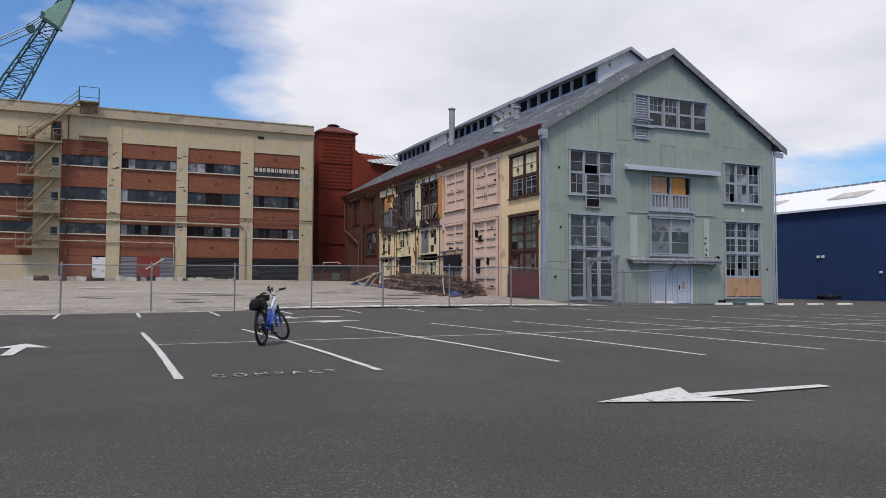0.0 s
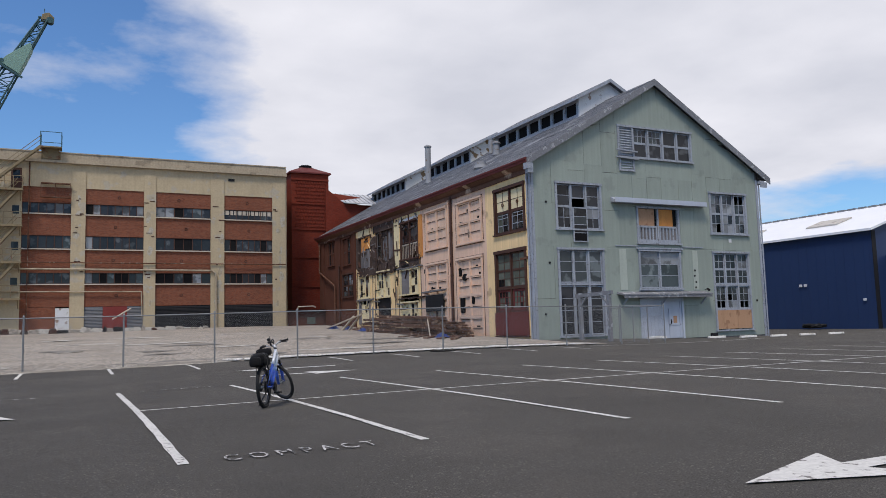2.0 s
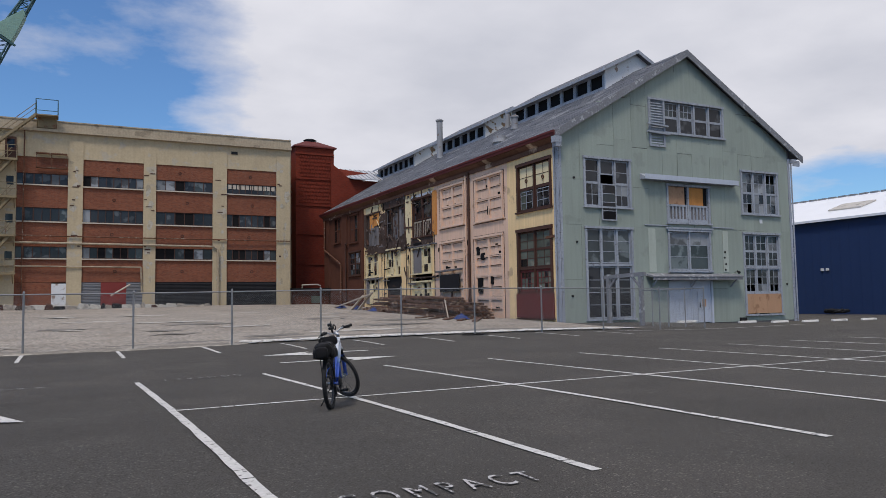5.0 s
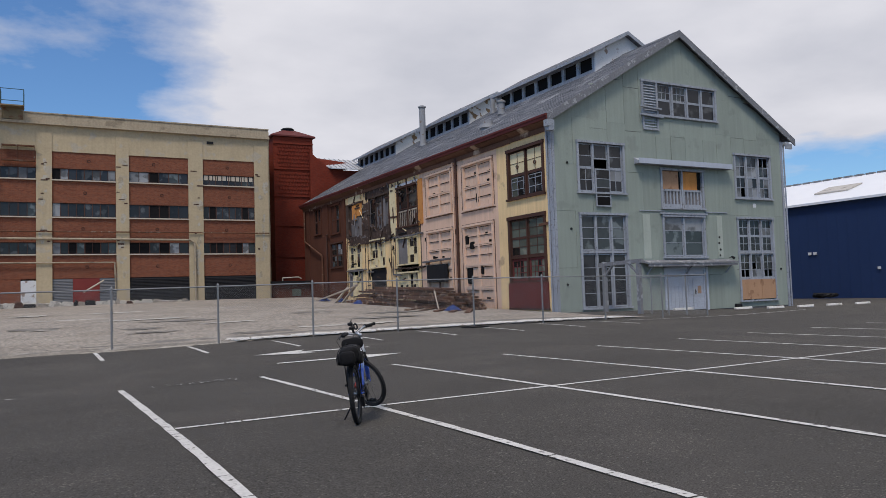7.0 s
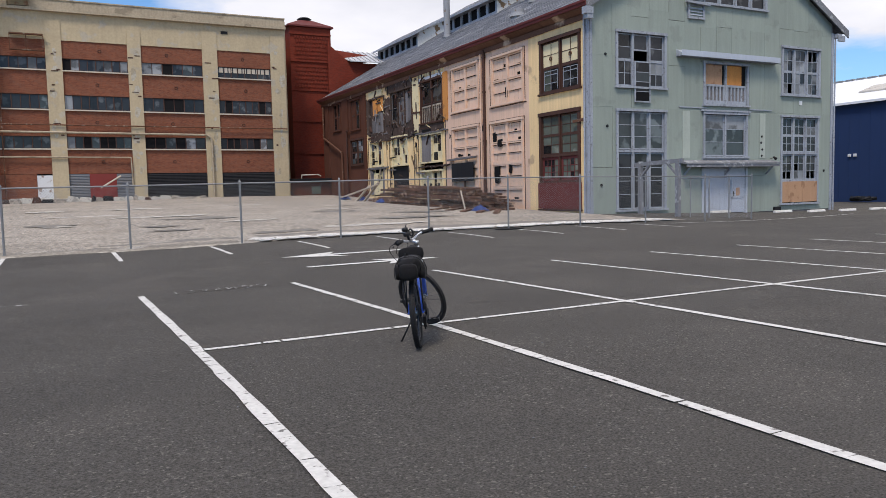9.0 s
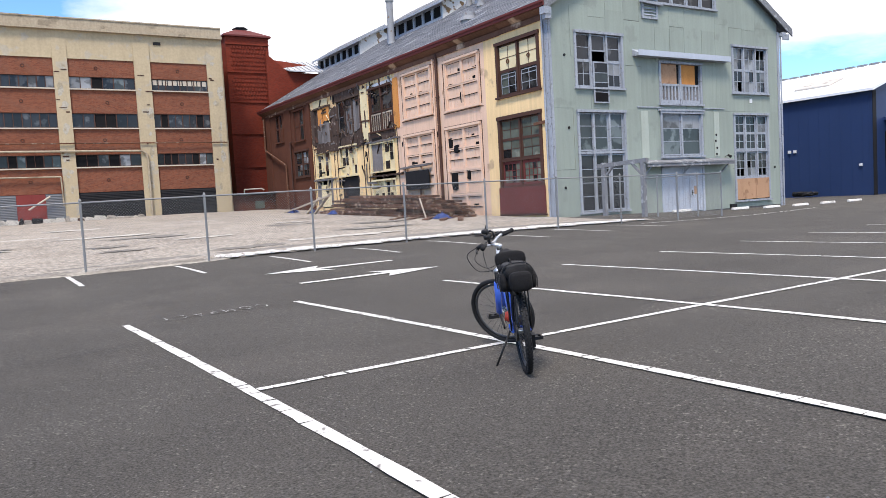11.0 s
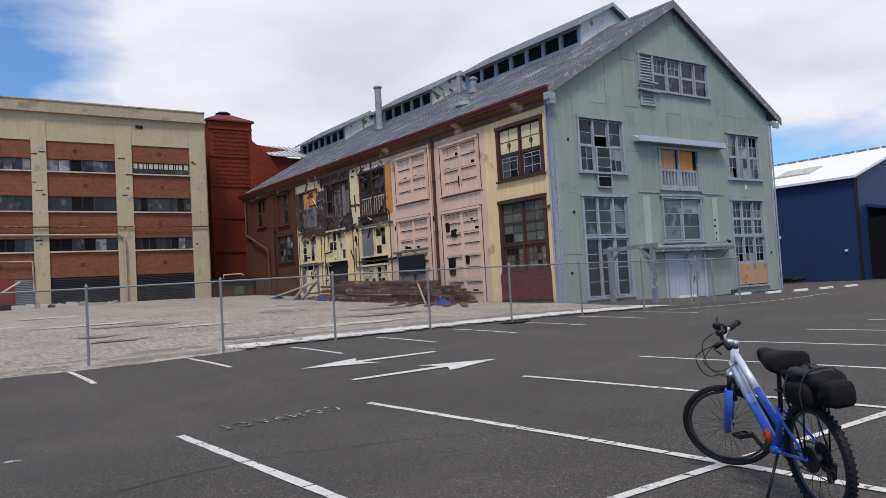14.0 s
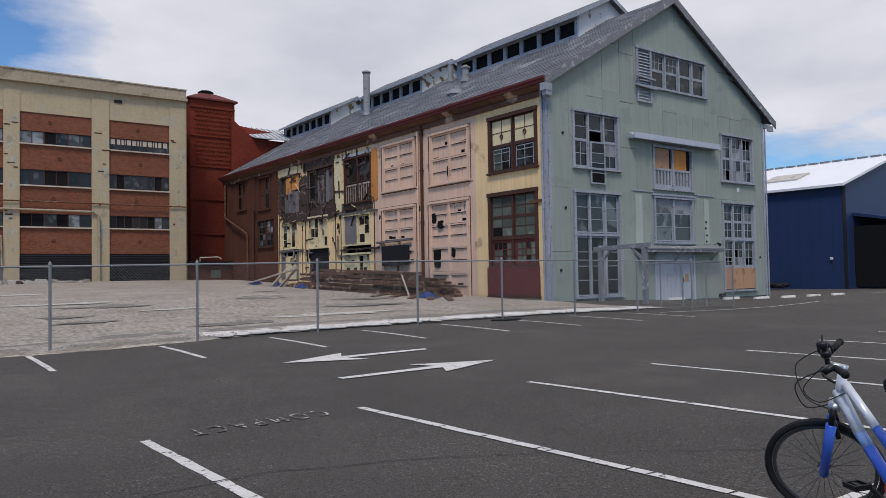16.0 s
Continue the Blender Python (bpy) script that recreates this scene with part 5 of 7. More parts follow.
ODD_PANES = {(1, 12.0): ((0, 1), ()), (1, 8.8): ((), (2, 3)), (1, 5.6): ((4,), (1, 3)), (0, 5.6): ((6,), (1, 5)), (2, 12.0): ((1, 5, 7), (0,)), (2, 5.6): ((0,), (2, 4, 5)),
             (3, 12.0): ((4,), ()), (2, 8.8): ((0,), ()), (0, 8.8): ((), (1,))}
for bi, ((c, d), (a, b)) in enumerate(zip(PIL, PIL[1:])):
    for z0, z1 in WINS:
        odd = ODD_PANES.get((bi, z0), ((), ()))
        ribbon(b, c, z0 + 0.1, z1, 6 if bi % 2 else 8, "steel ribbon window with grey dusty panes in red brick", odd[0], odd[1], (bi, z0) == (0, 12.0))
    s = Shape()
    if bi < 2:
        shutter(b, c, DARKMESH, "dark steel roller shutter in the factory wall")
    elif bi == 2:
        for p, q in ((b, 2.6), (4.7, c)):
            shutter(p, q, GREYSHUT, "grey louvred shutter beside a red door")
        s = Shape()
        s.box(2.61, 4.69, BY + 0.15, BY + 0.22, 1.0, 3.6)
        s.box(3.62, 3.68, BY + 0.13, BY + 0.15, 1.0, 3.6)
        tagged(part("door_3", s, REDDOOR), "dull red door in the factory wall", "door", kind="structure")
    elif bi == 3:
        s.box(b, -1.3, BY + 0.14, BY + 0.4, 0.9, 3.6)
        tagged(part("wall_infill", s, BRICK), "red brick infill at the foot of the factory", "wall", kind="structure")
        s = Shape()
        s.box(-1.29, c, BY + 0.16, BY + 0.3, 0.9, 3.5)
        tagged(part("door_4", s, WHITEPAINT), "white painted door in the factory wall", "door", kind="structure")
    else:
        s.box(b, c, BY + 0.14, BY + 0.4, 0.9, 3.6)
        tagged(part("wall_infill", s, CREAM), "cream infill at the foot of the factory", "wall", kind="structure")

s = Shape()
for z in (7.62,):
    s.tube((-9, BY - 0.12, z + 0.0), (19.6, BY - 0.12, z), 0.05, 8)
tagged(part("pipe", s, RUST), "thin pipe running along the factory wall", "pipe", "factory pipes")
s = Shape().path([(-9, BY - 0.14, 7.05), (12.3, BY - 0.14, 6.95), (12.62, BY - 0.14, 6.7), (12.7, BY - 0.14, 6.2), (12.7, BY - 0.14, 1.0)], 0.09, 10)
tagged(part("pipe", s, PARAPET), "cream pipe that bends down the factory wall", "pipe", "factory pipes")
s = Shape().path([(-9, BY - 0.12, 5.02), (5.9, BY - 0.12, 4.95), (5.95, BY - 0.12, 2.6)], 0.06, 8)
tagged(part("pipe", s, PARAPET), "thin pipe above the ground floor of the factory", "pipe", "factory pipes")
s = Shape().path([(3.4, BY - 0.3, 2.4), (5.0, BY - 0.2, 3.4)], 0.07, 8)
tagged(part("pipe", s, SILL), "broken pipe end leaning on the factory", "pipe", "factory pipes")
s = Shape()
s.box(13.9, 14.5, BY - 0.005, BY + 0.05, 15.95, 16.2)
tagged(part("wall_vent", s, RUBBER), "small dark vent high in the cream wall", "vent")
for x in (15.9, 9.6, 3.5):
    for z in (13.8, 11.0, 7.9, 4.6):
        s = Shape().torus((x + random.uniform(-0.4, 0.4), BY + 0.13, z), (0, 1, 0), 0.12, 0.03, 10, 5)
        tagged(part("wall_anchor", s, BROWN), "round iron wall anchor in the brick", "wall anchor", "wall anchors")
for k in range(26):
    a, b = random.choice(PIL[:4])
    x, z = random.uniform(a, b - 0.4), random.uniform(5, 15)
    s = Shape()
    s.box(x, x + random.uniform(0.15, 0.55), BY - 0.02 - 0.0006 * k, BY + 0.01, z, z + random.uniform(0.06, 0.14))
    tagged(part("spall", s, BROWN), "dark patch of broken concrete on a pillar", "damage", "broken concrete patches")
FLAKE = material("flaked_white_concrete", (0.42, 0.385, 0.315), 0.95, 0.1, big=0.15, fine=0.25, fine_scale=6, stain=(0.36, 0.31, 0.22), stain_cut=0.52, stain_scale=1.6)
rf = random.Random(8)
for a, b in PIL[:5]:
    for k in range(9):
        x, z, h, wd = rf.uniform(a + 0.05, b - 0.5), rf.uniform(3.5, 15.0), rf.uniform(0.25, 1.1), rf.uniform(0.25, 0.6)
        ring = []
        out = 0.003 + 0.0015 * k
        for i in range(11):
            t = 2 * math.pi * i / 11
            ring.append((min(b - 0.02, max(a + 0.02, x + wd / 2 + wd / 2 * math.cos(t) * rf.uniform(0.55, 1.3))), BY - out, z + h / 2 * math.sin(t) * rf.uniform(0.55, 1.3)))
        s = Shape().prism(ring, (0, out + 0.004, 0))
        tagged(part("flaked_patch", s, FLAKE), "flaked whitish patch on a concrete pillar", "damage", "flaked patches")
# low dock edge and rubble at the foot of the factory
s = Shape()
s.box(-19, 19.65, BY - 0.5, BY + 0.1, 0.4, 1.3)
tagged(part("kerb", s, CONCRETE), "worn concrete plinth along the factory", "kerb", kind="structure")
dock = thing("dock_wall", 2.0, 76.2, 1.0, "broken low wall patched white and black at the factory foot", "low wall")
s = Shape()
x = -6.8
while x < 11.2:
    g = ground_height(x, 76)
    s.box(x, x + 1.0, 76.1, 76.5, g - 0.1, g + 0.36 - 0.012 * x + random.uniform(-0.05, 0.05))
    x += 1.0
part("footing", s, CONCRETE, dock, bevel=0.03)
x = -6.8
while x < 11.4:
    wd = random.uniform(0.3, 0.95)
    h = random.uniform(0.25, 0.58) * (1 if x < 9 else 0.6)
    g = ground_height(x, 76)
    s = Shape()
    s.prism([(x - 0.1, 75.9, g), (x + wd + 0.1, 75.9, g), (x + wd - random.uniform(0, 0.15), 75.9, g + h * random.uniform(0.75, 1)), (x + random.uniform(0, 0.15), 75.9, g + h)], (0, 0.19, 0))
    part("block", s, random.choice((CONCRETE, YARD, CONCRETE, RUBBER, YARD, DARKWOOD, SILL, BROWN)), dock, bevel=0.02)
    x += wd

# ---- fire escape ----
fe = thing("fire_escape", -5.8, BY, 1.2, "ochre rusty steel fire escape on the factory wall", "fire escape")
LAND = [14.05, 10.85, 7.6, 4.4]
for k, z in enumerate(LAND):
    s = Shape()
    s.box(-7.55, -4.0, BY - 1.2, BY, z - 0.07, z)
    s.box(-7.55, -4.0, BY - 1.24, BY - 1.2, z - 0.18, z + 0.02)
    for x in (-7.4, -4.2):
        s.beam((x, BY, z - 0.9), (x, BY - 1.1, z - 0.08), 0.06, 0.06)
    land = part("landing", s, OCHRE_STEEL, fe)
    s = Shape()
    for x in np.linspace(-7.52, -4.03, 6):
        s.tube((x, BY - 1.18, z), (x, BY - 1.18, z + 1.15), 0.03, 6)
    for h in (0.6, 1.12):
        s.tube((-7.52, BY - 1.18, z + h), (-4.03, BY - 1.18, z + h), 0.03, 6)
        for x in (-7.52, -4.03):
            s.tube((x, BY - 1.18, z + h), (x, BY, z + h), 0.025, 6)
    part("railing", s, OCHRE_STEEL, land)
    up = 18.0 if k == 0 else LAND[k - 1]
    x0, x1 = (-6.9, -2.7) if k == 0 else (-6.9, -4.4)
    s = Shape()
    for y in (BY - 1.05, BY - 0.45):
        s.beam((x0, y, z), (x1, y, up), 0.07, 0.2)
    n = int((up - z) / 0.24)
    for i in range(1, n):
        t = i / n
        s.box(x0 + (x1 - x0) * t - 0.12, x0 + (x1 - x0) * t + 0.12, BY - 1.03, BY - 0.47, z + (up - z) * t - 0.02, z + (up - z) * t + 0.01)
    part("stair", s, OCHRE_STEEL, fe)
    s = Shape()
    s.tube((x0, BY - 1.08, z + 0.95), (x1, BY - 1.08, up + 0.95), 0.03, 6)
    s.tube((x0, BY - 1.08, z + 0.55), (x1, BY - 1.08, up + 0.55), 0.025, 6)
    part("handrail", s, OCHRE_STEEL, fe)
    s = Shape()
    dz = z
    s.box(-5.0, -4.15, BY - 0.02, BY + 0.02, dz, dz + 2.05)
    dr = part("door", s, BROWN if k == 0 else CREAM, fe, "panelled fire door")
    s = Shape()
    s.box(-4.85, -4.3, BY - 0.035, BY - 0.021, dz + 1.1, dz + 1.85)
    part("door_glass", s, GLASS_DARK, dr)
s = Shape()
s.box(-2.75, -1.0, BY - 1.1, BY + 0.5, 17.93, 18.03)
s.box(-2.6, -1.2, BY - 0.32, BY - 0.18, 17.0, 17.92)
for x in (-2.6, -1.15):
    s.beam((x, BY - 0.1, 16.95), (x, BY - 1.0, 17.9), 0.07, 0.07)
top = part("roof_landing", s, OCHRE_STEEL, fe)
s = Shape()
for x, y in ((-2.72, BY - 1.07), (-1.03, BY - 1.07), (-2.72, BY + 0.4), (-1.03, BY + 0.4)):
    s.tube((x, y, 18.0), (x, y, 19.35), 0.035, 6)
for z in (18.35, 19.33):
    s.path([(-2.72, BY + 0.4, z), (-2.72, BY - 1.07, z), (-1.03, BY - 1.07, z), (-1.03, BY + 0.4, z)], 0.03, 6)
part("railing", s, CRANEDARK, top, "dark blue-grey railing")
s = Shape().tube((-3.55, BY - 0.1, 1.2), (-3.55, BY - 0.1, 16.7), 0.05, 8)
tagged(part("pipe", s, RUST), "rusty vertical pipe beside the fire escape", "pipe", "factory pipes")
fb = thing("roller_box", -1.5, BY, 13.5, "rusty steel frame fixed above a factory window", "frame")
s = Shape()
s.box(-2.65, -0.25, BY - 0.35, BY, 14.75, 14.85)
s.box(-2.65, -0.25, BY - 0.35, BY, 13.5, 13.58)
for x in (-2.65, -1.5, -0.3):
    s.box(x, x + 0.06, BY - 0.35, BY - 0.28, 13.5, 14.85)
part("frame", s, RUST, fb)

# ---- tower and wing details ----
tw = thing("tower_roof", 23.4, 83.3, 18.0, "low hipped maroon metal tower roof with a dark cap", "roof", kind="structure")
s = Shape()
cx, cy = 23.4, 83.35
ring = [(21.05, 81.25), (25.75, 81.25), (25.75, 85.45), (21.05, 85.45)]
k = [(x, y, 18.02) for x, y in ring]
u = [(x, y, 18.16) for x, y in ring]
m = [(cx - 0.7, cy - 0.6, 18.95), (cx + 0.7, cy - 0.6, 18.95), (cx + 0.7, cy + 0.6, 18.95), (cx - 0.7, cy + 0.6, 18.95)]
s.v = k + u + m
s.f = [(3, 2, 1, 0), (8, 9, 10, 11)] + [(i, (i + 1) % 4, 4 + (i + 1) % 4, 4 + i) for i in range(4)] + [(4 + i, 4 + (i + 1) % 4, 8 + (i + 1) % 4, 8 + i) for i in range(4)]
part("roof_sheet", s, MAROON, tw)
s = Shape().tube((cx, cy, 18.9), (cx, cy, 19.15), 0.62, 14)
s.tube((cx, cy, 19.15), (cx, cy, 19.3), 0.75, 14, 0.5)
part("cap", s, RUBBER, tw, "dark vent cap")
s = Shape()
for z in np.arange(12.1, 17.1, 0.4):
    for i, x in enumerate(np.arange(21.7, 25.0, 0.3)):
        s.box(x + (0.15 if int(z / 0.4) % 2 else 0), x + 0.17 + (0.15 if int(z / 0.4) % 2 else 0), 81.42, 81.5, z, z + 0.22)
tagged(part("brick_lattice", s, TOWERBRICK), "raised brick lattice on the tower face", "brickwork", kind="stuff")
s = Shape()
for z in (17.25, 14.6, 11.75, 8.7, 5.5):
    s.box(21.25, 25.5, 81.38, 81.499, z, z + 0.16)
tagged(part("trim_tower", s, TOWERBRICK), "projecting brick bands of the tower", "trim", kind="structure")
s = Shape()
s.prism([(25.55, 84.6, 16.42), (33.5, 84.6, 16.42), (33.5, 80.7, 14.78), (27.25, 80.7, 14.78)], (0, 0, 0.1))
PALEMETAL = material("pale_weathered_roof_metal", (0.5, 0.51, 0.53), 0.6, 0.4, 0.2, big=0.15, fine=0.2, streak=0.1)
wing = tagged(part("roof_wing", s, PALEMETAL), "pale grey metal roof of the rear wing", "roof", kind="structure")
for i in range(14):
    x = 26.2 + i * 0.55
    y = 84.6 - (1.0 if x > 27.3 else (x - 25.55) / 1.75) * 3.88
    s = Shape().beam((x, 84.58, 16.54), (x, y, 16.54 - (84.58 - y) * 0.4205), 0.05, 0.06)
    part("seam", s, DULL, wing)
lw = thing("low_annex", 22.0, 78.4, 1.4, "low red brick annex with a dark roof slab", "annex", kind="structure")
s = Shape()
s.box(19.95, 23.98, 78.4, 81.4, 0.6, 2.75)
part("wall", s, REDBRICK_WALL, lw)
s = Shape()
s.box(19.7, 23.98, 78.1, 81.4, 2.76, 2.98)
part("roof_slab", s, RUBBER, lw, "dark roof slab")
s = Shape()
s.box(22.0, 22.9, 78.36, 78.4, 1.5, 2.2)
part("window", s, GLASS_GREEN, lw, "small dark green window")
s = Shape().path([(21.0, 78.2, 3.3), (22.6, 78.2, 3.35), (22.9, 78.2, 3.2)], 0.06, 8)
s.tube((21.0, 78.2, 2.98), (21.0, 78.2, 3.3), 0.04, 6)
tagged(part("pipe", s, SILL), "short pale pipe on the annex roof", "pipe")

# ---- crane behind the factory ----
def crane():
    cr = thing("crane", -22.0, 140.0, ground_height(-22, 140), "tall lattice boom crane, dark teal with a pale green head", "crane")
    CY = 140.0

    def span(z):
        """Left and right edge of the boom at a height."""
        rx = -13.96 + 0.43 * (z - 31.6)
        wide = 3.6 if z < 34 else 3.6 - (z - 34) * 0.121
        return rx - wide, rx

    def p(side, sy, z):
        return (span(z)[side], CY + sy * max(0.45, 1.4 - 0.05 * max(0.0, z - 36)), z)
    z0, z1 = 2.0, 53.6
    s = Shape()
    for side in (0, 1):
        for sy in (-1, 1):
            for a, b in ((z0, 34.0), (34.0, 44.0), (44.0, z1)):
                s.tube(p(side, sy, a), p(side, sy, b), 0.16, 6)
    part("boom_chord", s, CRANEDARK, cr)
    s = Shape()
    z, i = 22.0, 0
    while z < z1 - 0.9:
        zn = z + (1.3 if z < 44 else 0.95)
        for sy in (-1, 1):
            s.tube(p(i % 2, sy, z), p(1 - i % 2, sy, zn), 0.08, 5)
            s.tube(p(0, sy, zn), p(1, sy, zn), 0.05, 5)
        for side in (0, 1):
            s.tube(p(side, -1 if i % 2 else 1, z), p(side, 1 if i % 2 else -1, zn), 0.055, 5)
        z, i = zn, i + 1
    part("boom_lacing", s, CRANEDARK, cr)
    s = Shape()
    s.prism([(-11.2, CY - 1.25, 45.3), (-8.5, CY - 1.25, 43.6), (-7.5, CY - 1.25, 45.9), (-6.6, CY - 1.25, 48.2), (-6.9, CY - 1.25, 49.1), (-10.3, CY - 1.25, 46.4)], (0, 2.5, 0))
    head = part("boom_plate", s, CRANEGREEN, cr, "pale green plated boom section", bevel=0.05)
    s = Shape().beam((-11.3, CY - 1.4, 45.0), (-7.9, CY - 1.4, 42.9), 0.25, 0.3)
    s.tube((-10.9, CY - 1.35, 45.6), (-10.9, CY - 1.2, 45.6), 0.3, 12)
    part("plate_rib", s, CRANEDARK, head)
    s = Shape()
    s.prism([(-5.5, CY - 0.5, 53.4), (-3.7, CY - 0.5, 53.2), (-3.5, CY - 0.5, 54.1), (-4.3, CY - 0.5, 54.9), (-5.3, CY - 0.5, 54.5)], (0, 1.0, 0))
    tip = part("boom_tip", s, OCHRE_STEEL, cr, "dull ochre boom tip", bevel=0.04)
    s = Shape().tube((-4.1, CY - 0.6, 53.6), (-4.1, CY + 0.6, 53.6), 0.55, 14)
    s.tube((-4.9, CY, 54.6), (-5.0, CY, 55.6), 0.06, 5)
    s.box(-5.9, -5.2, CY - 0.3, CY + 0.3, 53.9, 54.1)
    part("tip_sheave", s, CRANEDARK, tip)
    s = Shape().tube((-12.7, CY - 0.3, 43.2), (-12.7, CY + 0.3, 43.2), 0.72, 16)
    part("sheave", s, CRANEDARK, head, "dark cable sheave")
    s = Shape()
    for dz, y in ((0.35, -0.3), (0.0, 0.0), (-0.9, 0.3)):
        s.tube((-12.4, CY + y, 43.5 + dz), (-52.0, CY + y, 18.5 + dz), 0.1, 5)
    for dz in (0.0, 0.5, 0.9):
        s.tube((-13.0, CY, 42.9 + dz), (-10.9, CY, 44.9 + dz), 0.07, 5)
    part("pendant_cable", s, CABLE, cr, "grey pendant cables")
    s = Shape()
    for y in (-2, 2):
        s.tube((-52, CY, 21), (-46, CY + y, 4), 0.25, 6)
        s.tube((-52, CY, 21), (-56, CY + y, 4), 0.25, 6)
    s.box(-58, -24, CY - 4, CY + 4, 1.0, 5.0)
    part("base", s, CRANEGREEN, cr)


crane()

# ---- blue shed details ----
s = Shape()
for y in np.arange(BF + 0.8, 79, 0.9):
    s.box(BX - 0.012, BX - 0.001, y, y + 0.05, -0.3, 7.9)
tagged(part("trim_siding", s, BLUEWALL), "standing ribs of the blue metal siding", "trim", kind="structure")
s = Shape()
s.box(BX - 0.05, BX + 0.45, BF - 0.04, BF - 0.001, -0.4, 7.9)
s.box(68.4, 68.9, BF - 0.03, BF - 0.001, 9.3, 9.9)
tagged(part("trim_shed", s, DARKMESH), "dark corner trim and gable vent of the blue shed", "trim", kind="structure")
lt = thing("lean_to", 68.0, 38.5, 0.0, "dark open lean-to on the front of the blue shed", "lean-to", kind="structure")
s = Shape()
s.prism([(60.9, BF - 0.01, 5.6), (60.9, BF - 5.0, 4.7), (60.9, BF - 5.0, 4.9), (60.9, BF - 0.01, 5.85)], (22, 0, 0))
part("roof_sheet", s, BLUEWALL, lt)
# black sheets stand in for the shade inside the open lean-to
s = Shape()
s.box(61.0, 82.8, BF - 4.6, BF - 4.5, 1.1, 4.65)
s.box(61.0, 61.1, BF - 4.49, BF - 0.02, 0.0, 4.75)
part("screen", s, BLACKISH, lt, "black sheet standing in for the shaded inside")
for i in range(7):
    s = Shape()
    x = 61.2 + i * 3.0
    s.prism([(x, BF - 5.5, -0.3), (x, BF - 4.7, -0.3), (x, BF - 4.95, 1.0), (x, BF - 5.25, 1.0)], (2.5, 0, 0))
    tagged(part("concrete_barrier", s, CONCRETE), "pale concrete barrier before the lean-to", "barrier", "concrete barriers")
for y, z, w_, h in ((48.4, 3.55, 0.16, 0.24), (47.9, 3.55, 0.16, 0.24), (42.35, 2.1, 0.14, 0.2)):
    s = Shape()
    s.box(BX - 0.15, BX, y, y + w_ * 1.6, z, z + h)
    tagged(part("wall_light", s, WHITEPAINT, bevel=0.02), "small white fitting on the blue wall", "wall light", "fittings on the blue wall")
for y in (46.5, 56.0, 66.0):
    s = Shape()
    q = lambda x, yy, up: (x, yy, 10.95 - abs(x - 68.65) * 2.95 / 9.35 + 0.2 + up)
    s.prism([q(62.0, y, 0.02), q(64.2, y, 0.02), q(64.2, y + 3.2, 0.02), q(62.0, y + 3.2, 0.02)], (0, 0, 0.12))
    tagged(part("skylight", s, CONCRETE), "translucent skylight in the white roof", "skylight", "roof skylights")
s = Shape()
for y in np.arange(41.4, 80, 1.1):
    s.box(68.45, 68.85, y, y + 0.8, 11.1, 11.27)
tagged(part("ridge_vent", s, GALV), "ridge vent along the white roof", "ridge vent")
s = Shape()
rnd = random.Random(4)
for i in range(7):
    x, y = 57.6 + rnd.uniform(-0.5, 0.5), 46.5 + rnd.uniform(-0.9, 0.9)
    s.torus((x, y, -0.02 + 0.12), (rnd.uniform(-0.3, 0.3), rnd.uniform(-0.3, 0.3), 1), 0.3, 0.14, 12, 6)
tagged(part("tyre_heap", s, RUBBER), "heap of black tyres by the blue shed", "tyres")

# ---- chain-link fence ----
FP = [(-16.96 + 3.12 * i, 30.95 - 0.025 * (3.12 * i - 18.7) if i > 5 else 30.95) for i in range(14)] + [(26.2, 30.3), (26.3, 31.6), (26.38, 32.8), (26.45, 34.0), (26.55, 34.8)]
FP = [p for p in FP if not 24.5 < p[0] < 26.1]


def fence_bay(a, b, first):
    ga, gb = ground_height(*a), ground_height(*b)
    bay = thing("fence_bay", a[0], a[1], ga, "galvanised chain-link fence bay with a top rail", "fence", "chain-link fence")
    s = Shape().tube((a[0], a[1], ga - 0.05), (a[0], a[1], ga + 1.86), 0.032, 10)
    s.tube((a[0], a[1], ga + 1.86), (a[0], a[1], ga + 1.93), 0.045, 10, 0.012)
    part("post", s, GALV, bay)
    s = Shape().tube((a[0], a[1], ga + 1.82), (b[0], b[1], gb + 1.82), 0.022, 8)
    part("top_rail", s, GALV, bay)
    L = math.hypot(b[0] - a[0], b[1] - a[1])
    H = 1.72
    s = Shape()

    def P(u, v):
        t = u / L
        return (a[0] + (b[0] - a[0]) * t, a[1] + (b[1] - a[1]) * t - 0.035, ga + (gb - ga) * t + 0.06 + v)
    st = 0.075
    u = -H
    while u < L:
        lo, hi = max(u, 0), min(u + H, L)
        if hi > lo:
            s.tube(P(lo, lo - u), P(hi, hi - u), 0.0017, 3, caps=False)
            s.tube(P(lo, H - (lo - u)), P(hi, H - (hi - u)), 0.0017, 3, caps=False)
        u += st
    part("chain_link", s, GALV, bay)


for i, (a, b) in enumerate(zip(FP, FP[1:])):
    fence_bay(a, b, i == 0)

# timber gate frame by the gable
gf = thing("gate_frame", 26.55, 36.2, 0.0, "weathered grey timber gate frame with braces beside the gable", "gate frame")
for y in (34.9, 37.5):
    s = Shape().beam((26.55, y, ground_height(26.5, y) - 0.1), (26.55, y, 2.75), 0.2, 0.2, (0, 1, 0))
    part("post", s, BARGE, gf)
s = Shape().beam((26.55, 34.6, 2.68), (26.55, 37.9, 2.6), 0.14, 0.2)
part("beam", s, BARGE, gf)
for y, d in ((34.9, 0.7), (37.5, -0.7)):
    s = Shape().beam((26.55, y, 1.95), (26.55, y + d, 2.58), 0.1, 0.1)
    part("brace", s, BARGE, gf)

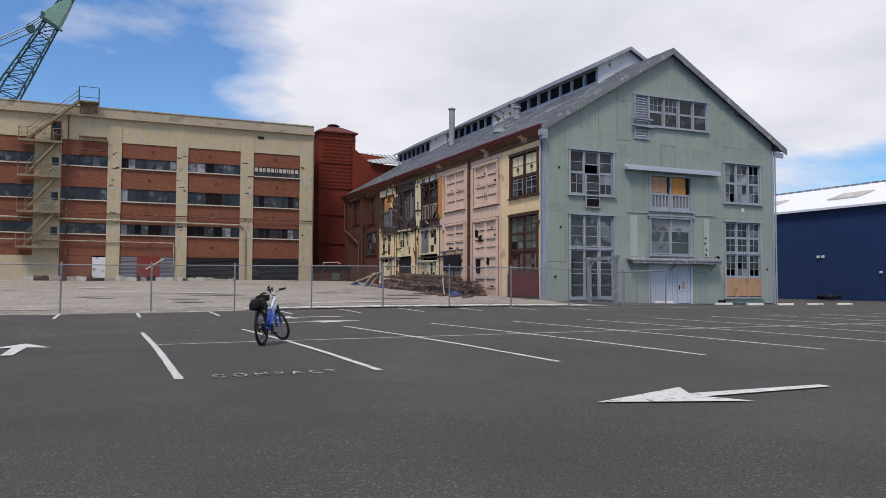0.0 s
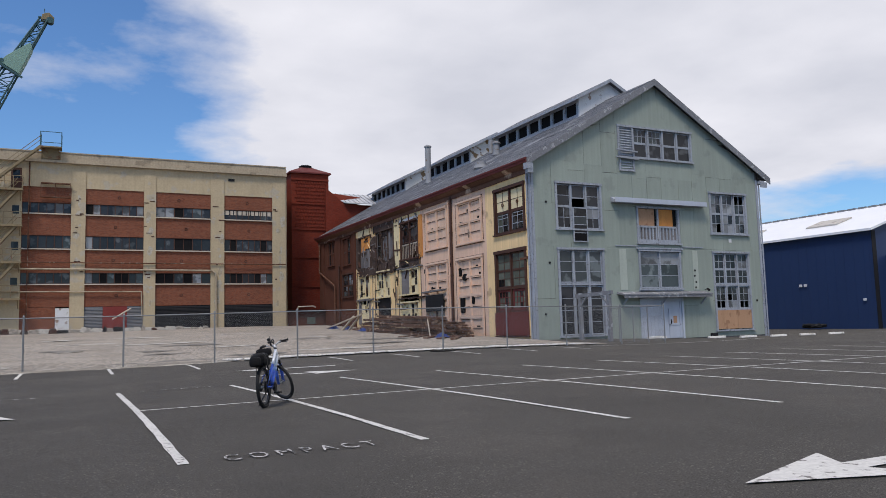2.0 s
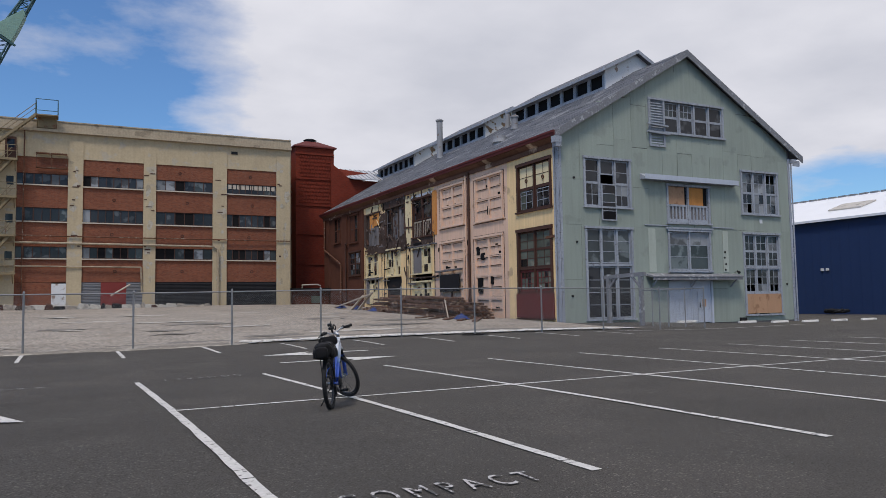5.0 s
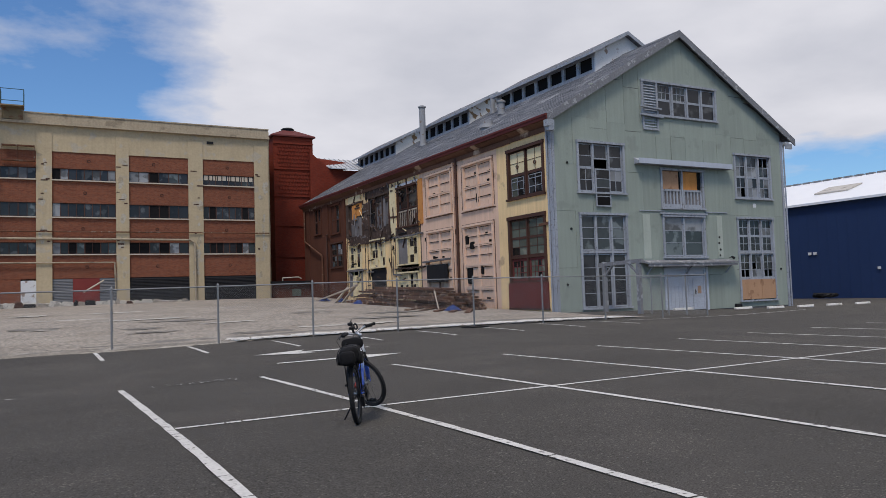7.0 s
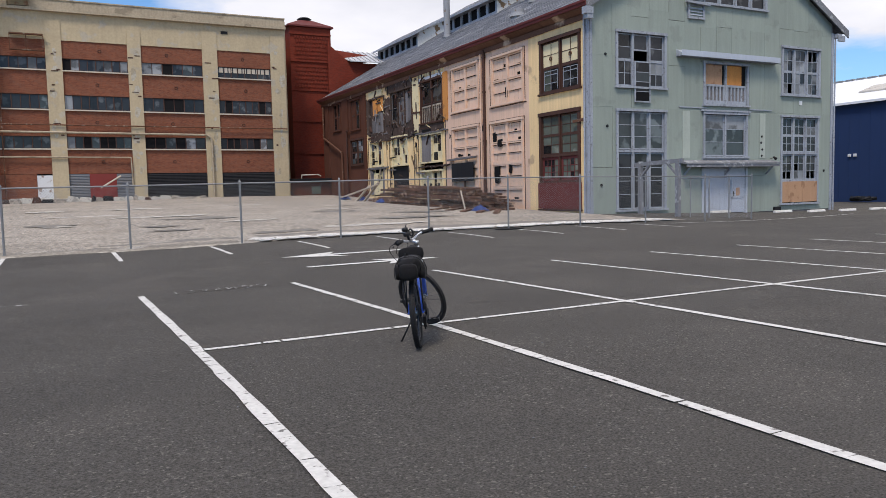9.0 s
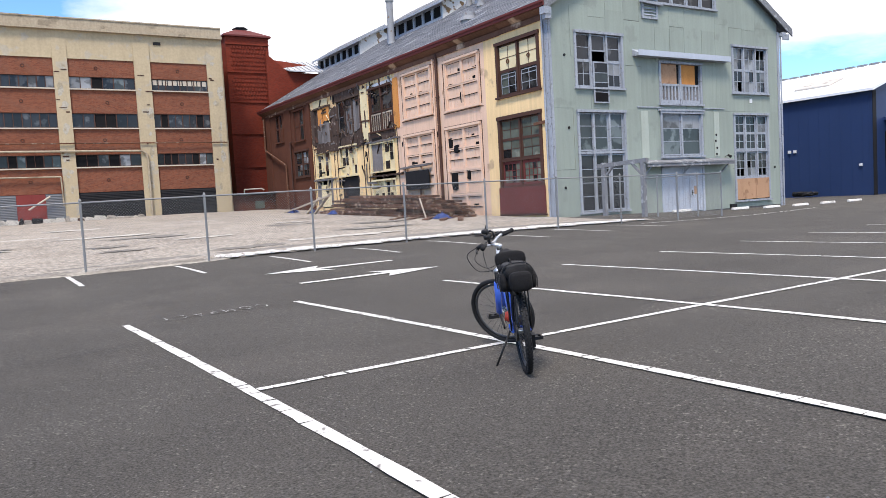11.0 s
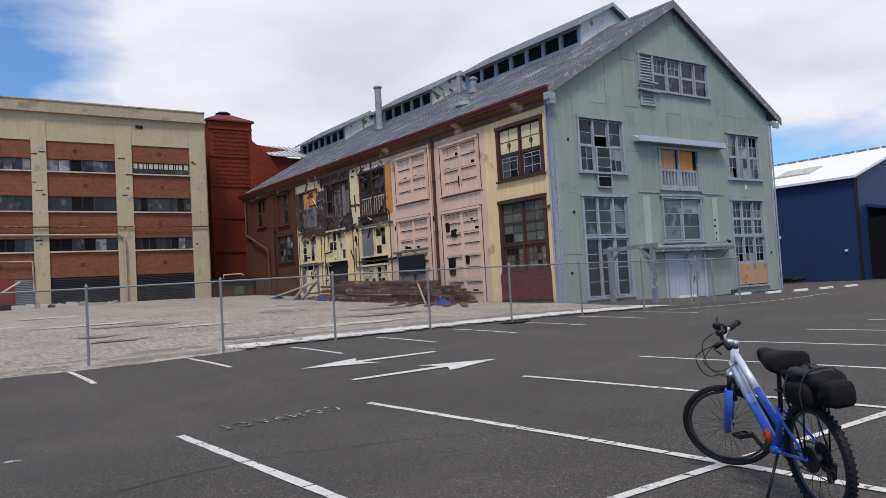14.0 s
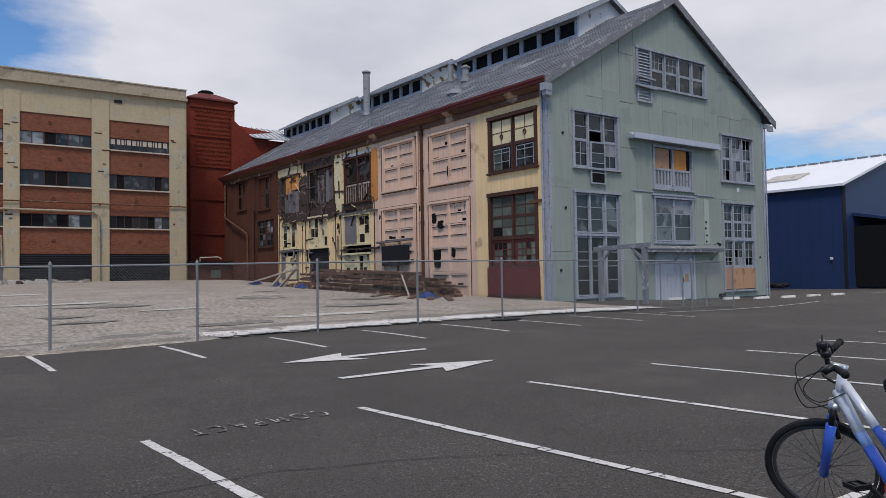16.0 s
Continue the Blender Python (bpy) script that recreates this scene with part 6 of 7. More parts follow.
# ---- stacked lumber ----
pile = thing("lumber_pile", 21.6, 51.0, ground_height(21.6, 51), "long stack of old brown timbers behind the fence", "lumber pile")
rnd = random.Random(11)
for layer in range(8):
    for row in range(5 if layer < 6 else 3):
        y = 43.0 + layer * 0.35 + rnd.uniform(0, 1.0)
        end = 60.5 - layer * 0.5 - rnd.uniform(0, 1.5)
        while y < end - 1.5:
            ln = min(rnd.uniform(3.0, 6.5), end - y)
            x = 20.55 + row * 0.5 + layer * 0.07 + rnd.uniform(-0.08, 0.08)
            sk = rnd.uniform(-0.08, 0.08)
            h = 0.05 + layer * 0.155
            s = Shape()
            s.beam((x, y, ground_height(x, y) + h + 0.06), (x + sk, y + ln, ground_height(x, y + ln) + h + 0.06 + rnd.uniform(-0.03, 0.05)), rnd.uniform(0.25, 0.42), 0.125)
            if row == 0 or layer > 4 or y < 46 or rnd.random() < 0.3:
                part("timber", s, TIMBER, pile)
            y += ln + rnd.uniform(0.02, 0.3)
for a, b in (((20.2, 66.5, 0.95), (20.3, 57.5, 2.05)), ((20.2, 60.2, 0.75), (20.6, 58.0, 2.2)), ((19.9, 61.0, 0.75), (20.5, 59.6, 2.0)), ((20.1, 44.3, 0.2), (20.7, 46.0, 1.5))):
    s = Shape().beam(a, b, 0.2 if a[1] > 50 else 0.07, 0.08)
    part("leaning_plank", s, TIMBER_PALE, pile, "pale leaning plank")
for i in range(5):
    y0 = 38.8 + i * 1.2
    s = Shape().beam((19.6 - 0.3 * i, y0 + 1.5, ground_height(19.5, y0) + 0.13), (21.6, y0 + 4.5, ground_height(21, y0 + 4) + 0.12), 0.3, 0.08)
    part("loose_plank", s, TIMBER, pile)
for x, y in ((20.6, 61.5), (20.4, 64.5), (20.35, 43.2), (20.3, 56.9)):
    s = Shape()
    n = 8
    for i in range(n + 1):
        for j in range(n + 1):
            s.v.append((x - 0.35 + 0.7 * i / n, y - 0.6 + 1.2 * j / n, ground_height(x, y) + 0.08 + 0.4 * math.sin(math.pi * i / n) * math.sin(math.pi * j / n) * (0.6 + 0.6 * abs(noise.noise((i * 0.7 + x, j * 0.6, y))))))
    s.f = [(i * (n + 1) + j, (i + 1) * (n + 1) + j, (i + 1) * (n + 1) + j + 1, i * (n + 1) + j + 1) for i in range(n) for j in range(n)]
    tagged(part("tarp", s, BLUETARP), "crumpled blue tarpaulin by the timber stack", "tarp", "blue tarps")

# ---- yard slabs ----
YARDPALE = material("pale_crushed_concrete", (0.4, 0.37, 0.325), 0.95, 0.1, big=0.15, fine=0.3, fine_scale=6, bump=0.8, bump_scale=10, stain=(0.33, 0.29, 0.25), stain_cut=0.55, stain_scale=1.2)
YARDDARK = material("old_patch_of_asphalt", (0.14, 0.12, 0.1), 0.95, 0.1, big=0.2, fine=0.3, fine_scale=6, bump=0.6, bump_scale=12)
YARDSTRIP = material("worn_grey_hardstanding", (0.2, 0.185, 0.165), 0.95, 0.1, big=0.2, fine=0.3, fine_scale=8, bump=0.7, bump_scale=14, stain=(0.36, 0.33, 0.29), stain_cut=0.57, stain_scale=0.8)
rnd = random.Random(5)
s = Shape()
n = 90
for i in range(n + 1):
    x = 1.0 + 21.3 * i / n
    lo = 32.5 + 0.02 * x + 0.25 * noise.noise((x * 0.9, 3.0, 0.0))
    hi = lo + 1.7 + 0.8 * noise.noise((x * 0.5, 7.0, 0.0)) + 0.3 * noise.noise((x * 2.1, 9.0, 0.0))
    hi = lo + (hi - lo) * min(1.0, i / 12, (n - i) / 9) + 0.05
    for k in range(4):
        y = lo + (hi - lo) * k / 3
        s.v.append((x, y, ground_height(x, y) + (0.07 if 0 < k < 3 else 0.03)))
s.f = [(i * 4 + k, i * 4 + 4 + k, i * 4 + 5 + k, i * 4 + 1 + k) for i in range(n) for k in range(3)]
tagged(part("pavement_strip", s, YARDSTRIP), "strip of worn grey hardstanding behind the yard's edge", "pavement", kind="structure")
for i in range(38):
    x0 = 5.7 + i * 0.46
    if rnd.random() < 0.16:
        continue
    s = Shape()
    ring = []
    for k in range(13):
        t = 2 * math.pi * k / 13
        x = x0 + 0.5 * math.cos(t) * rnd.uniform(0.6, 1.25)
        y = 31.72 + 0.02 * x0 + (0.72 + 0.008 * x0) * math.sin(t) * rnd.uniform(0.5, 1.3)
        ring.append((x, y, ground_height(x, y) + 0.045))
    s.prism(ring, (0, 0, 0.012 + 0.0016 * (i % 7)))
    tagged(part("slab_piece", s, WHITEBLOCK), "broken pale concrete slab at the yard's edge", "slab", "broken slabs", "structure")
for i in range(26):
    x, y = rnd.uniform(-9, 19), rnd.uniform(33.0, 62)
    s = Shape()
    rx, ry = rnd.uniform(0.5, 2.8), rnd.uniform(0.25, 1.0)
    n = 21
    ring = []
    for k in range(n):
        t = 2 * math.pi * k / n
        q = rnd.uniform(0.45, 1.25)
        px, py = x + rx * math.cos(t) * q, y + ry * math.sin(t) * q
        ring.append((px, py, ground_height(px, py) + 0.075))
    s.prism(ring, (0, 0, 0.007))
    tagged(part("slab_piece", s, rnd.choice((YARDSTRIP, YARDPALE, YARDPALE, YARDPALE, CONCRETE))), "flat broken concrete remnant in the yard", "slab", "broken slabs", "structure")
s = Shape()
for i in range(5200):
    x, y = rnd.uniform(-11, 22.5), 31.3 + 26 * rnd.random() ** 1.7
    r = rnd.uniform(0.01, 0.032) * (1.8 if rnd.random() < 0.06 else 1)
    z = ground_height(x, y) + 0.05
    k = len(s.v)
    s.v += [(x - r, y - r * 0.8, z), (x + r, y - r * 0.6, z), (x + r * 0.7, y + r, z), (x - r * 0.8, y + r * 0.7, z), (x + r * rnd.uniform(-0.4, 0.4), y, z + r * rnd.uniform(0.7, 1.3))]
    s.f += [(k, k + 1, k + 4), (k + 1, k + 2, k + 4), (k + 2, k + 3, k + 4), (k + 3, k, k + 4)]
tagged(part("rubble", s, YARD), "pale crushed rubble scattered over the yard", "rubble", kind="stuff")

# crushed gravel skirt that runs out onto the asphalt
SKIRT = material("grey_gravel_skirt", (0.26, 0.235, 0.2), 0.95, 0.1, big=0.25, fine=0.6, fine_scale=12, bump=0.9, bump_scale=20, stain=(0.4, 0.365, 0.315), stain_cut=0.53, stain_scale=0.9)
s = Shape()
n = 120
for i in range(n + 1):
    x = -22.0 + 29.5 * i / n
    far = 31.75
    near = 30.35 + 0.022 * (x + 2) + 0.22 * noise.noise((x * 0.8, 1.5, 0)) + 0.1 * noise.noise((x * 3.1, 2.5, 0))
    near += max(0.0, (x - 2.0) / 5.5) ** 2 * (far - near - 0.02)
    for k in range(4):
        y = near + (far - near) * k / 3
        s.v.append((x, y, ground_height(x, y) + (0.006, 0.03, 0.05, 0.06)[k]))
s.f = [(i * 4 + k, i * 4 + 4 + k, i * 4 + 5 + k, i * 4 + 1 + k) for i in range(n) for k in range(3)]
tagged(part("ground_skirt", s, SKIRT), "grey gravel skirt spilling under the fence onto asphalt", "ground", kind="structure")

# ---- wheel stops ----
for x0, y in ((31.2, 37.2), (35.9, 37.0), (38.1, 36.5), (40.6, 36.3), (43.1, 36.1), (45.7, 35.9)):
    s = Shape()
    g = ground_height(x0, y)
    s.prism([(x0, y - 0.1, g), (x0, y + 0.1, g), (x0, y + 0.07, g + 0.13), (x0, y - 0.07, g + 0.13)], (1.4, 0, 0))
    tagged(part("wheel_stop", s, WHITEBLOCK, bevel=0.015), "whitewashed concrete wheel stop on asphalt", "wheel stop", "wheel stops by the gable")
s = Shape()
ring = [(14.05 + 0.55 * math.cos(t) * (1 + 0.2 * math.sin(3 * t)), 30.2 + 0.22 * math.sin(t), ground_height(14, 30.2) + 0.01) for t in np.linspace(0, 2 * math.pi, 14)[:-1]]
s.prism(ring, (0, 0, 0.035))
tagged(part("rubber_mat", s, RUBBER), "flat black scrap of rubber on the asphalt", "mat")


# ---- arrows, words and cracks ----
def arrow(x, y, turn, label):
    pts = [(0, 0), (1.52, 0.54), (1.28, 0.12), (3.2, 0.085), (3.2, -0.085), (1.28, -0.12), (1.52, -0.54)]
    s = Shape()
    c, sn = math.cos(turn), math.sin(turn)
    tri = [(0, 2, 1), (0, 5, 2), (0, 6, 5), (2, 5, 4), (2, 4, 3)]
    P = []
    for a, b in pts:
        X, Y = x + a * c - b * sn, y + a * sn + b * c
        P.append((X, Y, ground_height(X, Y) + 0.016))
    s.v = P
    s.f = tri
    return tagged(part("road_arrow", s, LINE), label, "road marking", "painted arrows", "structure")


arrow(4.76, 6.14, 0.0, "white arrow painted on asphalt, slightly worn")
arrow(4.68, 25.75, 0.0, "white arrow painted on asphalt, slightly worn")
arrow(7.86, 23.55, math.pi + 0.0, "white arrow painted on asphalt, slightly worn")
arrow(-1.2, 17.0, -math.pi / 2, "white arrow painted on asphalt, slightly worn")


def words(text, x, y, turn, width, height, paint):
    cu = bpy.data.curves.new("lettering", "FONT")
    cu.body, cu.size, cu.space_character = text, 0.5, 1.55
    tmp = new("lettering_source", cu)
    dg = bpy.context.evaluated_depsgraph_get()
    me = bpy.data.meshes.new_from_object(tmp.evaluated_get(dg))
    bpy.data.objects.remove(tmp)
    xs, ys = [v.co.x for v in me.vertices], [v.co.y for v in me.vertices]
    fx, fy = width / (max(xs) - min(xs)), height / (max(ys) - min(ys))
    for v in me.vertices:
        a, b = (v.co.x - min(xs)) * fx, (v.co.y - min(ys)) * fy
        X, Y = x + a * math.cos(turn) - b * math.sin(turn), y + a * math.sin(turn) + b * math.cos(turn)
        v.co = (X, Y, ground_height(X, Y) + 0.016)
    me.materials.clear()
    me.materials.append(paint)
    return tagged(new("lettering", me), "worn white word COMPACT painted on asphalt", "road marking", "painted words", "structure")


words("COMPACT", 1.5, 9.56, 0.0, 1.62, 0.33, LINE_WORN)
words("COMPACT", 3.2, 21.45, math.pi, 1.62, 0.38, LINE_FAINT)


def crack(pts, w):
    s = Shape()
    P = []
    for (ax, ay), (bx, by) in zip(pts, pts[1:]):
        n = max(2, int(math.hypot(bx - ax, by - ay) / 0.12))
        P += [(ax + (bx - ax) * i / n, ay + (by - ay) * i / n) for i in range(n)]
    prev = None
    for i, (x, y) in enumerate(P):
        o = 0.05 * noise.noise((x * 2.2, y * 2.2, 1.0)) + 0.02 * noise.noise((x * 9, y * 9, 2.0))
        ww = w * (0.5 + 0.9 * abs(noise.noise((x * 5, y * 5, 4.0))))
        cur = [(x, y + o - ww, ground_height(x, y) + 0.011), (x, y + o + ww, ground_height(x, y) + 0.011)]
        if prev:
            s.poly([prev[0], cur[0], cur[1], prev[1]])
        prev = cur
    tagged(part("crack", s, CRACK), "thin dark crack across the asphalt", "crack", "asphalt cracks", "structure")


crack([(-6, 18.2), (-0.6, 18.7), (0.4, 18.95), (1.4, 19.05), (2.5, 18.6), (3.6, 17.9), (5.0, 16.7), (7.0, 15.9), (9.3, 15.1)], 0.009)
crack([(8.2, 14.6), (9.7, 14.1), (11.3, 13.6), (14, 13.4), (18, 13.9)], 0.009)
crack([(-0.5, 22.6), (2.0, 22.2), (4.5, 22.5)], 0.006)
s = Shape()
for (ax, ay), (bx, by) in zip([(20.5, 29.5), (24.0, 29.2), (27.2, 29.2), (30, 29.6)], [(24.0, 29.2), (27.2, 29.2), (30, 29.6), (33, 30.3)]):
    n = 8
    for i in range(n):
        t, u = i / n, (i + 1) / n
        q = [(ax + (bx - ax) * t, ay + (by - ay) * t), (ax + (bx - ax) * u, ay + (by - ay) * u)]
        s.poly([(q[0][0], q[0][1] - 0.05, ground_height(*q[0]) + 0.014), (q[1][0], q[1][1] - 0.05, ground_height(*q[1]) + 0.014), (q[1][0], q[1][1] + 0.05, ground_height(*q[1]) + 0.014), (q[0][0], q[0][1] + 0.05, ground_height(*q[0]) + 0.014)])
tagged(part("edge_line", s, LINE), "white line painted round the fence corner", "road marking", "painted parking lines", "structure")
for i in range(5):
    x0, y0 = 49.0 + 2.3 * i, 33.5 + 0.2 * i
    s = Shape()
    q = [(x0, y0), (x0 + 0.14, y0), (x0 + 3.3, y0 + 3.4), (x0 + 3.16, y0 + 3.4)]
    s.poly([(x, y, ground_height(x, y) + 0.02) for x, y in q])
    tagged(part("hatch_line", s, LINE), "white hatch line painted before the blue shed", "road marking", "painted parking lines", "structure")
# small stones scattered on the asphalt
s = Shape()
rnd = random.Random(21)
for i in range(450):
    x, y, r = rnd.uniform(-4, 14), rnd.uniform(3, 30), rnd.uniform(0.003, 0.008)
    z = ground_height(x, y) + 0.004
    k = len(s.v)
    s.v += [(x - r, y - r * 0.8, z), (x + r, y - r * 0.6, z), (x + r * 0.7, y + r, z), (x - r * 0.8, y + r * 0.7, z), (x, y, z + r * 1.1)]
    s.f += [(k, k + 1, k + 4), (k + 1, k + 2, k + 4), (k + 2, k + 3, k + 4), (k + 3, k, k + 4)]
tagged(part("grit", s, GREYSHUT), "pale grit scattered over the asphalt", "grit", kind="stuff")
gable_sheets()


# ---- bicycle ----
BIKE_BLUE = material("metallic_blue_frame_paint", (0.055, 0.14, 0.6), 0.3, 0.5, 0.2, big=0.06, fine=0.03)
BIKE_SILVER = material("silver_white_frame_paint", (0.62, 0.65, 0.7), 0.3, 0.5, 0.2, big=0.05, fine=0.03)
BIKE_BLACK = material("satin_black_metal", (0.012, 0.012, 0.013), 0.45, 0.4, 0.2)
BIKE_CHROME = material("brushed_alloy", (0.5, 0.51, 0.53), 0.35, 0.5, 0.8)
FABRIC = material("black_nylon", (0.007, 0.0068, 0.0075), 0.85, 0.25, big=0.25, fine=0.2, fine_scale=60, bump=0.4, bump_scale=25)
FABRIC_GREY = material("grey_reflective_nylon", (0.03, 0.029, 0.031), 0.7, 0.3, big=0.2)
RED_PLASTIC = material("red_orange_plastic", (0.5, 0.06, 0.03), 0.4, 0.4)
BIKE_RIM = material("dark_alloy", (0.07, 0.07, 0.075), 0.4, 0.5, 0.5)
BIKE_MID = material("pale_blue_frame_paint", (0.22, 0.33, 0.6), 0.3, 0.5, 0.2, big=0.06, fine=0.03)
GRIP = material("black_grip_rubber", (0.016, 0.016, 0.017), 0.8, 0.2)


def lpart(name, shape, mat, parent, label="", smooth=True, m=None, bevel=0.0):
    """A part in its thing's own axes."""
    if m is not None:
        shape.v = [tuple(m @ Vector(v)) for v in shape.v]
    ob = part(name, shape, mat, None, label, smooth, bevel)
    ob.parent = parent
    return ob


def blob(s, c, r, flat=(1, 1, 1), n=10, k=7, power=1.0):
    """A rounded lump; power under 1 makes it boxier."""
    b = len(s.v)
    sg = lambda v: math.copysign(abs(v) ** power, v)
    for j in range(k + 1):
        p = math.pi * j / k - math.pi / 2
        for i in range(n):
            t = 2 * math.pi * i / n
            s.v.append((c[0] + r * flat[0] * sg(math.cos(t)) * sg(math.cos(p)), c[1] + r * flat[1] * sg(math.sin(t)) * sg(math.cos(p)), c[2] + r * flat[2] * sg(math.sin(p))))
    s.f += [(b + j * n + i, b + j * n + (i + 1) % n, b + (j + 1) * n + (i + 1) % n, b + (j + 1) * n + i) for j in range(k) for i in range(n)]
    return s


def arc(pts, n=6):
    """Smooth points through a few given ones."""
    P = [Vector(p) for p in pts]
    P = [P[0]] + P + [P[-1]]
    out = []
    for a, b, c, d in zip(P, P[1:], P[2:], P[3:]):
        for i in range(n):
            t = i / n
            out.append(0.5 * ((2 * b) + (c - a) * t + (2 * a - 5 * b + 4 * c - d) * t * t + (3 * b - a - 3 * c + d) * t ** 3))
    return out + [P[-1]]


def wheel(bike, name, x, m, knobs):
    R = 0.32
    s = Shape().tube((x, -0.045, R), (x, 0.045, R), 0.02, 12)
    for y in (-0.035, 0.035):
        s.tube((x, y - 0.004, R), (x, y + 0.004, R), 0.034, 14)
    wh = lpart(name, s, BIKE_CHROME, bike, m=m)
    s = Shape().torus((x, 0, R), (0, 1, 0), 0.296, 0.026 if knobs else 0.021, 44, 8)
    n = 58 if knobs else 0
    for i in range(n):
        t = 2 * math.pi * i / n
        for y in (-0.016, 0.0, 0.016):
            c = Vector((x + 0.318 * math.cos(t + (0.05 if y == 0 else 0)), y, R + 0.318 * math.sin(t + (0.05 if y == 0 else 0))))
            d = Vector((math.cos(t), 0, math.sin(t)))
            s.beam(c - d * 0.006, c + d * (0.005 if knobs else 0.002), 0.011, 0.012, (0, 1, 0))
    lpart("tyre", s, RUBBER, wh, "black knobbly tyre" if knobs else "", m=m, smooth=False)
    s = Shape().torus((x, 0, R), (0, 1, 0), 0.262, 0.011, 44, 6)
    lpart("rim", s, BIKE_RIM, wh, "dark alloy rim", m=m)
    s = Shape()
    for i in range(28):
        t = 2 * math.pi * i / 28
        y = 0.03 if i % 2 else -0.03
        o = t + (0.25 if (i // 2) % 2 else -0.25)
        s.tube((x + 0.03 * math.cos(o), y, R + 0.03 * math.sin(o)), (x + 0.258 * math.cos(t), 0, R + 0.258 * math.sin(t)), 0.0016, 4, caps=False)
    lpart("spokes", s, BIKE_RIM, wh, m=m)
    return wh


def bicycle(x, y, heading, lean, steer):
    bike = thing("bicycle", x, y, 0.0, "blue and silver mountain bicycle on its kickstand", "bicycle")
    bike.matrix_basis = pose(x, y, ground_height(x, y)) @ pose(0, 0, 0, 0, 0, heading) @ pose(0, 0, 0, lean, 0, 0) @ Matrix.Scale(1.06, 4)
    hb, ht = Vector((0.868, 0, 0.735)), Vector((0.818, 0, 0.865))
    axis = (ht - hb).normalized()
    m = Matrix.Translation(hb) @ Matrix.Rotation(radians(steer), 4, axis) @ Matrix.Translation(-hb)
    bb, st, ra = Vector((0.43, 0, 0.28)), Vector((0.33, 0, 0.56)), Vector((0, 0, 0.32))
    wheel(bike, "rear_wheel", 0.0, None, True)
    wheel(bike, "front_wheel", 1.05, m, False)
    # frame
    mid = hb.lerp(bb, 0.34)
    s = Shape().tube(hb + Vector((0, 0, 0.05)), mid, 0.032, 12, 0.031)
    s.tube(hb - axis * 0.02, ht + axis * 0.02, 0.026, 12)
    lpart("head_section", s, BIKE_SILVER, bike, "silver-white painted head section")
    tt = ht - axis * 0.03 + Vector((-0.03, 0, -0.01))
    te = Vector((0.37, 0, 0.44))
    lpart("top_tube", Shape().tube(tt, tt.lerp(te, 0.5), 0.024, 10), BIKE_SILVER, bike)
    low = hb.lerp(bb, 0.48)
    lpart("middle_tube", Shape().tube(mid, low, 0.031, 12, 0.03), BIKE_MID, bike, "pale blue fade of the main tube")
    s = Shape().tube(low, bb, 0.03, 12, 0.029)
    s.tube(tt.lerp(te, 0.5), te, 0.024, 10)
    s.tube(bb, st, 0.02, 10)
    s.tube(bb + Vector((0, -0.045, 0)), bb + Vector((0, 0.045, 0)), 0.026, 12)
    for q in (-1, 1):
        s.path([bb + Vector((-0.02, q * 0.03, 0)), Vector((0.3, q * 0.05, 0.29)), ra + Vector((0, q * 0.065, 0))], 0.011, 8)
        s.path([st + Vector((0, q * 0.02, -0.03)), Vector((0.22, q * 0.05, 0.48)), ra + Vector((0, q * 0.065, 0))], 0.009, 8)
    lpart("frame", s, BIKE_BLUE, bike, "metallic blue lower frame tubes")
    # fork
    s = Shape()
    fa = Vector((1.05, 0, 0.32))
    cr = hb - axis * 0.03
    top = [cr + Vector((0.02, q * 0.05, 0)) for q in (-1, 1)]
    s.beam(top[0], top[1], 0.05, 0.04)
    s.tube(cr, hb, 0.02, 10)
    fork = lpart("fork", s, BIKE_CHROME, bike, "silver fork crown with blue legs", m=m)
    for t_, q in zip(top, (-1, 1)):
        e = fa + Vector((0, q * 0.055, 0))
        k = t_.lerp(e, 0.24)
        lpart("stanchion", Shape().tube(t_, k, 0.017, 10), BIKE_BLACK, fork, m=m)
        s = Shape().tube(k, e, 0.029, 10, 0.025)
        s.tube(e + Vector((0, -q * 0.025, 0)), e + Vector((0, q * 0.015, 0)), 0.02, 10)
        lpart("fork_leg", s, BIKE_BLUE, fork, "metallic blue fork leg", m=m)
    s = Shape().path(arc([top[0] + Vector((0.02, 0, -0.13)), cr + Vector((0.05, 0, -0.03)), top[1] + Vector((0.02, 0, -0.13))], 5), 0.009, 6)
    s.beam(top[0] + Vector((0.02, 0.0, -0.18)), top[0] + Vector((0.02, 0, -0.06)), 0.02, 0.025)
    s.beam(top[1] + Vector((0.02, 0.0, -0.18)), top[1] + Vector((0.02, 0, -0.06)), 0.02, 0.025)
    lpart("brake", s, BIKE_BLACK, fork, m=m)
    # stem and handlebar
    m = Matrix.Translation(ht) @ Matrix.Rotation(radians(steer + 4), 4, axis.lerp(Vector((0, 0, 1)), 0.5).normalized()) @ Matrix.Translation(-ht)
    sp = ht + axis * 0.055
    ce = sp + Vector((0.075, 0, 0.028))
    s = Shape().tube(sp - axis * 0.025, sp + axis * 0.012, 0.02, 10)
    s.tube(sp - Vector((0.005, 0, 0.005)), ce, 0.019, 10)
    stem = lpart("stem", s, BIKE_CHROME, bike, "silver stem", m=m)
    lpart("spacer", Shape().tube(ht, sp - axis * 0.026, 0.024, 10), BIKE_BLACK, stem, "black spacer", m=m)
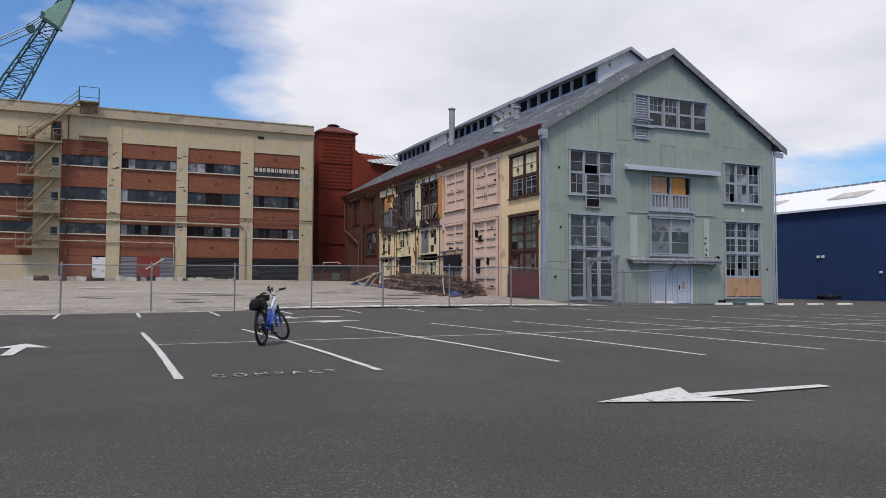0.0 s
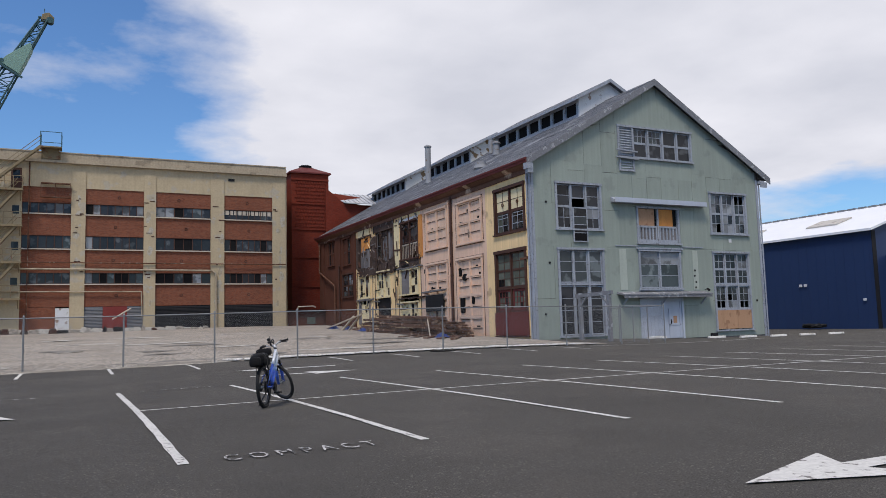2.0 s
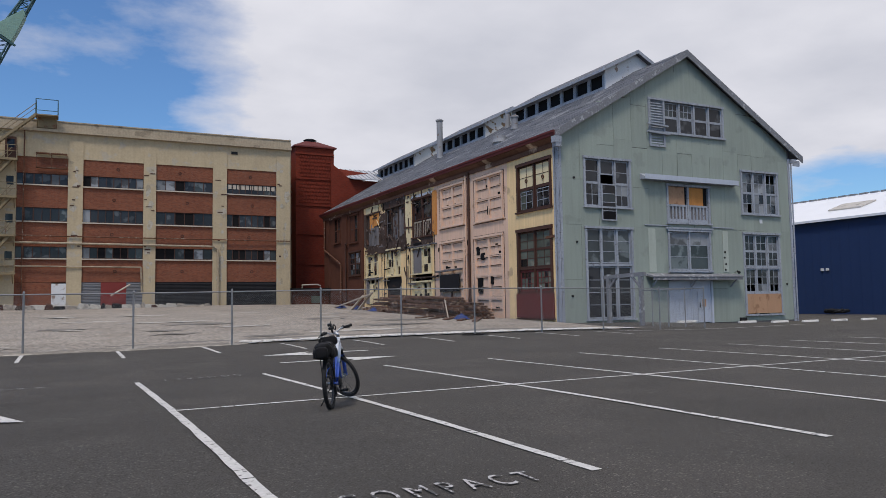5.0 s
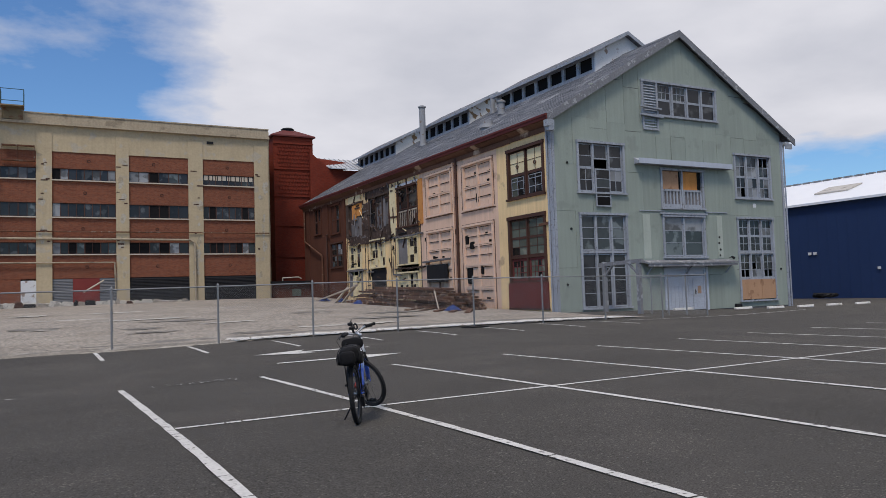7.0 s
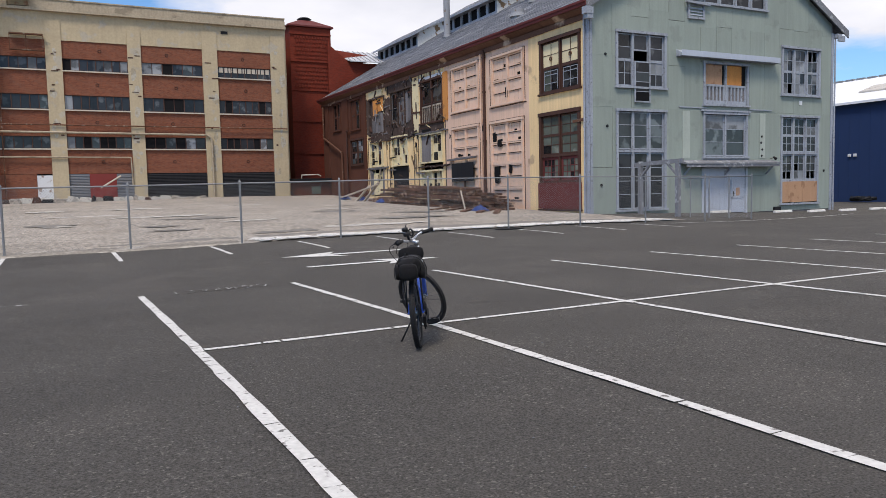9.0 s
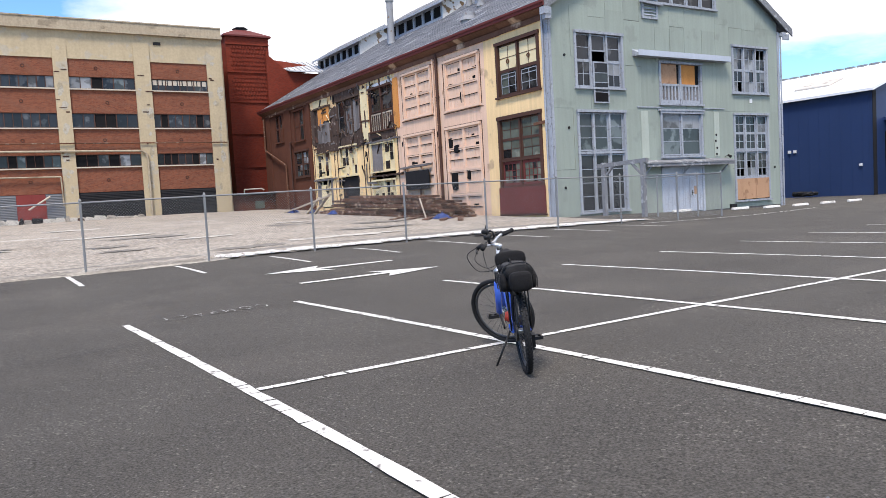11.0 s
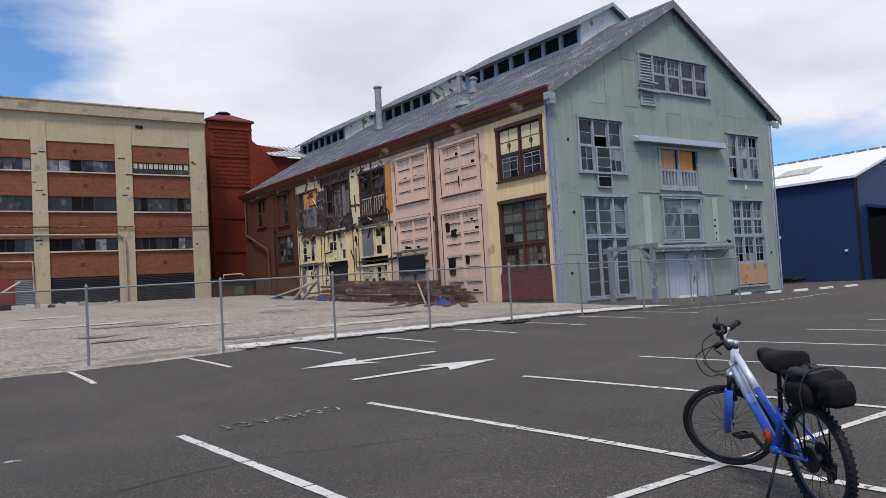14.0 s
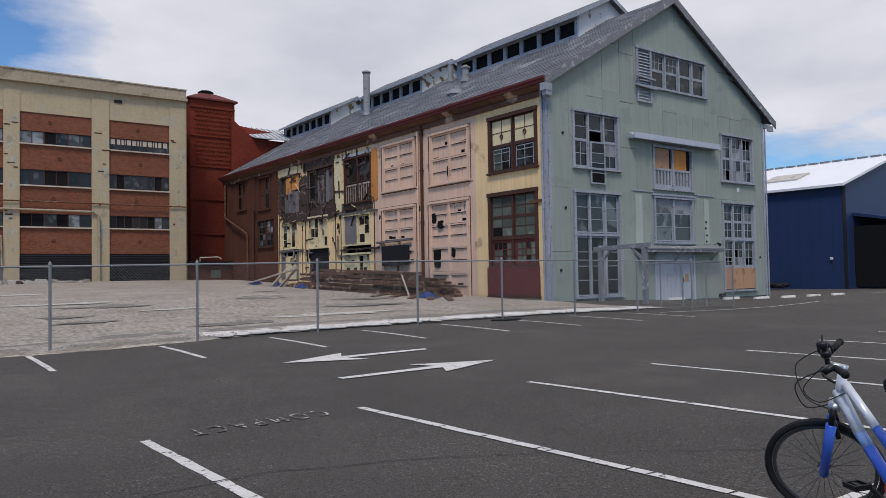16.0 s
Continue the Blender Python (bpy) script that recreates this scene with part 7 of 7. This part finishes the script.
    s = Shape().path(arc([ce + Vector((-0.07, -0.27, 0.03)), ce + Vector((-0.02, -0.15, 0.03)), ce + Vector((0, -0.06, 0)), ce + Vector((0, 0.06, 0)), ce + Vector((-0.02, 0.15, 0.03)), ce + Vector((-0.07, 0.27, 0.03))], 4), 0.0125, 8)
    bar = lpart("handlebar", s, BIKE_CHROME, bike, "silver riser handlebar", m=m)
    for q in (-1, 1):
        a, b = ce + Vector((-0.035, q * 0.17, 0.03)), ce + Vector((-0.073, q * 0.285, 0.03))
        s = Shape().tube(a, b, 0.018, 10)
        s.tube(b, b + Vector((-0.003, q * 0.012, 0)), 0.021, 10)
        lpart("grip", s, GRIP, bar, "black rubber grip", m=m)
        s = Shape()
        s.beam(ce + Vector((-0.03, q * 0.19, 0.045)), ce + Vector((0.03, q * 0.2, 0.02)), 0.025, 0.03)
        s.path([ce + Vector((0.03, q * 0.2, 0.02)), ce + Vector((0.02, q * 0.25, 0.015)), ce + Vector((-0.02, q * 0.31, 0.0))], 0.007, 6)
        lpart("brake_lever", s, BIKE_BLACK, bar, m=m)
    s = Shape()
    blob(s, ce + Vector((0.0, 0.03, 0.07)), 0.028, (1.0, 1.4, 0.8), power=0.6)
    blob(s, ce + Vector((0.01, 0.03, 0.12)), 0.024, (1.2, 1.2, 0.9), power=0.6)
    s.torus(ce + Vector((0.0, -0.04, 0.07)), (0.3, 1, 0), 0.035, 0.009, 14, 6)
    s.tube(ce + Vector((0, 0.02, 0.0)), ce + Vector((0, 0.02, 0.13)), 0.014, 8)
    s.tube(ce + Vector((0.01, 0.03, 0.12)), ce + Vector((0.0, 0.0, 0.165)), 0.006, 6)
    lpart("bar_mount", s, BIKE_BLACK, bar, "black phone mount and bell", m=m)
    s = Shape()
    for q, e in ((-1, 0.03), (1, -0.03)):
        s.path(arc([ce + Vector((0.03, q * 0.19, 0.03)), ce + Vector((0.17, q * 0.16, -0.04)), ce + Vector((0.15, q * 0.08, -0.2)), hb + Vector((0.05, e, -0.03))], 6), 0.0035, 5)
    s.path(arc([ce + Vector((0.02, 0.12, 0.03)), ce + Vector((0.14, 0.1, -0.09)), ce + Vector((0.08, 0.03, -0.2)), ht + Vector((0.0, 0.03, -0.08))], 6), 0.003, 5)
    lpart("cable", s, BIKE_BLACK, bar, "black brake cables", m=m)
    # saddle
    top_s = Vector((0.28, 0, 0.805))
    s = Shape().tube(st - Vector((0, 0, 0.03)), top_s, 0.0145, 10)
    lpart("seatpost", s, BIKE_BLACK, bike)
    s = Shape()
    ring_n = 16
    prof = [(-0.165, 0.105, 0.05), (-0.155, 0.118, 0.064), (-0.06, 0.112, 0.06), (0.02, 0.085, 0.056), (0.09, 0.055, 0.05), (0.15, 0.045, 0.044), (0.175, 0.034, 0.03)]
    for px, hw, hh in prof:
        for i in range(ring_n):
            t = 2 * math.pi * i / ring_n
            c_, s_ = math.cos(t), math.sin(t)
            s.v.append((top_s.x + px, hw * math.copysign(abs(c_) ** 0.6, c_), top_s.z + 0.045 + hh * math.copysign(abs(s_) ** 0.6, s_) + max(0.0, px - 0.05) * 0.22))
    s.f = [(j * ring_n + i, j * ring_n + (i + 1) % ring_n, (j + 1) * ring_n + (i + 1) % ring_n, (j + 1) * ring_n + i) for j in range(len(prof) - 1) for i in range(ring_n)]
    s.f += [tuple(range(ring_n - 1, -1, -1)), tuple(range((len(prof) - 1) * ring_n, len(prof) * ring_n))]
    lpart("saddle", s, FABRIC, bike, "wide black padded saddle")
    # crank, pedals, drivetrain
    s = Shape().tube(bb + Vector((0, -0.06, 0)), bb + Vector((0, -0.052, 0)), 0.085, 28)
    s.tube(bb + Vector((0, -0.07, 0)), bb + Vector((0, -0.062, 0)), 0.06, 24)
    crank = lpart("crankset", s, BIKE_BLACK, bike, smooth=False)
    for q, t in ((-1, math.pi * 1.16), (1, math.pi * 0.16)):
        e = bb + Vector((0.17 * math.cos(t), q * 0.085, 0.17 * math.sin(t)))
        s = Shape().beam(bb + Vector((0, q * 0.08, 0)), e, 0.014, 0.026)
        lpart("crank_arm", s, BIKE_BLACK, crank, smooth=False)
        s = Shape()
        c = e + Vector((0, q * 0.06, 0))
        s.box(c.x - 0.05, c.x + 0.05, c.y - 0.045, c.y - 0.035, c.z - 0.013, c.z + 0.013)
        s.box(c.x - 0.05, c.x + 0.05, c.y + 0.035, c.y + 0.045, c.z - 0.013, c.z + 0.013)
        s.box(c.x - 0.05, c.x - 0.035, c.y - 0.034, c.y + 0.034, c.z - 0.013, c.z + 0.013)
        s.box(c.x + 0.035, c.x + 0.05, c.y - 0.034, c.y + 0.034, c.z - 0.013, c.z + 0.013)
        s.box(c.x - 0.034, c.x + 0.034, c.y - 0.012, c.y + 0.012, c.z - 0.009, c.z + 0.009)
        lpart("pedal", s, BIKE_BLACK, crank, "black platform pedal", smooth=False)
    s = Shape()
    for i, r in enumerate((0.06, 0.052, 0.044, 0.036)):
        s.tube((0, -0.03 - i * 0.006, 0.32), (0, -0.034 - i * 0.006, 0.32), r, 20)
    s.tube((0, 0.036, 0.32), (0, 0.05, 0.32), 0.075, 20)
    s.tube((0, -0.036, 0.32), (0, -0.03, 0.32), 0.085, 20)
    lpart("cassette", s, BIKE_BLACK, bike, "dark cassette and hub disc", smooth=False)
    s = Shape().beam((-0.01, -0.075, 0.29), (0.02, -0.075, 0.19), 0.03, 0.05)
    for p in ((0.0, -0.075, 0.25), (0.03, -0.075, 0.18)):
        s.tube((p[0], p[1] - 0.006, p[2]), (p[0], p[1] + 0.006, p[2]), 0.025, 10)
    lpart("derailleur", s, BIKE_BLACK, bike, smooth=False)
    s = Shape()
    s.tube(bb + Vector((0, -0.056, 0.083)), (0, -0.045, 0.38), 0.004, 4)
    s.tube(bb + Vector((0, -0.056, -0.083)), (0.03, -0.075, 0.16), 0.004, 4)
    lpart("chain", s, BIKE_BLACK, bike)
    s = Shape().path([bb + Vector((-0.06, 0.04, -0.01)), (0.3, 0.2, 0.0)], 0.009, 8)
    s.tube((0.3, 0.2, 0.0), (0.28, 0.23, -0.005), 0.011, 8)
    lpart("kickstand", s, BIKE_BLACK, bike, "black kickstand")
    # rack
    s = Shape()
    for q in (-1, 1):
        s.path([(0.27, q * 0.05, 0.68), (-0.22, q * 0.06, 0.68)], 0.006, 6)
        s.path([(0.0, q * 0.075, 0.33), (-0.07, q * 0.075, 0.68)], 0.006, 6)
        s.path([(0.0, q * 0.075, 0.33), (0.12, q * 0.07, 0.68)], 0.006, 6)
    for px in (-0.22, -0.1, 0.02, 0.14):
        s.tube((px, -0.06, 0.68), (px, 0.06, 0.68), 0.005, 6)
    s.path([(0.27, 0, 0.68), (0.31, 0, 0.63)], 0.006, 6)
    lpart("rack", s, BIKE_BLACK, bike, "black rear rack")
    s = Shape().torus(bb + Vector((0.03, 0.035, 0.08)), (0.3, 1, 0), 0.034, 0.013, 16, 8)
    s.torus(bb + Vector((0.035, 0.05, 0.085)), (0.2, 1, 0.2), 0.028, 0.012, 16, 8)
    lpart("cable_lock", s, RED_PLASTIC, bike, "coiled red-orange cable lock")
    # bag on the rack
    bag = thing("bike_bag", x, y, 0.7, "black nylon rack bag strapped on the bicycle", "bag")
    bag.matrix_basis = bike.matrix_basis @ Matrix.Translation((-0.05, 0, 0.655)) @ Matrix.Diagonal((0.98, 0.82, 0.8, 1.0)) @ Matrix.Translation((0.05, 0, -0.69))
    s = Shape()
    blob(s, (-0.08, 0, 0.8), 0.2, (0.98, 0.6, 0.58), 22, 14, 0.5)
    for v in range(len(s.v)):
        p = Vector(s.v[v])
        s.v[v] = tuple(p + 0.045 * Vector((noise.noise(p * 14), noise.noise(p * 14 + Vector((5, 0, 0))), noise.noise(p * 14 + Vector((0, 9, 0))))))
    lpart("body", s, FABRIC, bag)
    s = Shape()
    blob(s, (-0.06, 0.01, 0.9), 0.15, (0.9, 0.72, 0.22), 16, 8, 0.7)
    lpart("lid", s, FABRIC_GREY, bag, "grey reflective lid panel")
    for q in (-1, 1):
        s = Shape()
        blob(s, (-0.08, q * 0.125, 0.76), 0.13, (1.0, 0.3, 0.62), 14, 8, 0.55)
        lpart("side_pocket", s, FABRIC, bag)
    s = Shape()
    blob(s, (-0.3, 0, 0.78), 0.1, (0.5, 1.0, 0.9), 14, 8, 0.55)
    lpart("rear_pocket", s, FABRIC, bag)
    for px in (-0.16, 0.0):
        s = Shape().path(arc([(px, -0.165, 0.69), (px, -0.165, 0.8), (px, -0.09, 0.92), (px, 0.09, 0.92), (px, 0.165, 0.8), (px, 0.165, 0.69)], 8), 0.006, 6)
        lpart("strap", s, FABRIC_GREY, bag)
    s = Shape().path(arc([(-0.14, 0.04, 0.925), (-0.07, 0.04, 0.965), (0.02, 0.04, 0.925)], 4), 0.008, 6)
    lpart("handle", s, FABRIC, bag)


bicycle(2.985, 14.42, 60.3, -4.5, 53.0)
